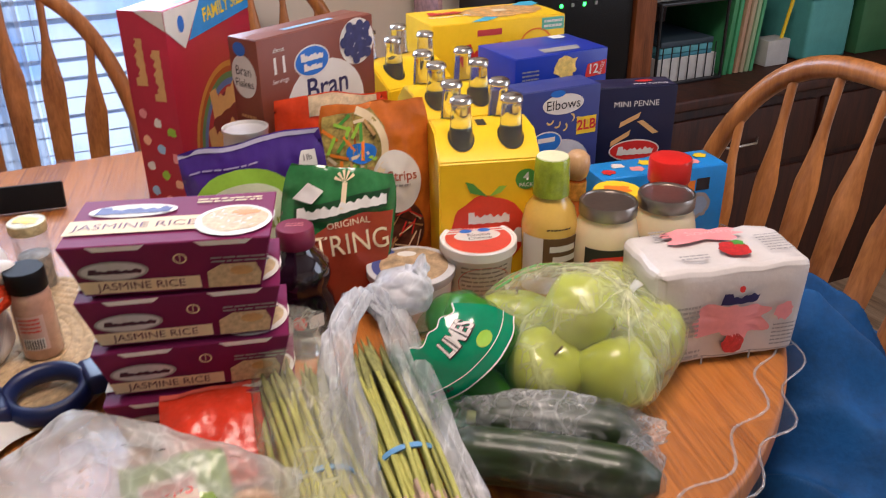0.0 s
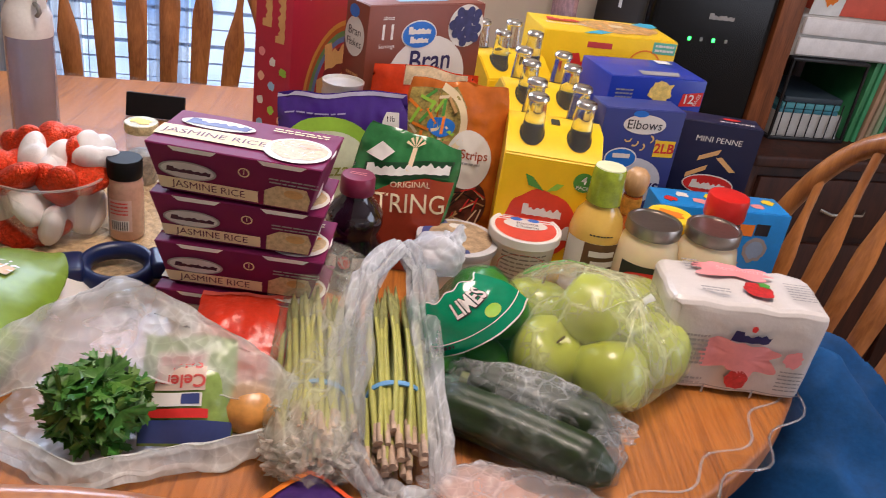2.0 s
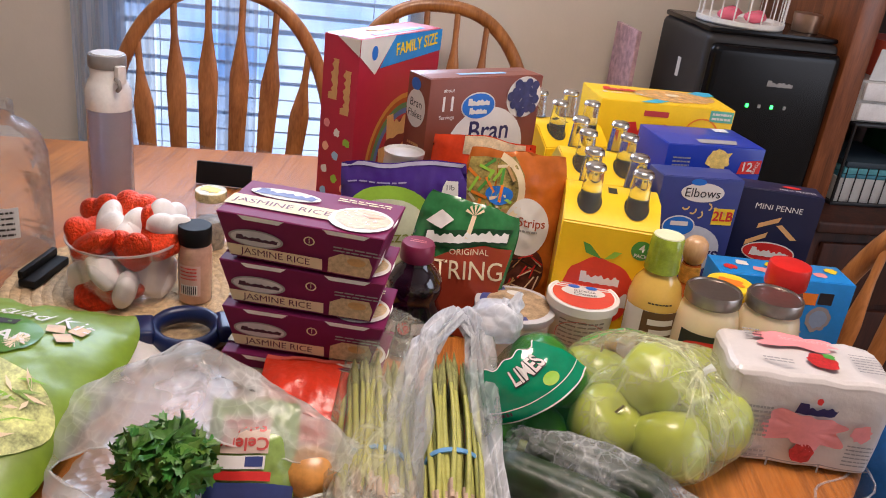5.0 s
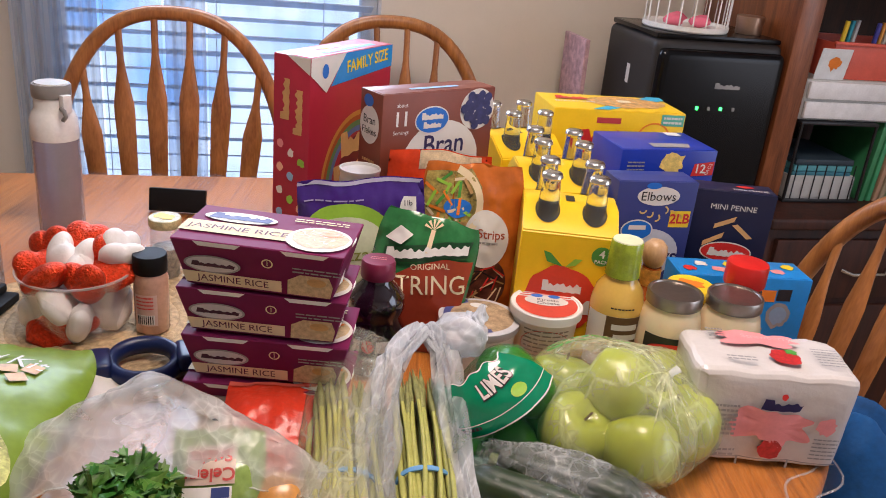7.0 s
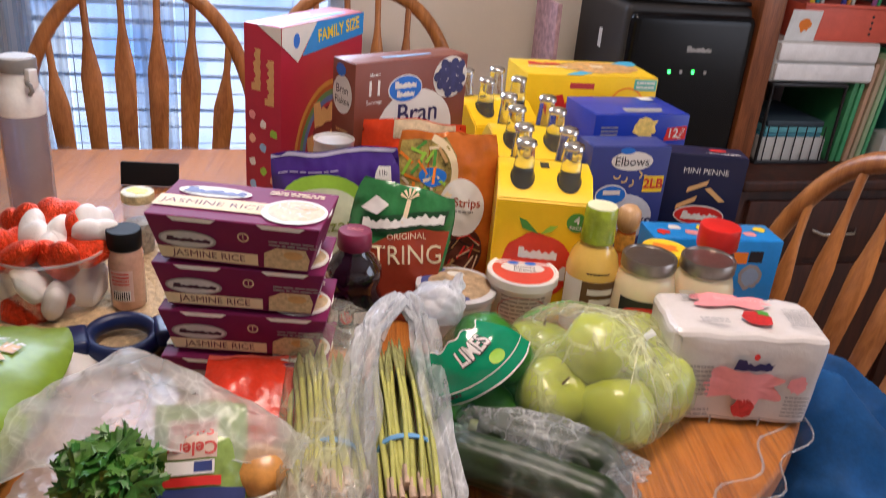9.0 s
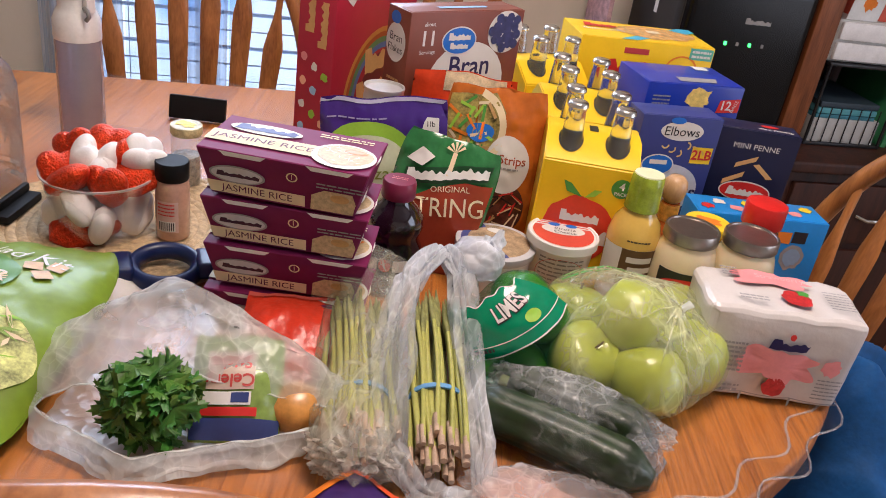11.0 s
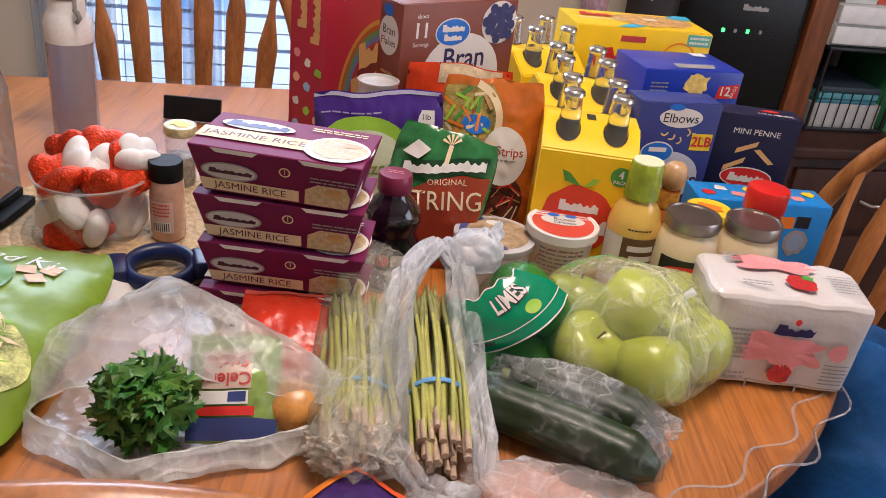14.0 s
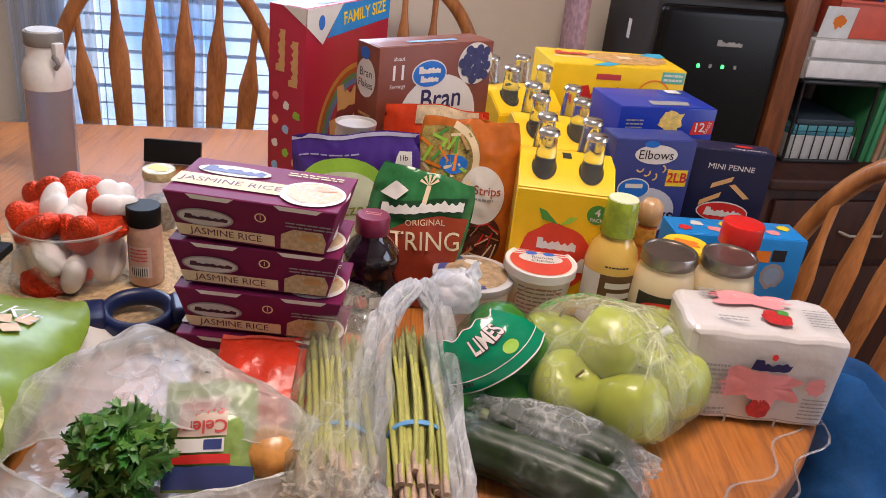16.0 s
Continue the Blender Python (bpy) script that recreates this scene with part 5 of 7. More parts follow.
for x in (1, -1):
    part("hinge", block(x * 0.032 - 0.006, -0.008, 0.205, x * 0.032 + 0.006, 0.008, 0.234, 0.003), MATS["white_gloss"], flask)

# ---- pouches ----
def pouch_map(w, h, deep, seed, flare=0.0, soft=0.0):
    """The front of a filled pouch standing in local x and z, bulging towards -y."""
    off = Vector((seed * 3.3, seed * 1.7, 0))

    def at(u, v, e):
        s, t = 2 * u / w, v / h
        bulge = max(0.0, 1 - s * s) ** 0.6 * max(0.0, math.sin(math.pi * min(1, 0.10 + t * 0.90)) ** 0.75)
        wr = 0.0032 * noise.noise(Vector((u * 34, v * 30, 0)) + off) + 0.0020 * noise.noise(Vector((u * 85, v * 70, 2)) + off)
        lift_ = 0.0065 * noise.noise(Vector((u * 22, 0, 5)) + off) * t
        return (u * (1 + flare * t) * (1 - soft * abs(2 * t - 1) ** 5), -(deep * bulge + wr) - e, v + lift_)

    return at


def pouch(name, m, w, h, deep, seed, material, label, category, flare=0.0, soft=0.03):
    th = thing(name, m, label, category)
    at = pouch_map(w, h, deep, seed, flare, soft)
    bm = bmesh.new()
    nx, nz = 40, 44
    for side in (1, -1):
        g = []
        for j in range(nz + 1):
            row = []
            for i in range(nx + 1):
                p = Vector(at(-w / 2 + w * i / nx, h * j / nz, 0))
                if side < 0:
                    p.y = -p.y * 0.55 + 0.0006
                row.append(bm.verts.new(p))
            g.append(row)
        for j in range(nz):
            for i in range(nx):
                bm.faces.new((g[j][i], g[j][i + 1], g[j + 1][i + 1], g[j + 1][i]))
    bmesh.ops.remove_doubles(bm, verts=bm.verts[:], dist=0.0001)
    part("bag", finish(bm, 80), material, th)
    return th, at


MOZZ = M("purple_film", (0.06, 0.025, 0.22), 0.25, var=0.1, coat=0.3, bump=0.35, bscale=35)
moz, at = pouch("mozzarella_bag", pose(-0.080, 1.074, T, -6, 0, 10) @ pose(0, 0, 0, 0, -6, 0), 0.17, 0.200, 0.018, 2, MOZZ, "purple pouch of shredded mozzarella cheese", "cheese bag", 0.05)
lay("green_oval", disc(-0.02, 0.085, 0.075, 0.085, 8, 40), at, LIMEG, moz, lift=0.0012)
lay("white_oval", disc(-0.02, 0.080, 0.065, 0.072, 8, 40), at, M("pale_green_ink", (0.62, 0.68, 0.48), 0.35), moz, lift=0.0018)
lay("lettering", words("Mozzarella", 0.00, 0.098, 0.026), at, M("olive_ink", (0.25, 0.30, 0.05), 0.4), moz, lift=0.0024)
lay("brand_oval", disc(-0.035, 0.128, 0.022, 0.015, 4, 28), at, BLUE, moz, lift=0.0024)
lay("brand_bar", rect(-0.050, 0.127, -0.020, 0.134, 6, 1), at, WHITE, moz, lift=0.003)
lay("weight_tag", fill((0.050, 0.150), (0.074, 0.150), (0.074, 0.175), (0.056, 0.175), nx=6, ny=3), at, WHITE, moz, lift=0.0014)
lay("lettering", words("1lb", 0.063, 0.166, 0.0105), at, DARK, moz, lift=0.002)
lay("tear_line", bars(-0.075, 0.172, 0.08, 1, 0.004, 0.002, 9), at, M("lilac_ink", (0.35, 0.30, 0.55), 0.5), moz, lift=0.0014)
lay("top_seal", rect(-0.085, 0.194, 0.085, 0.199, 20, 1), at, M("lilac_film", (0.40, 0.38, 0.52), 0.3), moz, lift=0.0012)

STRIPS = M("orange_film", (0.50, 0.13, 0.015), 0.22, var=0.25, scale=14, coat=0.4, bump=0.4, bscale=35)
strp, at = pouch("tortilla_strips_bag", pose(0.052, 1.118, T, -5, 0, 14), 0.15, 0.232, 0.020, 5, STRIPS, "orange pouch of pepper strips with food photos", "snack bag", -0.04, 0.09)
lay("photo", fill((-0.072, 0.218), (-0.072, 0.12), (-0.03, 0.11), (0.0, 0.150), (0.012, 0.20), (-0.005, 0.226)), at, M("salad_photo", (0.34, 0.26, 0.07), 0.35, var=0.9, scale=45), strp, lift=0.0015)
rnd = random.Random(6)
for i in range(34):
    x, y, a = rnd.uniform(-0.066, -0.006), rnd.uniform(0.135, 0.212), rnd.uniform(0, math.pi)
    c, s = math.cos(a) * 0.012, math.sin(a) * 0.012
    lay("food_strip", poly((x - c, y - s), (x + c, y + s), (x + c - s * 0.35, y + s + c * 0.35), (x - c - s * 0.35, y - s + c * 0.35)), at, (GREEN_INK, TAN, LIMEG, ORANGE_INK, CREAM)[i % 5], strp, lift=0.0019 + 0.00003 * i)
lay("cream_swoosh", ring2(-0.045, 0.175, 0.050, 0.060, 1.0, -70, 70, 20), at, CREAM, strp, lift=0.0018)
lay("white_oval", disc(0.022, 0.128, 0.034, 0.042, 6, 32), at, WHITE, strp, lift=0.002)
lay("lettering", words("Strips", 0.030, 0.136, 0.018, fat=0.01), at, M("brown_red_ink", (0.35, 0.06, 0.02), 0.5), strp, lift=0.0026)
lay("small_print", bars(0.005, 0.122, 0.035, 1, 0.006, 0.003, 3), at, GREY, strp, lift=0.0026)
lay("window", disc(0.026, 0.062, 0.032, 0.040, 5, 30), at, M("strip_window", (0.10, 0.03, 0.02), 0.3, var=0.6, scale=80), strp, lift=0.0018)
rnd = random.Random(4)
for i in range(22):
    x, y, a = 0.026 + rnd.uniform(-0.024, 0.024), 0.063 + rnd.uniform(-0.028, 0.028), rnd.uniform(0, math.pi)
    c, s = math.cos(a) * 0.011, math.sin(a) * 0.011
    lay("strip", poly((x - c, y - s), (x + c, y + s), (x + c - s * 0.2, y + s + c * 0.2), (x - c - s * 0.2, y - s + c * 0.2)), at, (TAN, RED, CREAM, DARK)[i % 4], strp, lift=0.0022 + 0.0001 * i)
lay("brand_oval", disc(-0.022, 0.172, 0.020, 0.013, 4, 28), at, BLUE, strp, lift=0.0024)
red2, at = pouch("red_snack_bag", pose(-0.005, 1.150, T, -4, 0, 8), 0.15, 0.232, 0.014, 8, M("red_film", (0.60, 0.05, 0.01), 0.25, var=0.2), "red and white snack pouch behind the orange one", "snack bag")
lay("pale_top", rect(-0.03, 0.205, 0.06, 0.231, 14, 3), at, M("pale_photo", (0.62, 0.50, 0.32), 0.4, var=0.4, scale=80), red2, lift=0.0015)

STRING = M("green_film", (0.03, 0.17, 0.05), 0.16, var=0.2, coat=0.5, bump=0.35, bscale=40)
stc, at = pouch("string_cheese_bag", pose(-0.014, 1.012, T, -8, 0, 4) @ pose(0, 0, 0, 0, 9, 0), 0.135, 0.185, 0.026, 11, STRING, "green and brick red bag of string cheese", "cheese bag", 0.02, 0.13)
lay("red_swoosh", fill((-0.062, 0.002), (-0.060, 0.055), (-0.038, 0.095), (-0.01, 0.120), (0.03, 0.138), (0.064, 0.143), (0.064, 0.06), (0.062, 0.002)), at, M("brick_film", (0.32, 0.045, 0.02), 0.22), stc, lift=0.004)
lay("lettering", words("STRING", 0.012, 0.098, 0.036, 14, wide=0.85), at, CREAM, stc, lift=0.0055)
lay("lettering", words("ORIGINAL", 0.012, 0.124, 0.011, 14), at, CREAM, stc, lift=0.0055)
lay("logo_shade", fill((-0.052, 0.112), (0.057, 0.148), (0.060, 0.170), (-0.052, 0.134)), at, M("deep_green_ink", (0.008, 0.05, 0.015), 0.3), stc, lift=0.004)
lay("logo_bar", turned(blobs(11, -0.052, 0.134, 0.108, 0.016, 0.004), 0.0, 0.140, 18), at, WHITE, stc, lift=0.005)
lay("logo_tag", fill((-0.055, 0.146), (-0.032, 0.142), (-0.020, 0.158), (-0.040, 0.166)), at, WHITE, stc, lift=0.004)
for x, y in ((0.004, 0.170), (-0.042, 0.070)):
    for a in (40, 70, 100, 130, 160):
        c, s = math.cos(radians(a)), math.sin(radians(a))
        lay("leaf_mark", poly((x, y), (x + 0.014 * c - 0.002 * s, y + 0.014 * s + 0.002 * c), (x + 0.014 * c + 0.002 * s, y + 0.014 * s - 0.002 * c)), at, CREAM, stc, lift=0.0045)
    lay("stem_mark", rect(x - 0.003, y - 0.03, x + 0.003, y), at, CREAM, stc, lift=0.0045)

# ---- fruit, vegetables and their bags ----
from mathutils.bvhtree import BVHTree


def shrink(bms, grow, seed, sub=5, creases=0.003, floor=None, freq=22.0):
    """A bag drawn round some forms: their hull, blown up a little and creased."""
    hull = bmesh.new()
    for bm in bms:
        for v in bm.verts:
            hull.verts.new(v.co)
    bmesh.ops.convex_hull(hull, input=hull.verts[:])
    bmesh.ops.triangulate(hull, faces=hull.faces[:])
    tree = BVHTree.FromBMesh(hull)
    lo = Vector((min(v.co.x for v in hull.verts), min(v.co.y for v in hull.verts), min(v.co.z for v in hull.verts)))
    hi = Vector((max(v.co.x for v in hull.verts), max(v.co.y for v in hull.verts), max(v.co.z for v in hull.verts)))
    mid = (lo + hi) / 2
    out = bmesh.new()
    bmesh.ops.create_icosphere(out, subdivisions=sub, radius=1.0)
    off = Vector((seed * 3.1, seed, 0))
    for v in out.verts:
        d = v.co.normalized()
        hit = tree.ray_cast(mid + d * 2, -d)[0]
        r = (hit - mid).length if hit else 0.05
        p = mid + d * (r + grow)
        k = noise.noise(p * freq + off) + 0.6 * noise.noise(p * freq * 2.7 + off)
        p += d * creases * (1 - 2.4 * abs(k))
        if floor is not None:
            p.z = max(p.z, floor)
        v.co = p
    hull.free()
    return finish(out, 85)


def crumple(radii, centre, seed, sub=5, deep=0.45, freq=2.6, yaw=0.0):
    """A closed crumpled form of many small facets."""
    bm = bmesh.new()
    bmesh.ops.create_icosphere(bm, subdivisions=sub, radius=1.0)
    off = Vector((seed * 5.1, seed * 2.3, seed))
    turn = Matrix.Rotation(radians(yaw), 3, "Z")
    for v in bm.verts:
        d = v.co.normalized()
        near = noise.voronoi(d * freq + off)[0]
        fine = noise.voronoi(d * freq * 2.3 + off)[0]
        k = 1 + deep * (0.45 - near[0]) + deep * 0.4 * (0.45 - fine[0]) + 0.15 * noise.noise(d * 1.3 + off)
        p = turn @ Vector((d.x * radii[0], d.y * radii[1], d.z * radii[2])) * k + Vector(centre)
        p.z = max(p.z, T + 0.001)
        v.co = p
    return finish(bm, 50)


APPLE = M("green_apple_skin", (0.42, 0.48, 0.035), 0.28, var=0.18, scale=12, coat=0.4)
apple_prof = [(0.002, 0.010), (0.016, 0.003), (0.028, 0.006), (0.037, 0.020), (0.0425, 0.040), (0.041, 0.056), (0.033, 0.069), (0.020, 0.0745), (0.008, 0.071), (0.002, 0.066)]
apples = []
for i, (x, y, z, a, b) in enumerate(((0.224, 0.812, 0.0, 25, 20), (0.294, 0.796, 0.0, -30, 60), (0.345, 0.868, 0.0, 15, -30), (0.270, 0.884, 0.0, 40, 10), (0.205, 0.900, 0.0, -20, 20), (0.262, 0.846, 0.050, 150, 130), (0.335, 0.948, 0.0, 10, 10))):
    bm = lathe(apple_prof, 32)
    mm = pose(x, y, T + 0.003 + z + 0.037, a, b * 0.5, b) @ pose(0, 0, -0.037)
    ap = thing("green_apple", mm, "shiny green apple inside a clear produce bag", "apple", "apples in the bag")
    part("stem", sweep([(0, 0, 0.066), (0.002, 0, 0.080)], 0.0014, sides=6), M("stem_brown", (0.12, 0.06, 0.02), 0.7), ap)
    ghost = bm.copy()
    ghost.transform(mm)
    apples.append(ghost)
    part("fruit", bm, APPLE, ap)
APPLE_FILM = film("apple_bag_film", (0.92, 0.94, 0.68), 0.10, 0.36, 24, 0.09, 0.9, (1.0, 1.0, 0.45), 0.24)
abag = thing("apple_bag", pose(0, 0, 0), "clear knotted produce bag round green apples", "produce bag")
kn = Vector((0.310, 0.842, T + 0.102))
for peak in ((0.200, 0.912, 0.090), (0.230, 0.904, 0.104), (kn.x, kn.y, kn.z - T - 0.012)):
    apples.append(ball(0.008, 0.008, 0.008, 1, centre=(peak[0], peak[1], T + peak[2])))
sack = shrink(apples, 0.002, 3, 5, 0.0022, T + 0.001)
sack_tree = BVHTree.FromBMesh(sack)
part("film", sack, APPLE_FILM, abag)
MILKY = film("milky_film", (0.93, 0.94, 0.94), 0.45, 0.80, 30, 0.18, 1.0)
part("knot", ball(0.008, 0.007, 0.009, 3, 0.5, 10, 2, kn, 0.3), MILKY, abag)
for dx, dy, dz in ((0.014, 0.006, 0.018), (-0.010, 0.010, 0.014)):
    part("knot_end", sweep([kn, kn + Vector((dx, dy, dz)) * 0.5 + Vector((0, 0, 0.004)), kn + Vector((dx, dy, dz))], lambda t: 0.003 + 0.004 * t, 0.0025, 8), MILKY, abag)
rnd = random.Random(17)
for i in range(18):
    # creases that run out from the knot over the bag
    a, reach = i * 0.349 + rnd.uniform(-0.16, 0.16), rnd.uniform(0.02, 0.075)
    line = []
    for j in range(9):
        q = kn + Vector((math.cos(a), math.sin(a), 0)) * (0.004 + reach * j / 8)
        hit = sack_tree.ray_cast(q + Vector((0, 0, 0.2)), Vector((0, 0, -1)))
        if hit[0] is None or hit[0].z < T + 0.03:
            break
        line.append(hit[0] + hit[1] * 0.0006)
    if len(line) > 4:
        part("crease", sweep(line, lambda t: 0.0022 * (1 - 0.9 * t), 0.0005, 6), APPLE_FILM, abag)
lay("bag_print", bars(-0.05, 0.0, 0.09, 2, 0.012, 0.005, 22), lambda u, v, e: (0.232 + u, 0.898 - 0.25 * u + v * 0.9, sack_tree.ray_cast(Vector((0.232 + u, 0.898 - 0.25 * u + v * 0.9, 1.2)), Vector((0, 0, -1)))[0].z + 0.001), GREEN_INK, abag)

LIME = M("lime_skin", (0.06, 0.24, 0.014), 0.3, var=0.25, scale=16, bump=0.2, bscale=500, coat=0.3)
limes = []
for i, (x, y, z) in enumerate(((0.115, 0.785, 0.0), (0.160, 0.795, 0.0), (0.190, 0.850, 0.0), (0.100, 0.845, 0.0), (0.150, 0.850, 0.0), (0.130, 0.810, 0.040), (0.172, 0.825, 0.042), (0.130, 0.872, 0.040), (0.150, 0.835, 0.060))):
    bm = lathe([(0.002, -0.034), (0.006, -0.031), (0.018, -0.022), (0.0255, -0.006), (0.0255, 0.006), (0.018, 0.022), (0.006, 0.031), (0.002, 0.034)], 28)
    mm = pose(x, y, T + 0.028 + z, 80 + 20 * (i % 3), 0, 50 * i)
    ghost = bm.copy()
    ghost.transform(mm)
    limes.append(ghost)
    tagged(part("lime", bm, LIME, None, "", mm), "dark green lime inside a green mesh bag", "lime", "limes in the bag")
lbag = thing("lime_bag", pose(0, 0, 0), "green mesh bag of limes with a printed label", "produce bag")
part("net", shrink(limes, 0.002, 9, 5, 0.0012, T + 0.001), film("green_net", (0.05, 0.50, 0.20), 0.05, 0.16, 60, 0.12, 0.7, crease=0.08), lbag)
lc, tilt = Vector((0.139, 0.831, T + 0.052)), pose(0, 0, 0, 0, -38, 12).to_3x3()


def on_limes(u, v, e):
    d = tilt @ Vector((math.sin(u) * math.cos(v), -math.cos(u) * math.cos(v), math.sin(v)))
    k = 1 + 0.035 * noise.noise(Vector((u * 3, v * 5, 2)))
    return lc + Vector((d.x * (0.078 * k + e), d.y * (0.070 * k + e), d.z * (0.068 * k + e)))


LABEL_GREEN = M("label_green_film", (0.0, 0.22, 0.10), 0.15, var=0.12, coat=0.6)
label_top = lambda u: 1.06 + 0.05 * math.sin(4 * u) + 0.03 * math.sin(11 * u + 1)
lay("label", ([(-1.25 + 2.5 * i / 50, 0.18 + (label_top(-1.25 + 2.5 * i / 50) - 0.18) * j / 16) for j in range(17) for i in range(51)], [(j * 51 + i, j * 51 + i + 1, j * 51 + i + 52, j * 51 + i + 51) for j in range(16) for i in range(50)]), on_limes, LABEL_GREEN, lbag, "glossy green printed label", 0.002)
lay("label_edge", rect(-1.25, 0.18, 1.25, 0.202, 40, 1), on_limes, WHITE, lbag, lift=0.0026)
lay("label_edge", rect(-1.25, 0.36, 1.25, 0.374, 40, 1), on_limes, WHITE, lbag, lift=0.0026)
lay("label_edge", ([(-1.25 + 2.5 * i / 50, label_top(-1.25 + 2.5 * i / 50) - 0.02 * (1 - j)) for j in range(2) for i in range(51)], [(i, i + 1, i + 52, i + 51) for i in range(50)]), on_limes, WHITE, lbag, lift=0.0026)
lay("lime_photo", disc(0.62, 0.50, 0.15, 0.09, 4, 28), on_limes, LIMEG, lbag, lift=0.0028)
lay("letter_shade", words("LIMES", 0.40, 0.775, 0.33, 4, fat=0.07, wide=0.9), on_limes, DARK, lbag, lift=0.0032)
lay("lettering", words("LIMES", 0.40, 0.78, 0.33, 4, fat=0.025, wide=0.9), on_limes, WHITE, lbag, lift=0.0038)
lay("small_print", bars(-0.8, 0.29, 0.6, 1, 0.05, 0.05, 6), on_limes, DARK, lbag, lift=0.0028)
part("gathered_end", crumple((0.020, 0.016, 0.013), (0.136, 0.757, T + 0.016), 4, 4, 0.5, 3.0), film("green_gather", (0.30, 0.60, 0.45), 0.4, 0.8, 40, 0.15, 1.0), lbag)

ZUC = M("zucchini_skin", (0.014, 0.030, 0.007), 0.42, var=0.5, scale=60, coat=0.1)
zucs = []
for (a, b, r) in (((0.118, 0.706, 0.03), (0.302, 0.655, 0.028), 0.0255), ((0.150, 0.752, 0.028), (0.300, 0.712, 0.028), 0.025)):
    A, B = Vector((a[0], a[1], T + a[2])), Vector((b[0], b[1], T + b[2]))
    pts = [A.lerp(B, j / 20) + Vector((0, 0.006 * math.sin(math.pi * j / 20), 0)) for j in range(21)]
    bm = sweep(pts, lambda t: r * min(1.0, 0.55 + 4 * t, 0.35 + 5 * (1 - t)) * (0.94 + 0.06 * t), None, 60)
    for k, v in enumerate(bm.verts):
        # seven soft ridges run along the fruit
        p = pts[min(k // 60, 20)]
        v.co = p + (v.co - p) * (1 + 0.09 * abs(math.cos(3.5 * 2 * math.pi * (k % 60) / 60)))
    finish(bm, 60)
    zucs.append(bm.copy())
    z = thing("zucchini", pose(0, 0, 0), "dark green zucchini in a clear plastic bag", "zucchini", "zucchini in the bag")
    part("fruit", bm, ZUC, z)
    part("stalk", sweep([A - (B - A) * 0.0, A - (B - A) * 0.06], 0.008, None, 8), M("stalk_green", (0.20, 0.24, 0.08), 0.6), z)
zb = thing("zucchini_bag", pose(0, 0, 0), "thin clear produce bag wrapped round zucchini", "produce bag")
part("film", shrink(zucs, 0.003, 6, 5, 0.0035, T + 0.001, 30), film("zucchini_film", (0.90, 0.92, 0.92), 0.0, 0.05, 34, 0.10, 0.8, crease=0.12, gloss=0.25), zb)
part("loose_end", crumple((0.098, 0.028, 0.030), (0.222, 0.738, T + 0.032), 4, 5, 0.20, 3.2, -14), film("clear_crumple", (0.92, 0.94, 0.96), 0.04, 0.32, 36, 0.10, 1.0, crease=0.26), zb)
part("loose_end", crumple((0.024, 0.034, 0.024), (0.288, 0.684, T + 0.024), 7, 5, 0.22, 2.2, -20), MATS["clear_crumple"], zb)

pb = thing("chicken_bag", pose(0, 0, 0), "thin bag of pale pink meat lying under the zucchini", "meat bag")
part("contents", crumple((0.055, 0.034, 0.012), (0.196, 0.600, T + 0.012), 5, 4, 0.25, 2.0), M("pale_pink_meat", (0.50, 0.27, 0.20), 0.35, var=0.25, scale=18), pb)
part("film", crumple((0.090, 0.046, 0.017), (0.220, 0.606, T + 0.0145), 6, 5, 0.22, 3.2), film("pinkish_film", (0.92, 0.87, 0.86), 0.14, 0.46, 30, 0.10, 1.0, crease=0.22), pb)

# asparagus: two bunches of spears
SPEAR = M("asparagus_skin", (0.40, 0.39, 0.10), 0.4, var=0.25, scale=30, island=True)
TIP = M("asparagus_tip", (0.26, 0.26, 0.09), 0.5, var=0.35, scale=80, island=True)
BUTT = M("asparagus_butt", (0.46, 0.33, 0.24), 0.5, var=0.3, scale=60)
BAND = M("blue_band", (0.12, 0.30, 0.55), 0.5)


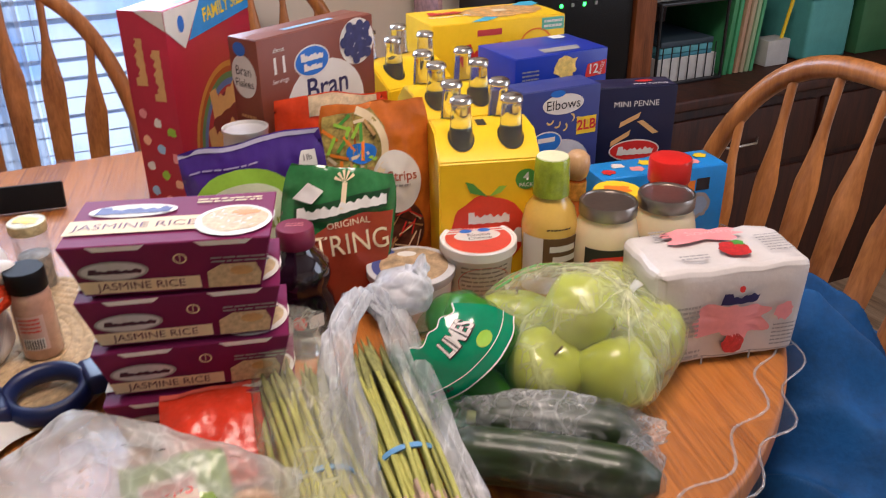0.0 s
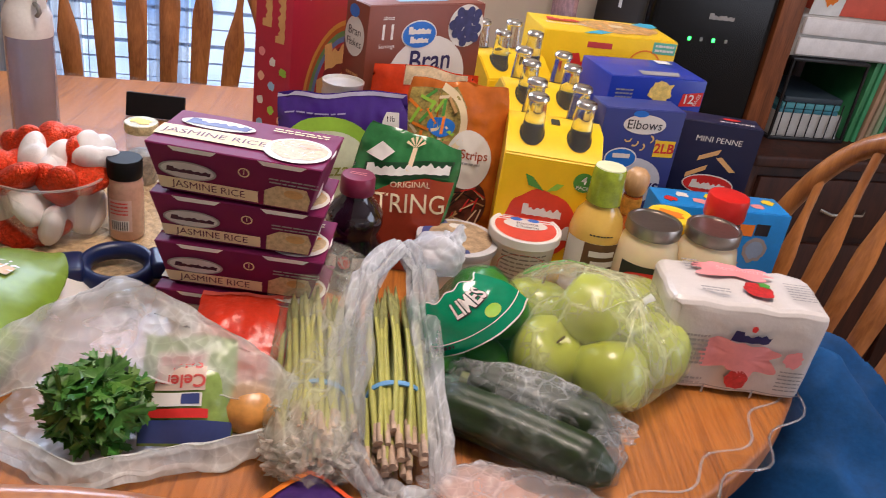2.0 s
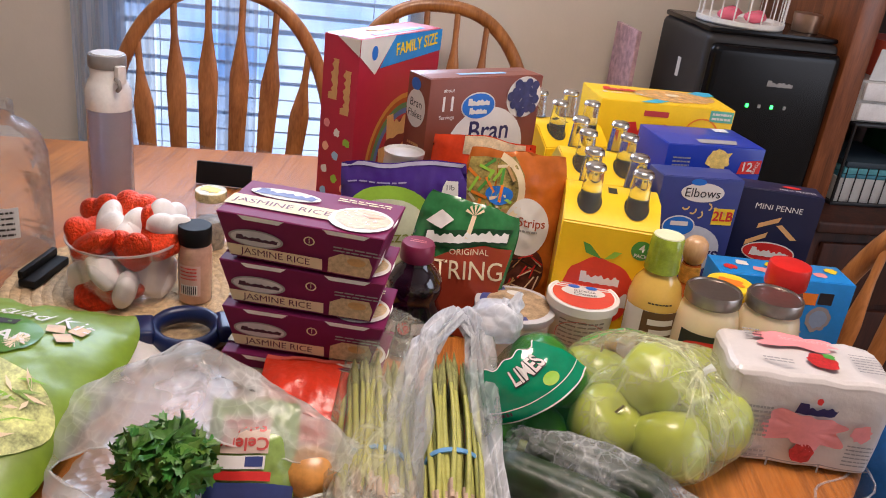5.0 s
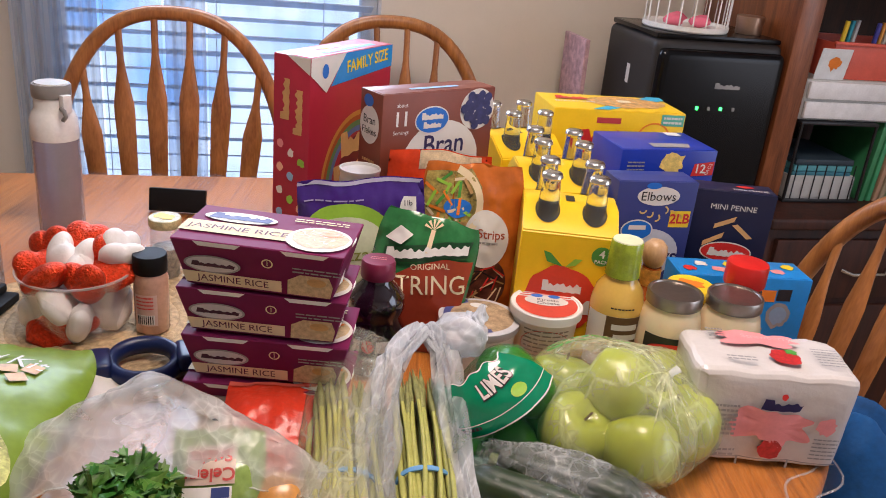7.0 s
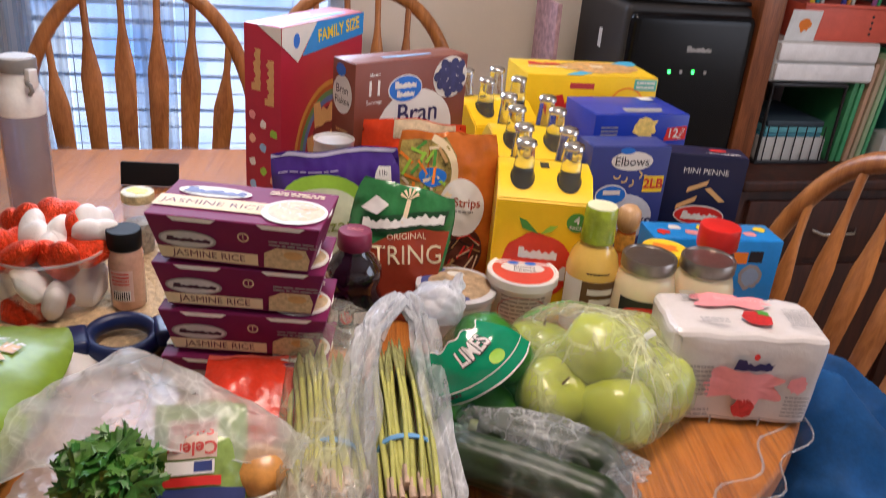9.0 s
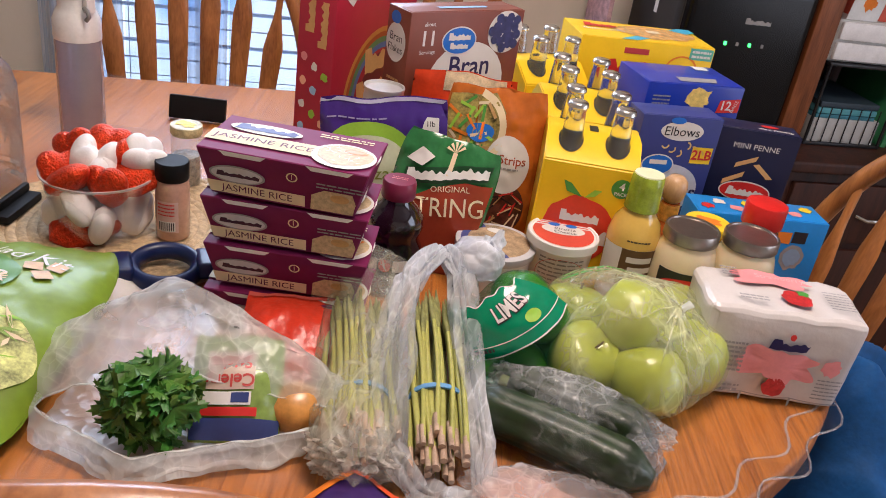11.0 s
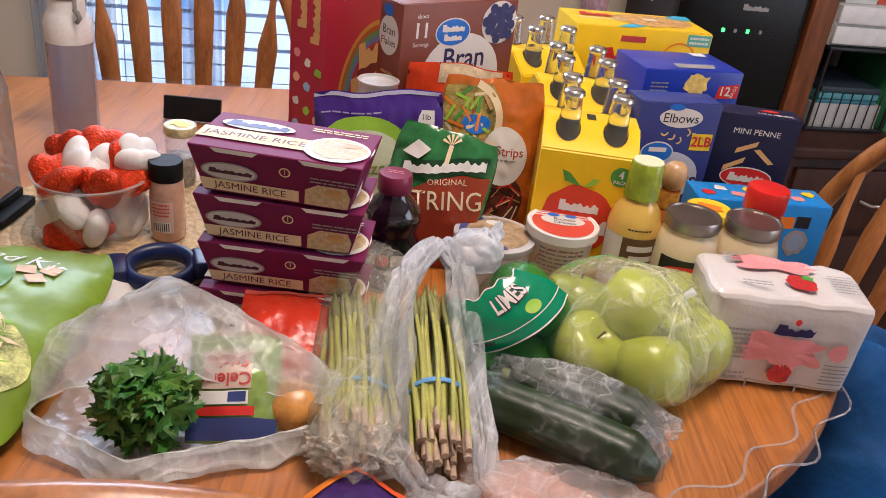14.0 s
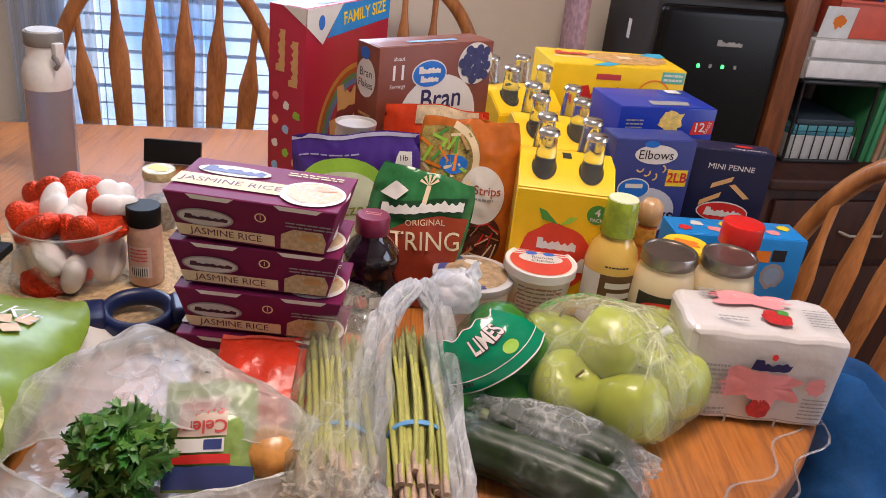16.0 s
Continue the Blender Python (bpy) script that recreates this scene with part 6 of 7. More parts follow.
def bunch(tip, base, r, n, seed, label, ring_at):
    rnd = random.Random(seed)
    A, B = Vector(tip), Vector(base)
    side = (B - A).cross(Vector((0, 0, 1))).normalized()
    th = thing("asparagus_bunch", pose(0, 0, 0), label, "asparagus", "asparagus bunches")
    for i in range(n):
        q = math.sqrt((i + 0.5) / n)
        a = i * 2.39996
        o1 = side * (r * q * math.cos(a)) + Vector((0, 0, 0.72 * r * q * math.sin(a)))
        o0 = o1 * 1.25 + Vector((rnd.uniform(-0.006, 0.006), rnd.uniform(-0.012, 0.012), 0))
        s0, s1 = A + o0 + (A - B) * rnd.uniform(-0.08, 0.03), B + o1 * rnd.uniform(1.0, 1.55) + (B - A) * rnd.uniform(-0.10, 0.06)
        th_ = rnd.uniform(0.0026, 0.0038)
        bend = side * rnd.uniform(-0.006, 0.006)
        pts = [s1.lerp(s0, j / 12) + bend * math.sin(math.pi * j / 12) for j in range(13)]
        sp = part("spear", sweep(pts[:10], lambda t: th_ * (1 - 0.15 * t), None, 8), SPEAR, th)
        tp_ = sweep([pts[9].lerp(pts[12], j / 8) for j in range(9)], lambda t: th_ * (0.9 + 0.5 * math.sin(math.pi * min(1, t * 1.1)) + 0.12 * math.sin(t * 22)) * (1 - 0.72 * t * t), None, 8)
        part("tip", tp_, TIP, sp)
        d = (s1 - s0).normalized()
        part("cut_end", sweep([s1 - d * 0.022, s1 + d * 0.001], th_ * 1.07, None, 8), BUTT, sp)
    C = B.lerp(A, ring_at)
    ring = [C + side * (r * 1.16 * math.cos(2 * math.pi * k / 32)) + Vector((0, 0, 0.80 * r * math.sin(2 * math.pi * k / 32))) for k in range(33)]
    part("rubber_band", sweep(ring, 0.0016, 0.0035, 6, up=(B - A).normalized()), BAND, th, "light blue rubber band")
    return th


bunch((-0.034, 0.806, T + 0.046), (0.030, 0.598, T + 0.028), 0.027, 46, 1, "bunch of green asparagus in a cloudy bag", 0.30)
bunch((0.043, 0.832, T + 0.054), (0.106, 0.606, T + 0.030), 0.0235, 40, 2, "bunch of green asparagus showing out of an open bag", 0.34)


def film_tube(name, pts, rx, ry, material, parent, seed, amp=0.30, up=(0, 0, 1), sides=32):
    bm = bmesh.new()
    P = [Vector(p) for p in pts]
    n, rings = 40, []
    for i in range(n + 1):
        t = i / n
        f_ = t * (len(P) - 1)
        k = min(int(f_), len(P) - 2)
        a_, b_ = P[k], P[k + 1]
        h_ = f_ - k
        h_ = h_ * h_ * (3 - 2 * h_) * 0.5 + h_ * 0.5
        c = a_.lerp(b_, h_)
        d = (P[min(k + 1, len(P) - 1)] - P[k]).normalized()
        x = d.cross(Vector(up))
        x = x.normalized() if x.length > 1e-3 else Vector((1, 0, 0))
        y = x.cross(d)
        row = []
        for s in range(sides):
            an = 2 * math.pi * s / sides
            kk = 1 + amp * (noise.noise(Vector((math.cos(an) * 2, math.sin(an) * 2, t * 5 + seed))) - 0.8 * abs(noise.noise(Vector((math.cos(an) * 5, math.sin(an) * 5, t * 3 + seed)))))
            q = c + x * rx(t) * kk * math.cos(an) + y * ry(t) * kk * math.sin(an)
            q.z = max(q.z, T + 0.001)
            row.append(bm.verts.new(q))
        rings.append(row)
    for a_, b_ in zip(rings, rings[1:]):
        for s in range(sides):
            bm.faces.new((a_[s], a_[(s + 1) % sides], b_[(s + 1) % sides], b_[s]))
    return part(name, finish(bm, 85), material, parent)


ASPF = film("asparagus_film", (0.90, 0.91, 0.78), 0.10, 0.34, 26, 0.10, 0.8, (1.6, 0.7, 1), 0.15)
ab = thing("asparagus_bag", pose(0, 0, 0), "cloudy thin produce bag round asparagus", "produce bag")
film_tube("film", [(-0.030, 0.872, T + 0.070), (-0.034, 0.815, T + 0.058), (-0.006, 0.71, T + 0.042), (0.024, 0.605, T + 0.034), (0.036, 0.572, T + 0.028)], lambda t: 0.024 + 0.022 * math.sin(math.pi * min(1, 0.15 + 0.8 * t)), lambda t: 0.012 + 0.026 * math.sin(math.pi * min(1, 0.15 + 0.8 * t)), ASPF, ab, 3)
part("gathered_end", crumple((0.046, 0.030, 0.026), (0.030, 0.592, T + 0.026), 7, 5, 0.5, 3.5), film("butt_film", (0.90, 0.86, 0.78), 0.16, 0.46, 40, 0.10, 1.0, crease=0.25), ab)
STRAP = film("strap_film", (0.94, 0.96, 0.99), 0.18, 0.52, 22, 0.10, 1.0, (1.8, 0.6, 1), 0.20)
ob2 = thing("open_asparagus_bag", pose(0, 0, 0), "open clear bag standing like handles over asparagus", "produce bag")
film_tube("handle", [(0.040, 0.858, T + 0.112), (0.016, 0.808, T + 0.090), (0.026, 0.722, T + 0.066), (0.040, 0.657, T + 0.048), (0.062, 0.604, T + 0.026), (0.094, 0.580, T + 0.012)], lambda t: 0.009 + 0.009 * math.sin(math.pi * min(1, 0.1 + t * 0.9)), lambda t: 0.010 + 0.010 * math.sin(math.pi * t), STRAP, ob2, 4, 0.8, sides=44)
film_tube("handle", [(0.040, 0.858, T + 0.112), (0.066, 0.852, T + 0.090), (0.090, 0.775, T + 0.068), (0.116, 0.703, T + 0.046), (0.141, 0.638, T + 0.026), (0.152, 0.592, T + 0.012)], lambda t: 0.009 + 0.006 * math.sin(math.pi * min(1, 0.1 + t * 0.9)), lambda t: 0.010 + 0.008 * math.sin(math.pi * t), STRAP, ob2, 5, 0.8, sides=44)
film_tube("bottom_fold", [(0.090, 0.584, T + 0.010), (0.122, 0.572, T + 0.014), (0.154, 0.592, T + 0.010)], lambda t: 0.016, lambda t: 0.010, STRAP, ob2, 6, 0.8, sides=44)
film_tube("knot_fold", [(0.016, 0.832, T + 0.080), (0.034, 0.858, T + 0.106), (0.052, 0.860, T + 0.106), (0.074, 0.842, T + 0.078)], lambda t: 0.012, lambda t: 0.011, STRAP, ob2, 8, 0.8, sides=44)

cr = thing("crumpled_bag", pose(0, 0, 0), "crumpled clear plastic bag standing on the deli tub", "plastic bag")
CRF = film("crumple_film", (0.92, 0.95, 1.0), 0.42, 0.80, 24, 0.10, 1.0, crease=0.20)
part("film", crumple((0.036, 0.026, 0.028), (0.080, 0.878, T + 0.098), 9, 5, 0.26, 1.25), CRF, cr)
film_tube("peak", [(0.088, 0.880, T + 0.108), (0.100, 0.884, T + 0.122), (0.104, 0.886, T + 0.140)], lambda t: 0.018 * (1 - t) + 0.002, lambda t: 0.014 * (1 - t) + 0.002, CRF, cr, 9, 0.6, (0, 1, 0))

# ---- the open bag with coriander, celery and an onion ----
BAGF = film("produce_film", (0.92, 0.95, 0.94), 0.26, 0.58, 24, 0.10, 1.0, crease=0.20)
pb_m = pose(-0.264, 0.575, T, 0, 0, 12.5)
bag = thing("herb_bag", pb_m, "open cloudy produce bag with herbs and celery inside", "produce bag")
UPPER = ((-0.020, 0.074), (0.010, 0.104), (0.045, 0.124), (0.078, 0.112), (0.098, 0.060), (0.092, 0.002))
LOWER = ((-0.084, 0.026), (-0.100, 0.010), (-0.080, 0.001), (0.0, 0.001), (0.092, 0.002))


def along(pts, v):
    f_ = min(v, 0.9999) * (len(pts) - 1)
    k = int(f_)
    p = [Vector(pts[min(max(k + i, 0), len(pts) - 1)]) for i in (-1, 0, 1, 2)]
    h_ = f_ - k
    return 0.5 * ((2 * p[1]) + (p[2] - p[0]) * h_ + (2 * p[0] - 5 * p[1] + 4 * p[2] - p[3]) * h_ ** 2 + (3 * p[1] - p[0] - 3 * p[2] + p[3]) * h_ ** 3)


def bag_at(t, v, upper):
    """A place on the bag: t along it, v from its mouth round to the back."""
    gape = max(0.0, math.sin(math.pi * min(1.0, max(0.0, (t - 0.01) / 0.97)))) ** 0.45
    y, z = along(UPPER if upper else LOWER, v)
    shut = (1 - gape) * (1 - v) ** 3
    y, z = y + (-0.070 - y) * shut, z + (0.045 - z) * shut
    k = min(1.0, 0.50 + 1.5 * t) * max(0.0, 1 - max(0.0, t - 0.30) / 0.70) ** 0.75 + 0.05
    rise = 1.0 if upper else 0.6
    y, z = y * k + 0.012 * t, 0.030 * (1 - k) + z * k if z > 0.02 else z * rise
    n_ = Vector((t * 7, y * 26, z * 26))
    d = (noise.voronoi(n_ * 0.6)[0][0] * 0.014 + 0.008 * abs(noise.noise(n_ * 1.4)) - 0.010) * min(1.0, 0.35 + 2.5 * v)
    if z < 0.006:
        d *= 0.2
    x = 0.300 * t - 0.004 + 0.006 * noise.noise(n_ * 2)
    return (x, y + d * (-1 if y < 0.03 else 1), max(0.001, z - d * 0.9))


def bag_sheet(upper):
    bm = bmesh.new()
    nx, nv = 110, 56
    g = [[bm.verts.new(bag_at(i / nx, j / nv, upper)) for j in range(nv + 1)] for i in range(nx + 1)]
    for i in range(nx):
        for j in range(nv):
            bm.faces.new((g[i][j], g[i + 1][j], g[i + 1][j + 1], g[i][j + 1]))
    return finish(bm, 60)


part("upper_film", bag_sheet(True), BAGF, bag)
part("lower_film", bag_sheet(False), film("cloudy_produce_film", (0.92, 0.94, 0.93), 0.36, 0.66, 24, 0.3, 0.8, crease=0.15, gloss=0.12), bag)
for upper in (True, False):
    part("lip", sweep([bag_at(0.01 + 0.97 * j / 90, 0.0, upper) for j in range(91)], lambda t: 0.0014 + 0.0006 * math.sin(t * 40), 0.0006, 8), BAGF, bag)
part("closed_end", crumple((0.020, 0.046, 0.034), (0.006, 0.006, 0.036), 3, 5, 0.4, 2.4), BAGF, bag)
LEAF = M("coriander_leaf", (0.058, 0.165, 0.020), 0.42, var=0.45, scale=60, island=True)


def leaves(n, centre, rad, seed):
    rnd = random.Random(seed)
    bm = bmesh.new()
    for i in range(n):
        d = Vector((rnd.gauss(0, 1), rnd.gauss(0, 1) - 0.3, rnd.gauss(0, 1) + 0.4)).normalized()
        k = rnd.uniform(0.55, 1.0)
        p = Vector(centre) + Vector((d.x * rad[0], d.y * rad[1], d.z * rad[2])) * k
        q = (d + Vector((rnd.uniform(-0.8, 0.8), rnd.uniform(-0.8, 0.8), rnd.uniform(-0.5, 0.8)))).to_track_quat("Z", "Y").to_matrix() @ Euler((0, 0, rnd.uniform(0, 6.28))).to_matrix()
        s = rnd.uniform(0.013, 0.022)
        pts = []
        for lobe in range(3):
            a = radians(-70 + 70 * lobe + 90)
            for o, r in ((-26, 0.55), (-16, 0.92), (-6, 0.86), (0, 1.08), (6, 0.86), (16, 0.92), (26, 0.55)):
                aa = a + radians(o)
                pts.append((math.cos(aa) * r, math.sin(aa) * r))
        vs = [bm.verts.new(p + q @ Vector((0, -0.25 * s, 0)))]
        vs += [bm.verts.new(p + q @ Vector((x * s, y * s, 0.28 * s * (x * x + y * y) * math.sin(3 * x + i)))) for x, y in pts]
        for j in range(1, len(vs) - 1):
            bm.faces.new((vs[0], vs[j], vs[j + 1]))
    for f_ in bm.faces:
        f_.smooth = True
    return bm


cor = thing("coriander_bunch", pb_m, "bunch of dark green coriander leaves in the bag", "coriander")
part("leaves", leaves(250, (0.098, -0.030, 0.046), (0.046, 0.034, 0.044), 5), LEAF, cor)
for i in range(14):
    a = i * 0.9
    part("stem", sweep([(0.11 + 0.006 * math.cos(a), 0.040, 0.026 + 0.005 * math.sin(a)), (0.105 + 0.02 * math.cos(a), 0.0, 0.040 + 0.015 * math.sin(a)), (0.098 + 0.035 * math.cos(a), -0.04, 0.046 + 0.025 * math.sin(a))], 0.0013, sides=6), GREEN_INK, cor)
# Dark ball inside the bunch: shade between the leaves put into its colour.
part("shade_core", ball(0.036, 0.026, 0.030, 3, 0.4, 8, 4, (0.098, -0.016, 0.042)), M("leaf_gap_shade", (0.010, 0.035, 0.008), 0.7, var=0.4), cor)
cel, at = pouch("celery_bag", pb_m @ pose(0.176, -0.034, 0.012, -44, 0, 6), 0.084, 0.100, 0.018, 14, M("celery_film", (0.22, 0.32, 0.07), 0.25, var=0.4, scale=18, coat=0.4, bump=0.3, bscale=40), "clear green pouch of celery sticks", "celery bag")
lay("letter_card", rect(-0.028, 0.048, 0.016, 0.084, 8, 6), at, M("pale_card_print", (0.55, 0.42, 0.34), 0.4), cel, lift=0.0015)
lay("lettering", words("Celery", -0.006, 0.057, 0.0165, 180, fat=0.02), at, M("celery_red", (0.50, 0.06, 0.05), 0.4), cel, lift=0.0022)
lay("lettering", words("Sticks", -0.006, 0.074, 0.0165, 180, fat=0.02), at, MATS["celery_red"], cel, lift=0.0022)
lay("print_edge", rect(-0.030, 0.034, 0.014, 0.046, 6, 2), at, WHITE, cel, lift=0.002)
lay("print_block", rect(-0.004, 0.036, 0.012, 0.045, 4, 2), at, M("foot_blue", (0.04, 0.06, 0.20), 0.35), cel, lift=0.0026)
lay("blue_foot", rect(-0.041, 0.002, 0.041, 0.022, 12, 3), at, MATS["foot_blue"], cel, lift=0.0015)
lay("red_stripe", rect(-0.040, 0.024, 0.020, 0.032, 8, 2), at, RED, cel, lift=0.002)
tagged(part("onion", ball(0.030, 0.027, 0.024, 3, 0.1, 6, 2), M("onion_skin", (0.58, 0.27, 0.06), 0.35, var=0.3, scale=30, coat=0.3), None, "", pb_m @ pose(0.226, 0.006, 0.030)), "orange-brown onion lying in the produce bag", "onion")

# ---- salad kit ----
SALAD = M("salad_green_film", (0.18, 0.28, 0.014), 0.45, var=0.18, scale=14, coat=0.12, bump=0.2, bscale=25)
sal, at = pouch("salad_kit_bag", pose(-0.372, 0.436, T + 0.016, -90, 0, 10) @ pose(0, 0, 0, 4, 0, 0), 0.25, 0.352, 0.052, 21, SALAD, "bright green caesar salad kit bag lying flat", "salad bag", 0.0, 0.22)
lay("window", disc(-0.005, 0.115, 0.120, 0.072, 8, 40), at, M("lettuce_window", (0.52, 0.54, 0.20), 0.3, var=0.75, scale=45, coat=0.4), sal, lift=0.0025)
rnd = random.Random(8)
for i in range(90):
    x, y, a = rnd.uniform(-0.105, 0.095), 0.115 + rnd.uniform(-0.055, 0.055), rnd.uniform(0, math.pi)
    c, s, l = math.cos(a), math.sin(a), rnd.uniform(0.006, 0.018)
    lay("lettuce_shred", poly((x - c * l, y - s * l), (x + s * 0.002, y - c * 0.002), (x + c * l, y + s * l), (x - s * 0.0025, y + c * 0.0025)), at, (CREAM, LIMEG, M("pale_lettuce", (0.60, 0.60, 0.34), 0.4), M("mid_lettuce", (0.24, 0.36, 0.06), 0.4))[i % 4], sal, lift=0.003 + 0.00003 * i)
lay("lettering", words("Salad Kit", 0.024, 0.284, 0.033, -6, shear=0.2), at, WHITE, sal, lift=0.003)
lay("dark_disc", disc(-0.020, 0.228, 0.070, 0.050, 6, 36), at, M("mid_green_ink", (0.08, 0.22, 0.02), 0.3), sal, lift=0.0022)
lay("brand_bar", rect(-0.062, 0.250, 0.012, 0.264, 10, 1), at, DARK, sal, lift=0.0028)
lay("lettering", words("CAESAR", -0.012, 0.226, 0.030, -3, fat=0.02), at, WHITE, sal, lift=0.003)
lay("small_print", bars(-0.048, 0.204, 0.06, 3, 0.006, 0.002, 17), at, CREAM, sal, lift=0.003)
lay("calorie_tag", rect(-0.01, 0.060, 0.045, 0.080, 8, 1), at, LIMEG, sal, lift=0.006)
for x, y, a in ((0.050, 0.262, 20), (0.072, 0.270, -10), (0.066, 0.246, 40)):
    c, s = math.cos(radians(a)) * 0.009, math.sin(radians(a)) * 0.009
    lay("crouton", poly((x - c + s, y - s - c), (x + c + s, y + s - c), (x + c - s, y + s + c), (x - c - s, y - s + c)), at, TAN, sal, lift=0.0032)
for i in range(16):
    a = i * 0.4
    lay("cheese_shred", poly((0.030 + 0.012 * math.cos(a), 0.216 + 0.016 * math.sin(a)), (0.032 - 0.012 * math.cos(a), 0.218 - 0.016 * math.sin(a)), (0.034 - 0.010 * math.cos(a), 0.216 - 0.014 * math.sin(a))), at, CREAM, sal, lift=0.0032 + 0.00005 * i)
wr = thing("open_leaflet", pose(-0.318, 0.738, T + 0.002, 0, 0, 62), "white leaflet folded out beside the salad bag", "leaflet")
part("sheet", heap(12, 8, lambda s, t: (0.058 * s, 0.026 * t, 0.024 * t + 0.006 * math.sin(3 * s + 2 * t))), WHITE, wr)

# ---- left side: hearts, seasoning, slicer ----
mat_ = thing("woven_placemat", pose(-0.405, 0.935, T), "round woven straw placemat under the bowl", "placemat")
for k in range(14):
    r = 0.012 + 0.0128 * k
    part("coil", sweep([((r + 0.0008 * math.sin(40 * a)) * math.cos(a), r * math.sin(a), 0.003 + 0.0006 * math.sin(60 * a + k)) for a in [2 * math.pi * j / 90 for j in range(91)]], 0.0066, 0.0026, 6), M("straw", (0.50, 0.36, 0.20), 0.75, var=0.35, scale=120, bump=0.6, bscale=400), mat_)
TM = T + 0.0062
bowl = thing("plastic_bowl", pose(-0.422, 0.908, TM), "clear plastic bowl heaped with decorative hearts", "bowl")
part("shell", lathe([(0.052, 0.0), (0.055, 0.001), (0.0700, 0.082), (0.0712, 0.083), (0.0690, 0.083), (0.0535, 0.0025), (0.001, 0.0025)], 56, False), film("bowl_plastic", (0.90, 0.92, 0.94), 0.05, 0.12, 6, 0.04, 0.05, crease=0.0), bowl)
part("rim", lathe([(0.0700, 0.0815), (0.0722, 0.0822), (0.0722, 0.0845), (0.0700, 0.0848)], 56, False), film("rim_plastic", (0.92, 0.94, 0.96), 0.35, 0.5, 6, 0.05, 0.05, crease=0.0), bowl)
GLIT, PEARL = glitter("red_glitter", (0.66, 0.055, 0.012)), M("white_heart", (0.78, 0.75, 0.73), 0.4, var=0.05, bump=0.1, bscale=200)
rnd = random.Random(12)


def heart(s):
    bm = bmesh.new()
    bmesh.ops.create_icosphere(bm, subdivisions=4, radius=1.0)
    for v in bm.verts:
        x, y, z = v.co
        v.co = Vector((x * s * (1.05 - 0.12 * (z < 0) * -z), y * s * 0.52, s * (0.85 * z + 0.55 * math.sqrt(abs(x) + 0.01) * (0.9 if z > -0.4 else 0.4) - 0.30)))
    return finish(bm, 80)


spots = [(-0.03, -0.03, 0.030, 1), (0.025, -0.035, 0.030, 1), (0.040, 0.005, 0.034, 1), (-0.01, 0.02, 0.03, 1), (0.0, -0.042, 0.052, 1), (-0.042, 0.015, 0.05, 1), (0.012, -0.03, 0.018, 0), (-0.012, -0.036, 0.016, 0),
         (-0.045, -0.012, 0.080, 0), (-0.012, -0.038, 0.084, 0), (0.030, -0.030, 0.082, 0), (0.045, 0.006, 0.082, 0), (-0.022, 0.004, 0.092, 1), (0.008, 0.0, 0.090, 1), (-0.050, 0.028, 0.094, 0), (-0.005, 0.036, 0.108, 0), (0.024, 0.030, 0.100, 0), (0.042, 0.036, 0.104, 1), (0.052, 0.020, 0.098, 1), (0.016, -0.012, 0.082, 1)]
for i, (x, y, z, white) in enumerate(spots):
    s = 0.0285 + 0.005 * rnd.random()
    tagged(part("heart", heart(s), PEARL if white else GLIT, None, "", pose(-0.422 + x, 0.908 + y, TM + z, rnd.uniform(-70, 70), rnd.uniform(-40, 40), rnd.uniform(0, 360))), "smooth white decorative heart in the bowl" if white else "red glitter decorative heart in the bowl", "heart", "hearts in the bowl")

sea = thing("seasoning_bottle", pose(-0.333, 0.932, TM, 0, 0, 5), "clear spice bottle of pink salt, black cap", "spice bottle")
part("bottle", lathe([(0.020, 0), (0.0222, 0.003), (0.0222, 0.062), (0.0215, 0.068), (0.0222, 0.074), (0.020, 0.082), (0.0185, 0.086)], 36), M("pink_salt", (0.55, 0.33, 0.24), 0.18, coat=0.7, var=0.12, scale=160), sea)
part("cap", lathe([(0.0205, 0.083), (0.0215, 0.0845), (0.0215, 0.106), (0.0205, 0.108), (0.003, 0.1085)], 40), MATT_BLACK, sea)
s = round_of(0.0224)
lay("label_patch", rect(-0.014, 0.014, 0.016, 0.058, 10, 1), s, M("pale_label", (0.62, 0.42, 0.36), 0.4), sea)
lay("barcode", rect(-0.010, 0.016, 0.012, 0.030, 6, 1), s, WHITE, sea, lift=0.001)
for i in range(8):
    lay("barcode_bar", rect(-0.009 + 0.0026 * i, 0.017, -0.0078 + 0.0026 * i, 0.029), s, DARK, sea, lift=0.0014)
lay("small_print", bars(-0.011, 0.053, 0.022, 4, 0.005, 0.002, 41), s, RED, sea, lift=0.001)

jar = thing("candy_jar", pose(-0.398, 1.095, T), "small glass jar with a colourful printed lid", "jar")
part("glass", lathe([(0.020, 0), (0.022, 0.003), (0.022, 0.078), (0.020, 0.084)], 32), CLEAR, jar)
part("filling", lathe([(0.018, 0.003), (0.0195, 0.005), (0.0195, 0.05), (0.002, 0.055)], 28), M("mixed_filling", (0.30, 0.26, 0.20), 0.5, var=0.7, scale=110), jar)
part("lid", lathe([(0.0225, 0.083), (0.0235, 0.0845), (0.0235, 0.096), (0.0225, 0.097), (0.002, 0.0972)], 36), M("printed_lid", (0.50, 0.45, 0.25), 0.35, var=0.6, scale=60), jar)
lay("lid_flower", disc(0, 0, 0.014, 0.011, 3, 24, 0.6, 2), top_of(0.0974), YELLOW_INK, jar)
slab_ = tagged(part("phone_stand", block(0, 0, 0, 0.100, 0.014, 0.042, 0.003), MATT_BLACK, None, "", pose(-0.556, 1.330, T + 0.003, -14, 0, 14)), "small black plastic stand lying on the table", "stand")

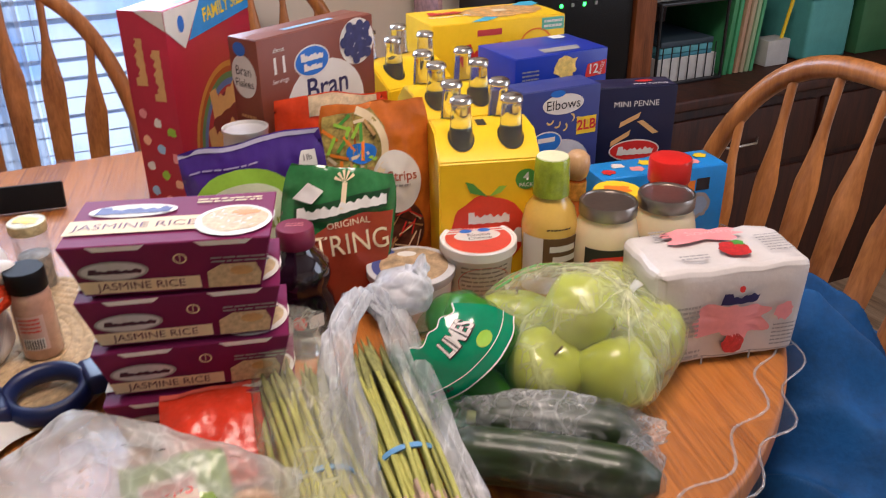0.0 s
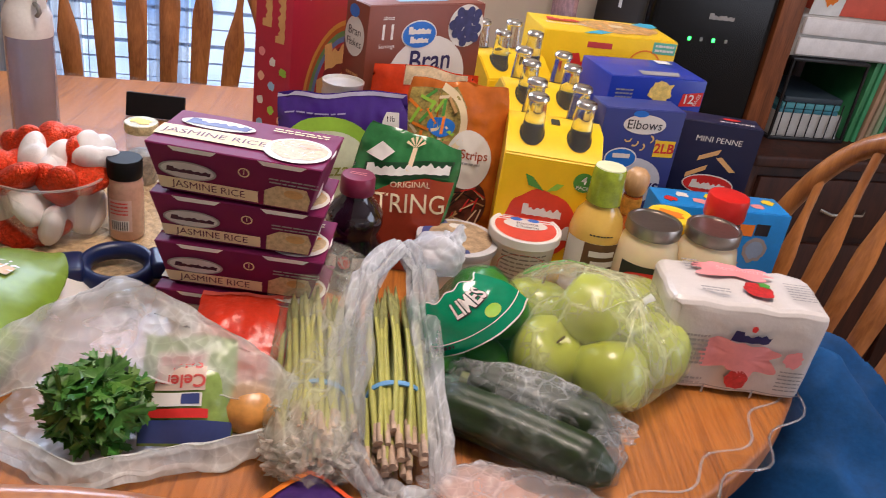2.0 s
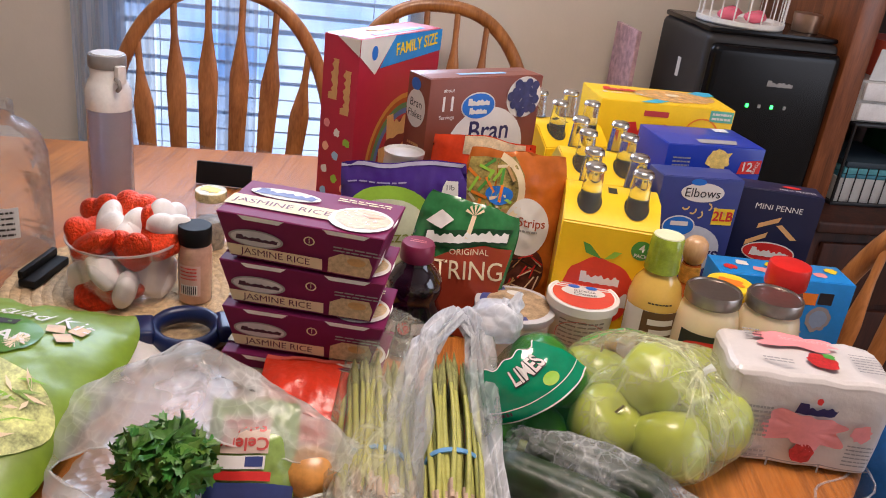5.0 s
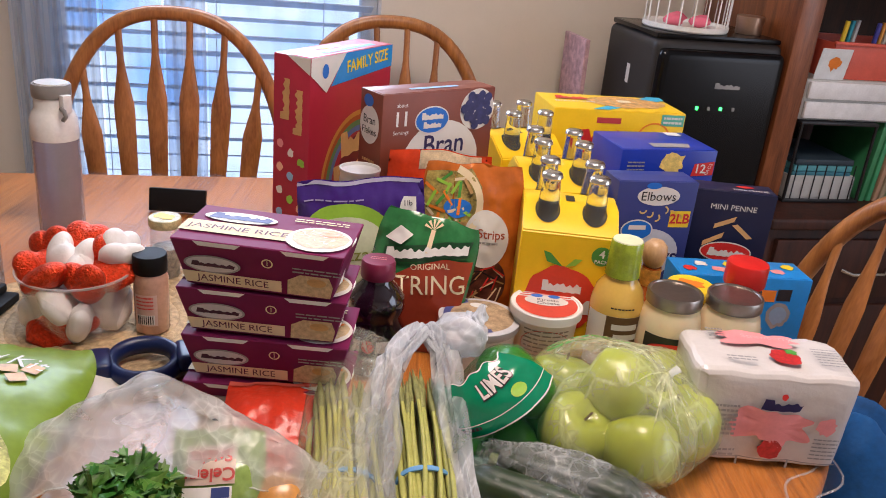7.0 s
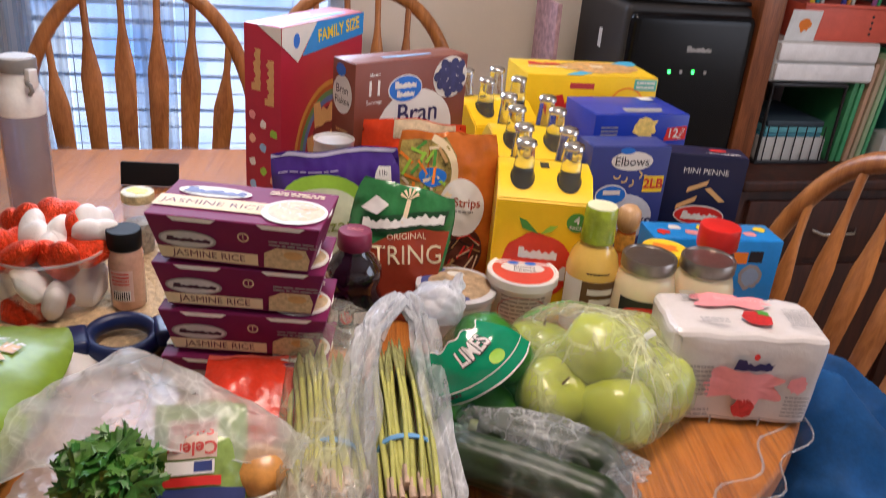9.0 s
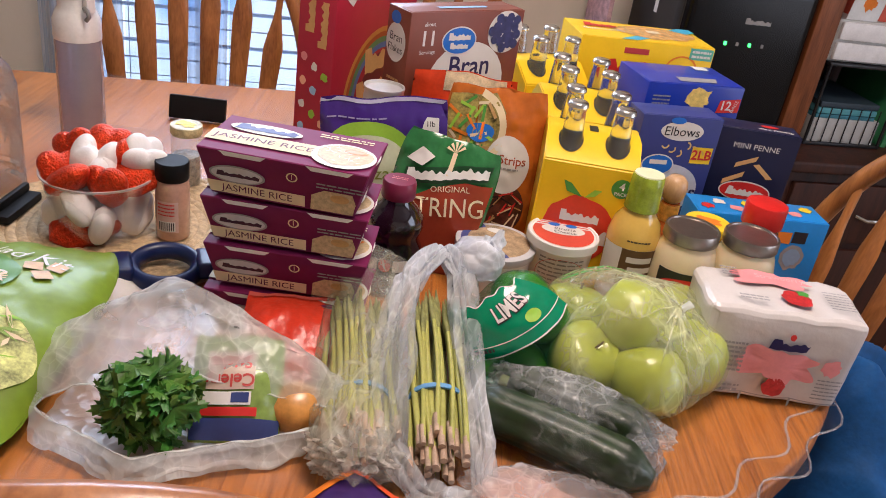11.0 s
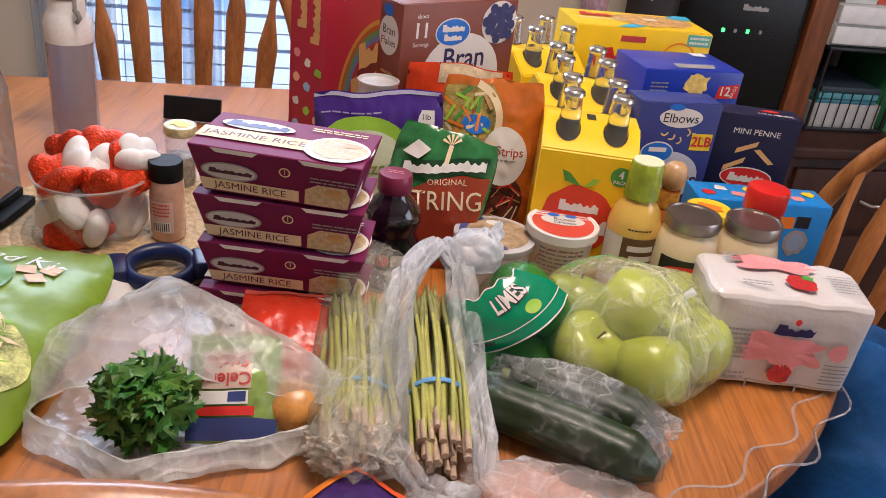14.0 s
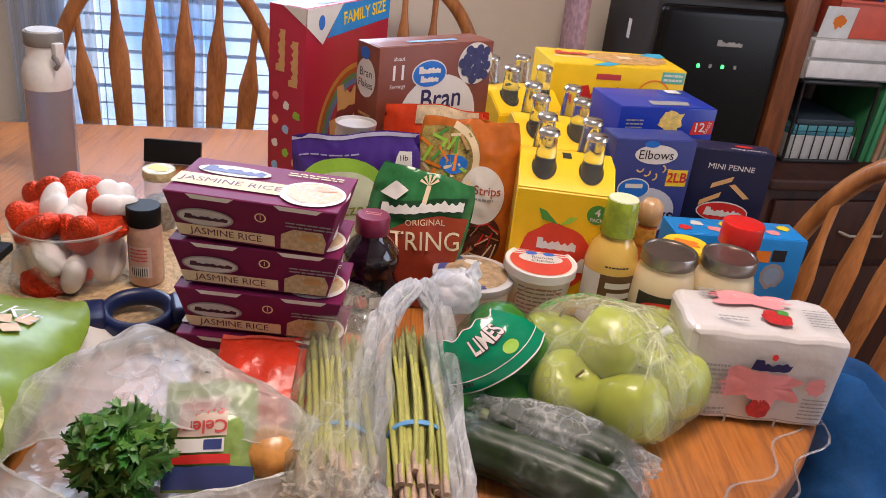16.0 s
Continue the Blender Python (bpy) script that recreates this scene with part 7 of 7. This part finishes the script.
cut = thing("apple_slicer", pose(-0.290, 0.832, TM, 0, 0, 32), "navy blue plastic apple slicer lying flat", "slicer")
NAVYP = M("navy_plastic", (0.008, 0.018, 0.085), 0.35)
part("ring", sweep([(0.038 * math.cos(a), 0.032 * math.sin(a), 0.012 + 0.006 * math.sin(a)) for a in [2 * math.pi * j / 48 for j in range(49)]], 0.0085, 0.0115, 10), NAVYP, cut)
for x in (-1, 1):
    part("handle", block(x * 0.050 - 0.014, -0.024, 0.004, x * 0.050 + 0.014, 0.024, 0.026, 0.007, 3), NAVYP, cut)
jug = thing("plastic_jug", pose(-0.640, 0.945, T), "tall clear ribbed plastic container at the table edge", "container")
JUG = film("jug_plastic", (0.92, 0.94, 0.96), 0.05, 0.16, 14, 0.06, 0.5, crease=0.10, gloss=0.8)
part("shell", lathe([(0.060, 0.002), (0.066, 0.006), (0.0665, 0.014), (0.064, 0.018), (0.0665, 0.023), (0.064, 0.028), (0.066, 0.034), (0.066, 0.10), (0.064, 0.104), (0.066, 0.108), (0.066, 0.150), (0.060, 0.172), (0.046, 0.190), (0.030, 0.200), (0.024, 0.206)], 44, False), JUG, jug)
part("rim", lathe([(0.024, 0.205), (0.027, 0.206), (0.027, 0.222), (0.024, 0.223)], 32, False), JUG, jug, "clear screw neck")
lay("label", rect(-0.02, 0.05, 0.034, 0.094, 12, 1), round_of(0.0666, -60), M("jug_label", (0.62, 0.62, 0.64), 0.5), jug, "pale grey paper label")
lay("small_print", bars(-0.012, 0.086, 0.04, 5, 0.008, 0.003, 27), round_of(0.0666, -60), DARK, jug, lift=0.0012)
tagged(part("black_tray", join(block(0, -0.012, 0, 0.085, 0.012, 0.012, 0.003), block(0, 0.004, 0.012, 0.085, 0.012, 0.024, 0.003)), MATT_BLACK, None, "", pose(-0.536, 0.858, TM, 0, 0, 97)), "narrow black plastic holder lying beside the bowl", "holder")

# ---- small packets in front ----
redp, at = pouch("red_noodle_packet", pose(-0.082, 0.685, T + 0.010, -66, 0, 14), 0.100, 0.110, 0.016, 31, M("red_packet_film", (0.62, 0.040, 0.014), 0.30, var=0.2, coat=0.2, bump=0.9, bscale=55), "glossy red food packet leaning on the rice", "packet")
lay("top_seal", rect(-0.049, 0.103, 0.049, 0.109, 14, 1), at, M("seal_pink", (0.62, 0.10, 0.07), 0.4), redp, lift=0.0015)
strw = thing("noodle_bundle", pose(-0.028, 0.690, T + 0.004, -62, 0, 14), "pale dry noodles showing beside the red packet", "noodles")
for i in range(16):
    part("noodle", sweep([(0.0018 * i - 0.006, -0.002 * (i % 3), 0), (0.0018 * i - 0.006, -0.002 * (i % 3) - 0.002, 0.105)], 0.0011, sides=6), M("noodle_tan", (0.62, 0.46, 0.24), 0.5), strw)
pur, at = pouch("purple_packet", pose(0.021, 0.502, T + 0.006, -88, 0, -28), 0.075, 0.085, 0.014, 41, M("purple_packet_film", (0.05, 0.02, 0.13), 0.3, var=0.1), "purple packet with an orange border", "packet")
lay("orange_edge", rect(-0.037, 0.078, 0.037, 0.0845, 10, 1), at, M("coral_edge", (0.75, 0.10, 0.03), 0.35), pur, lift=0.002)
lay("orange_side", rect(-0.037, 0.0, -0.026, 0.078, 2, 10), at, ORANGE_INK, pur, lift=0.002)
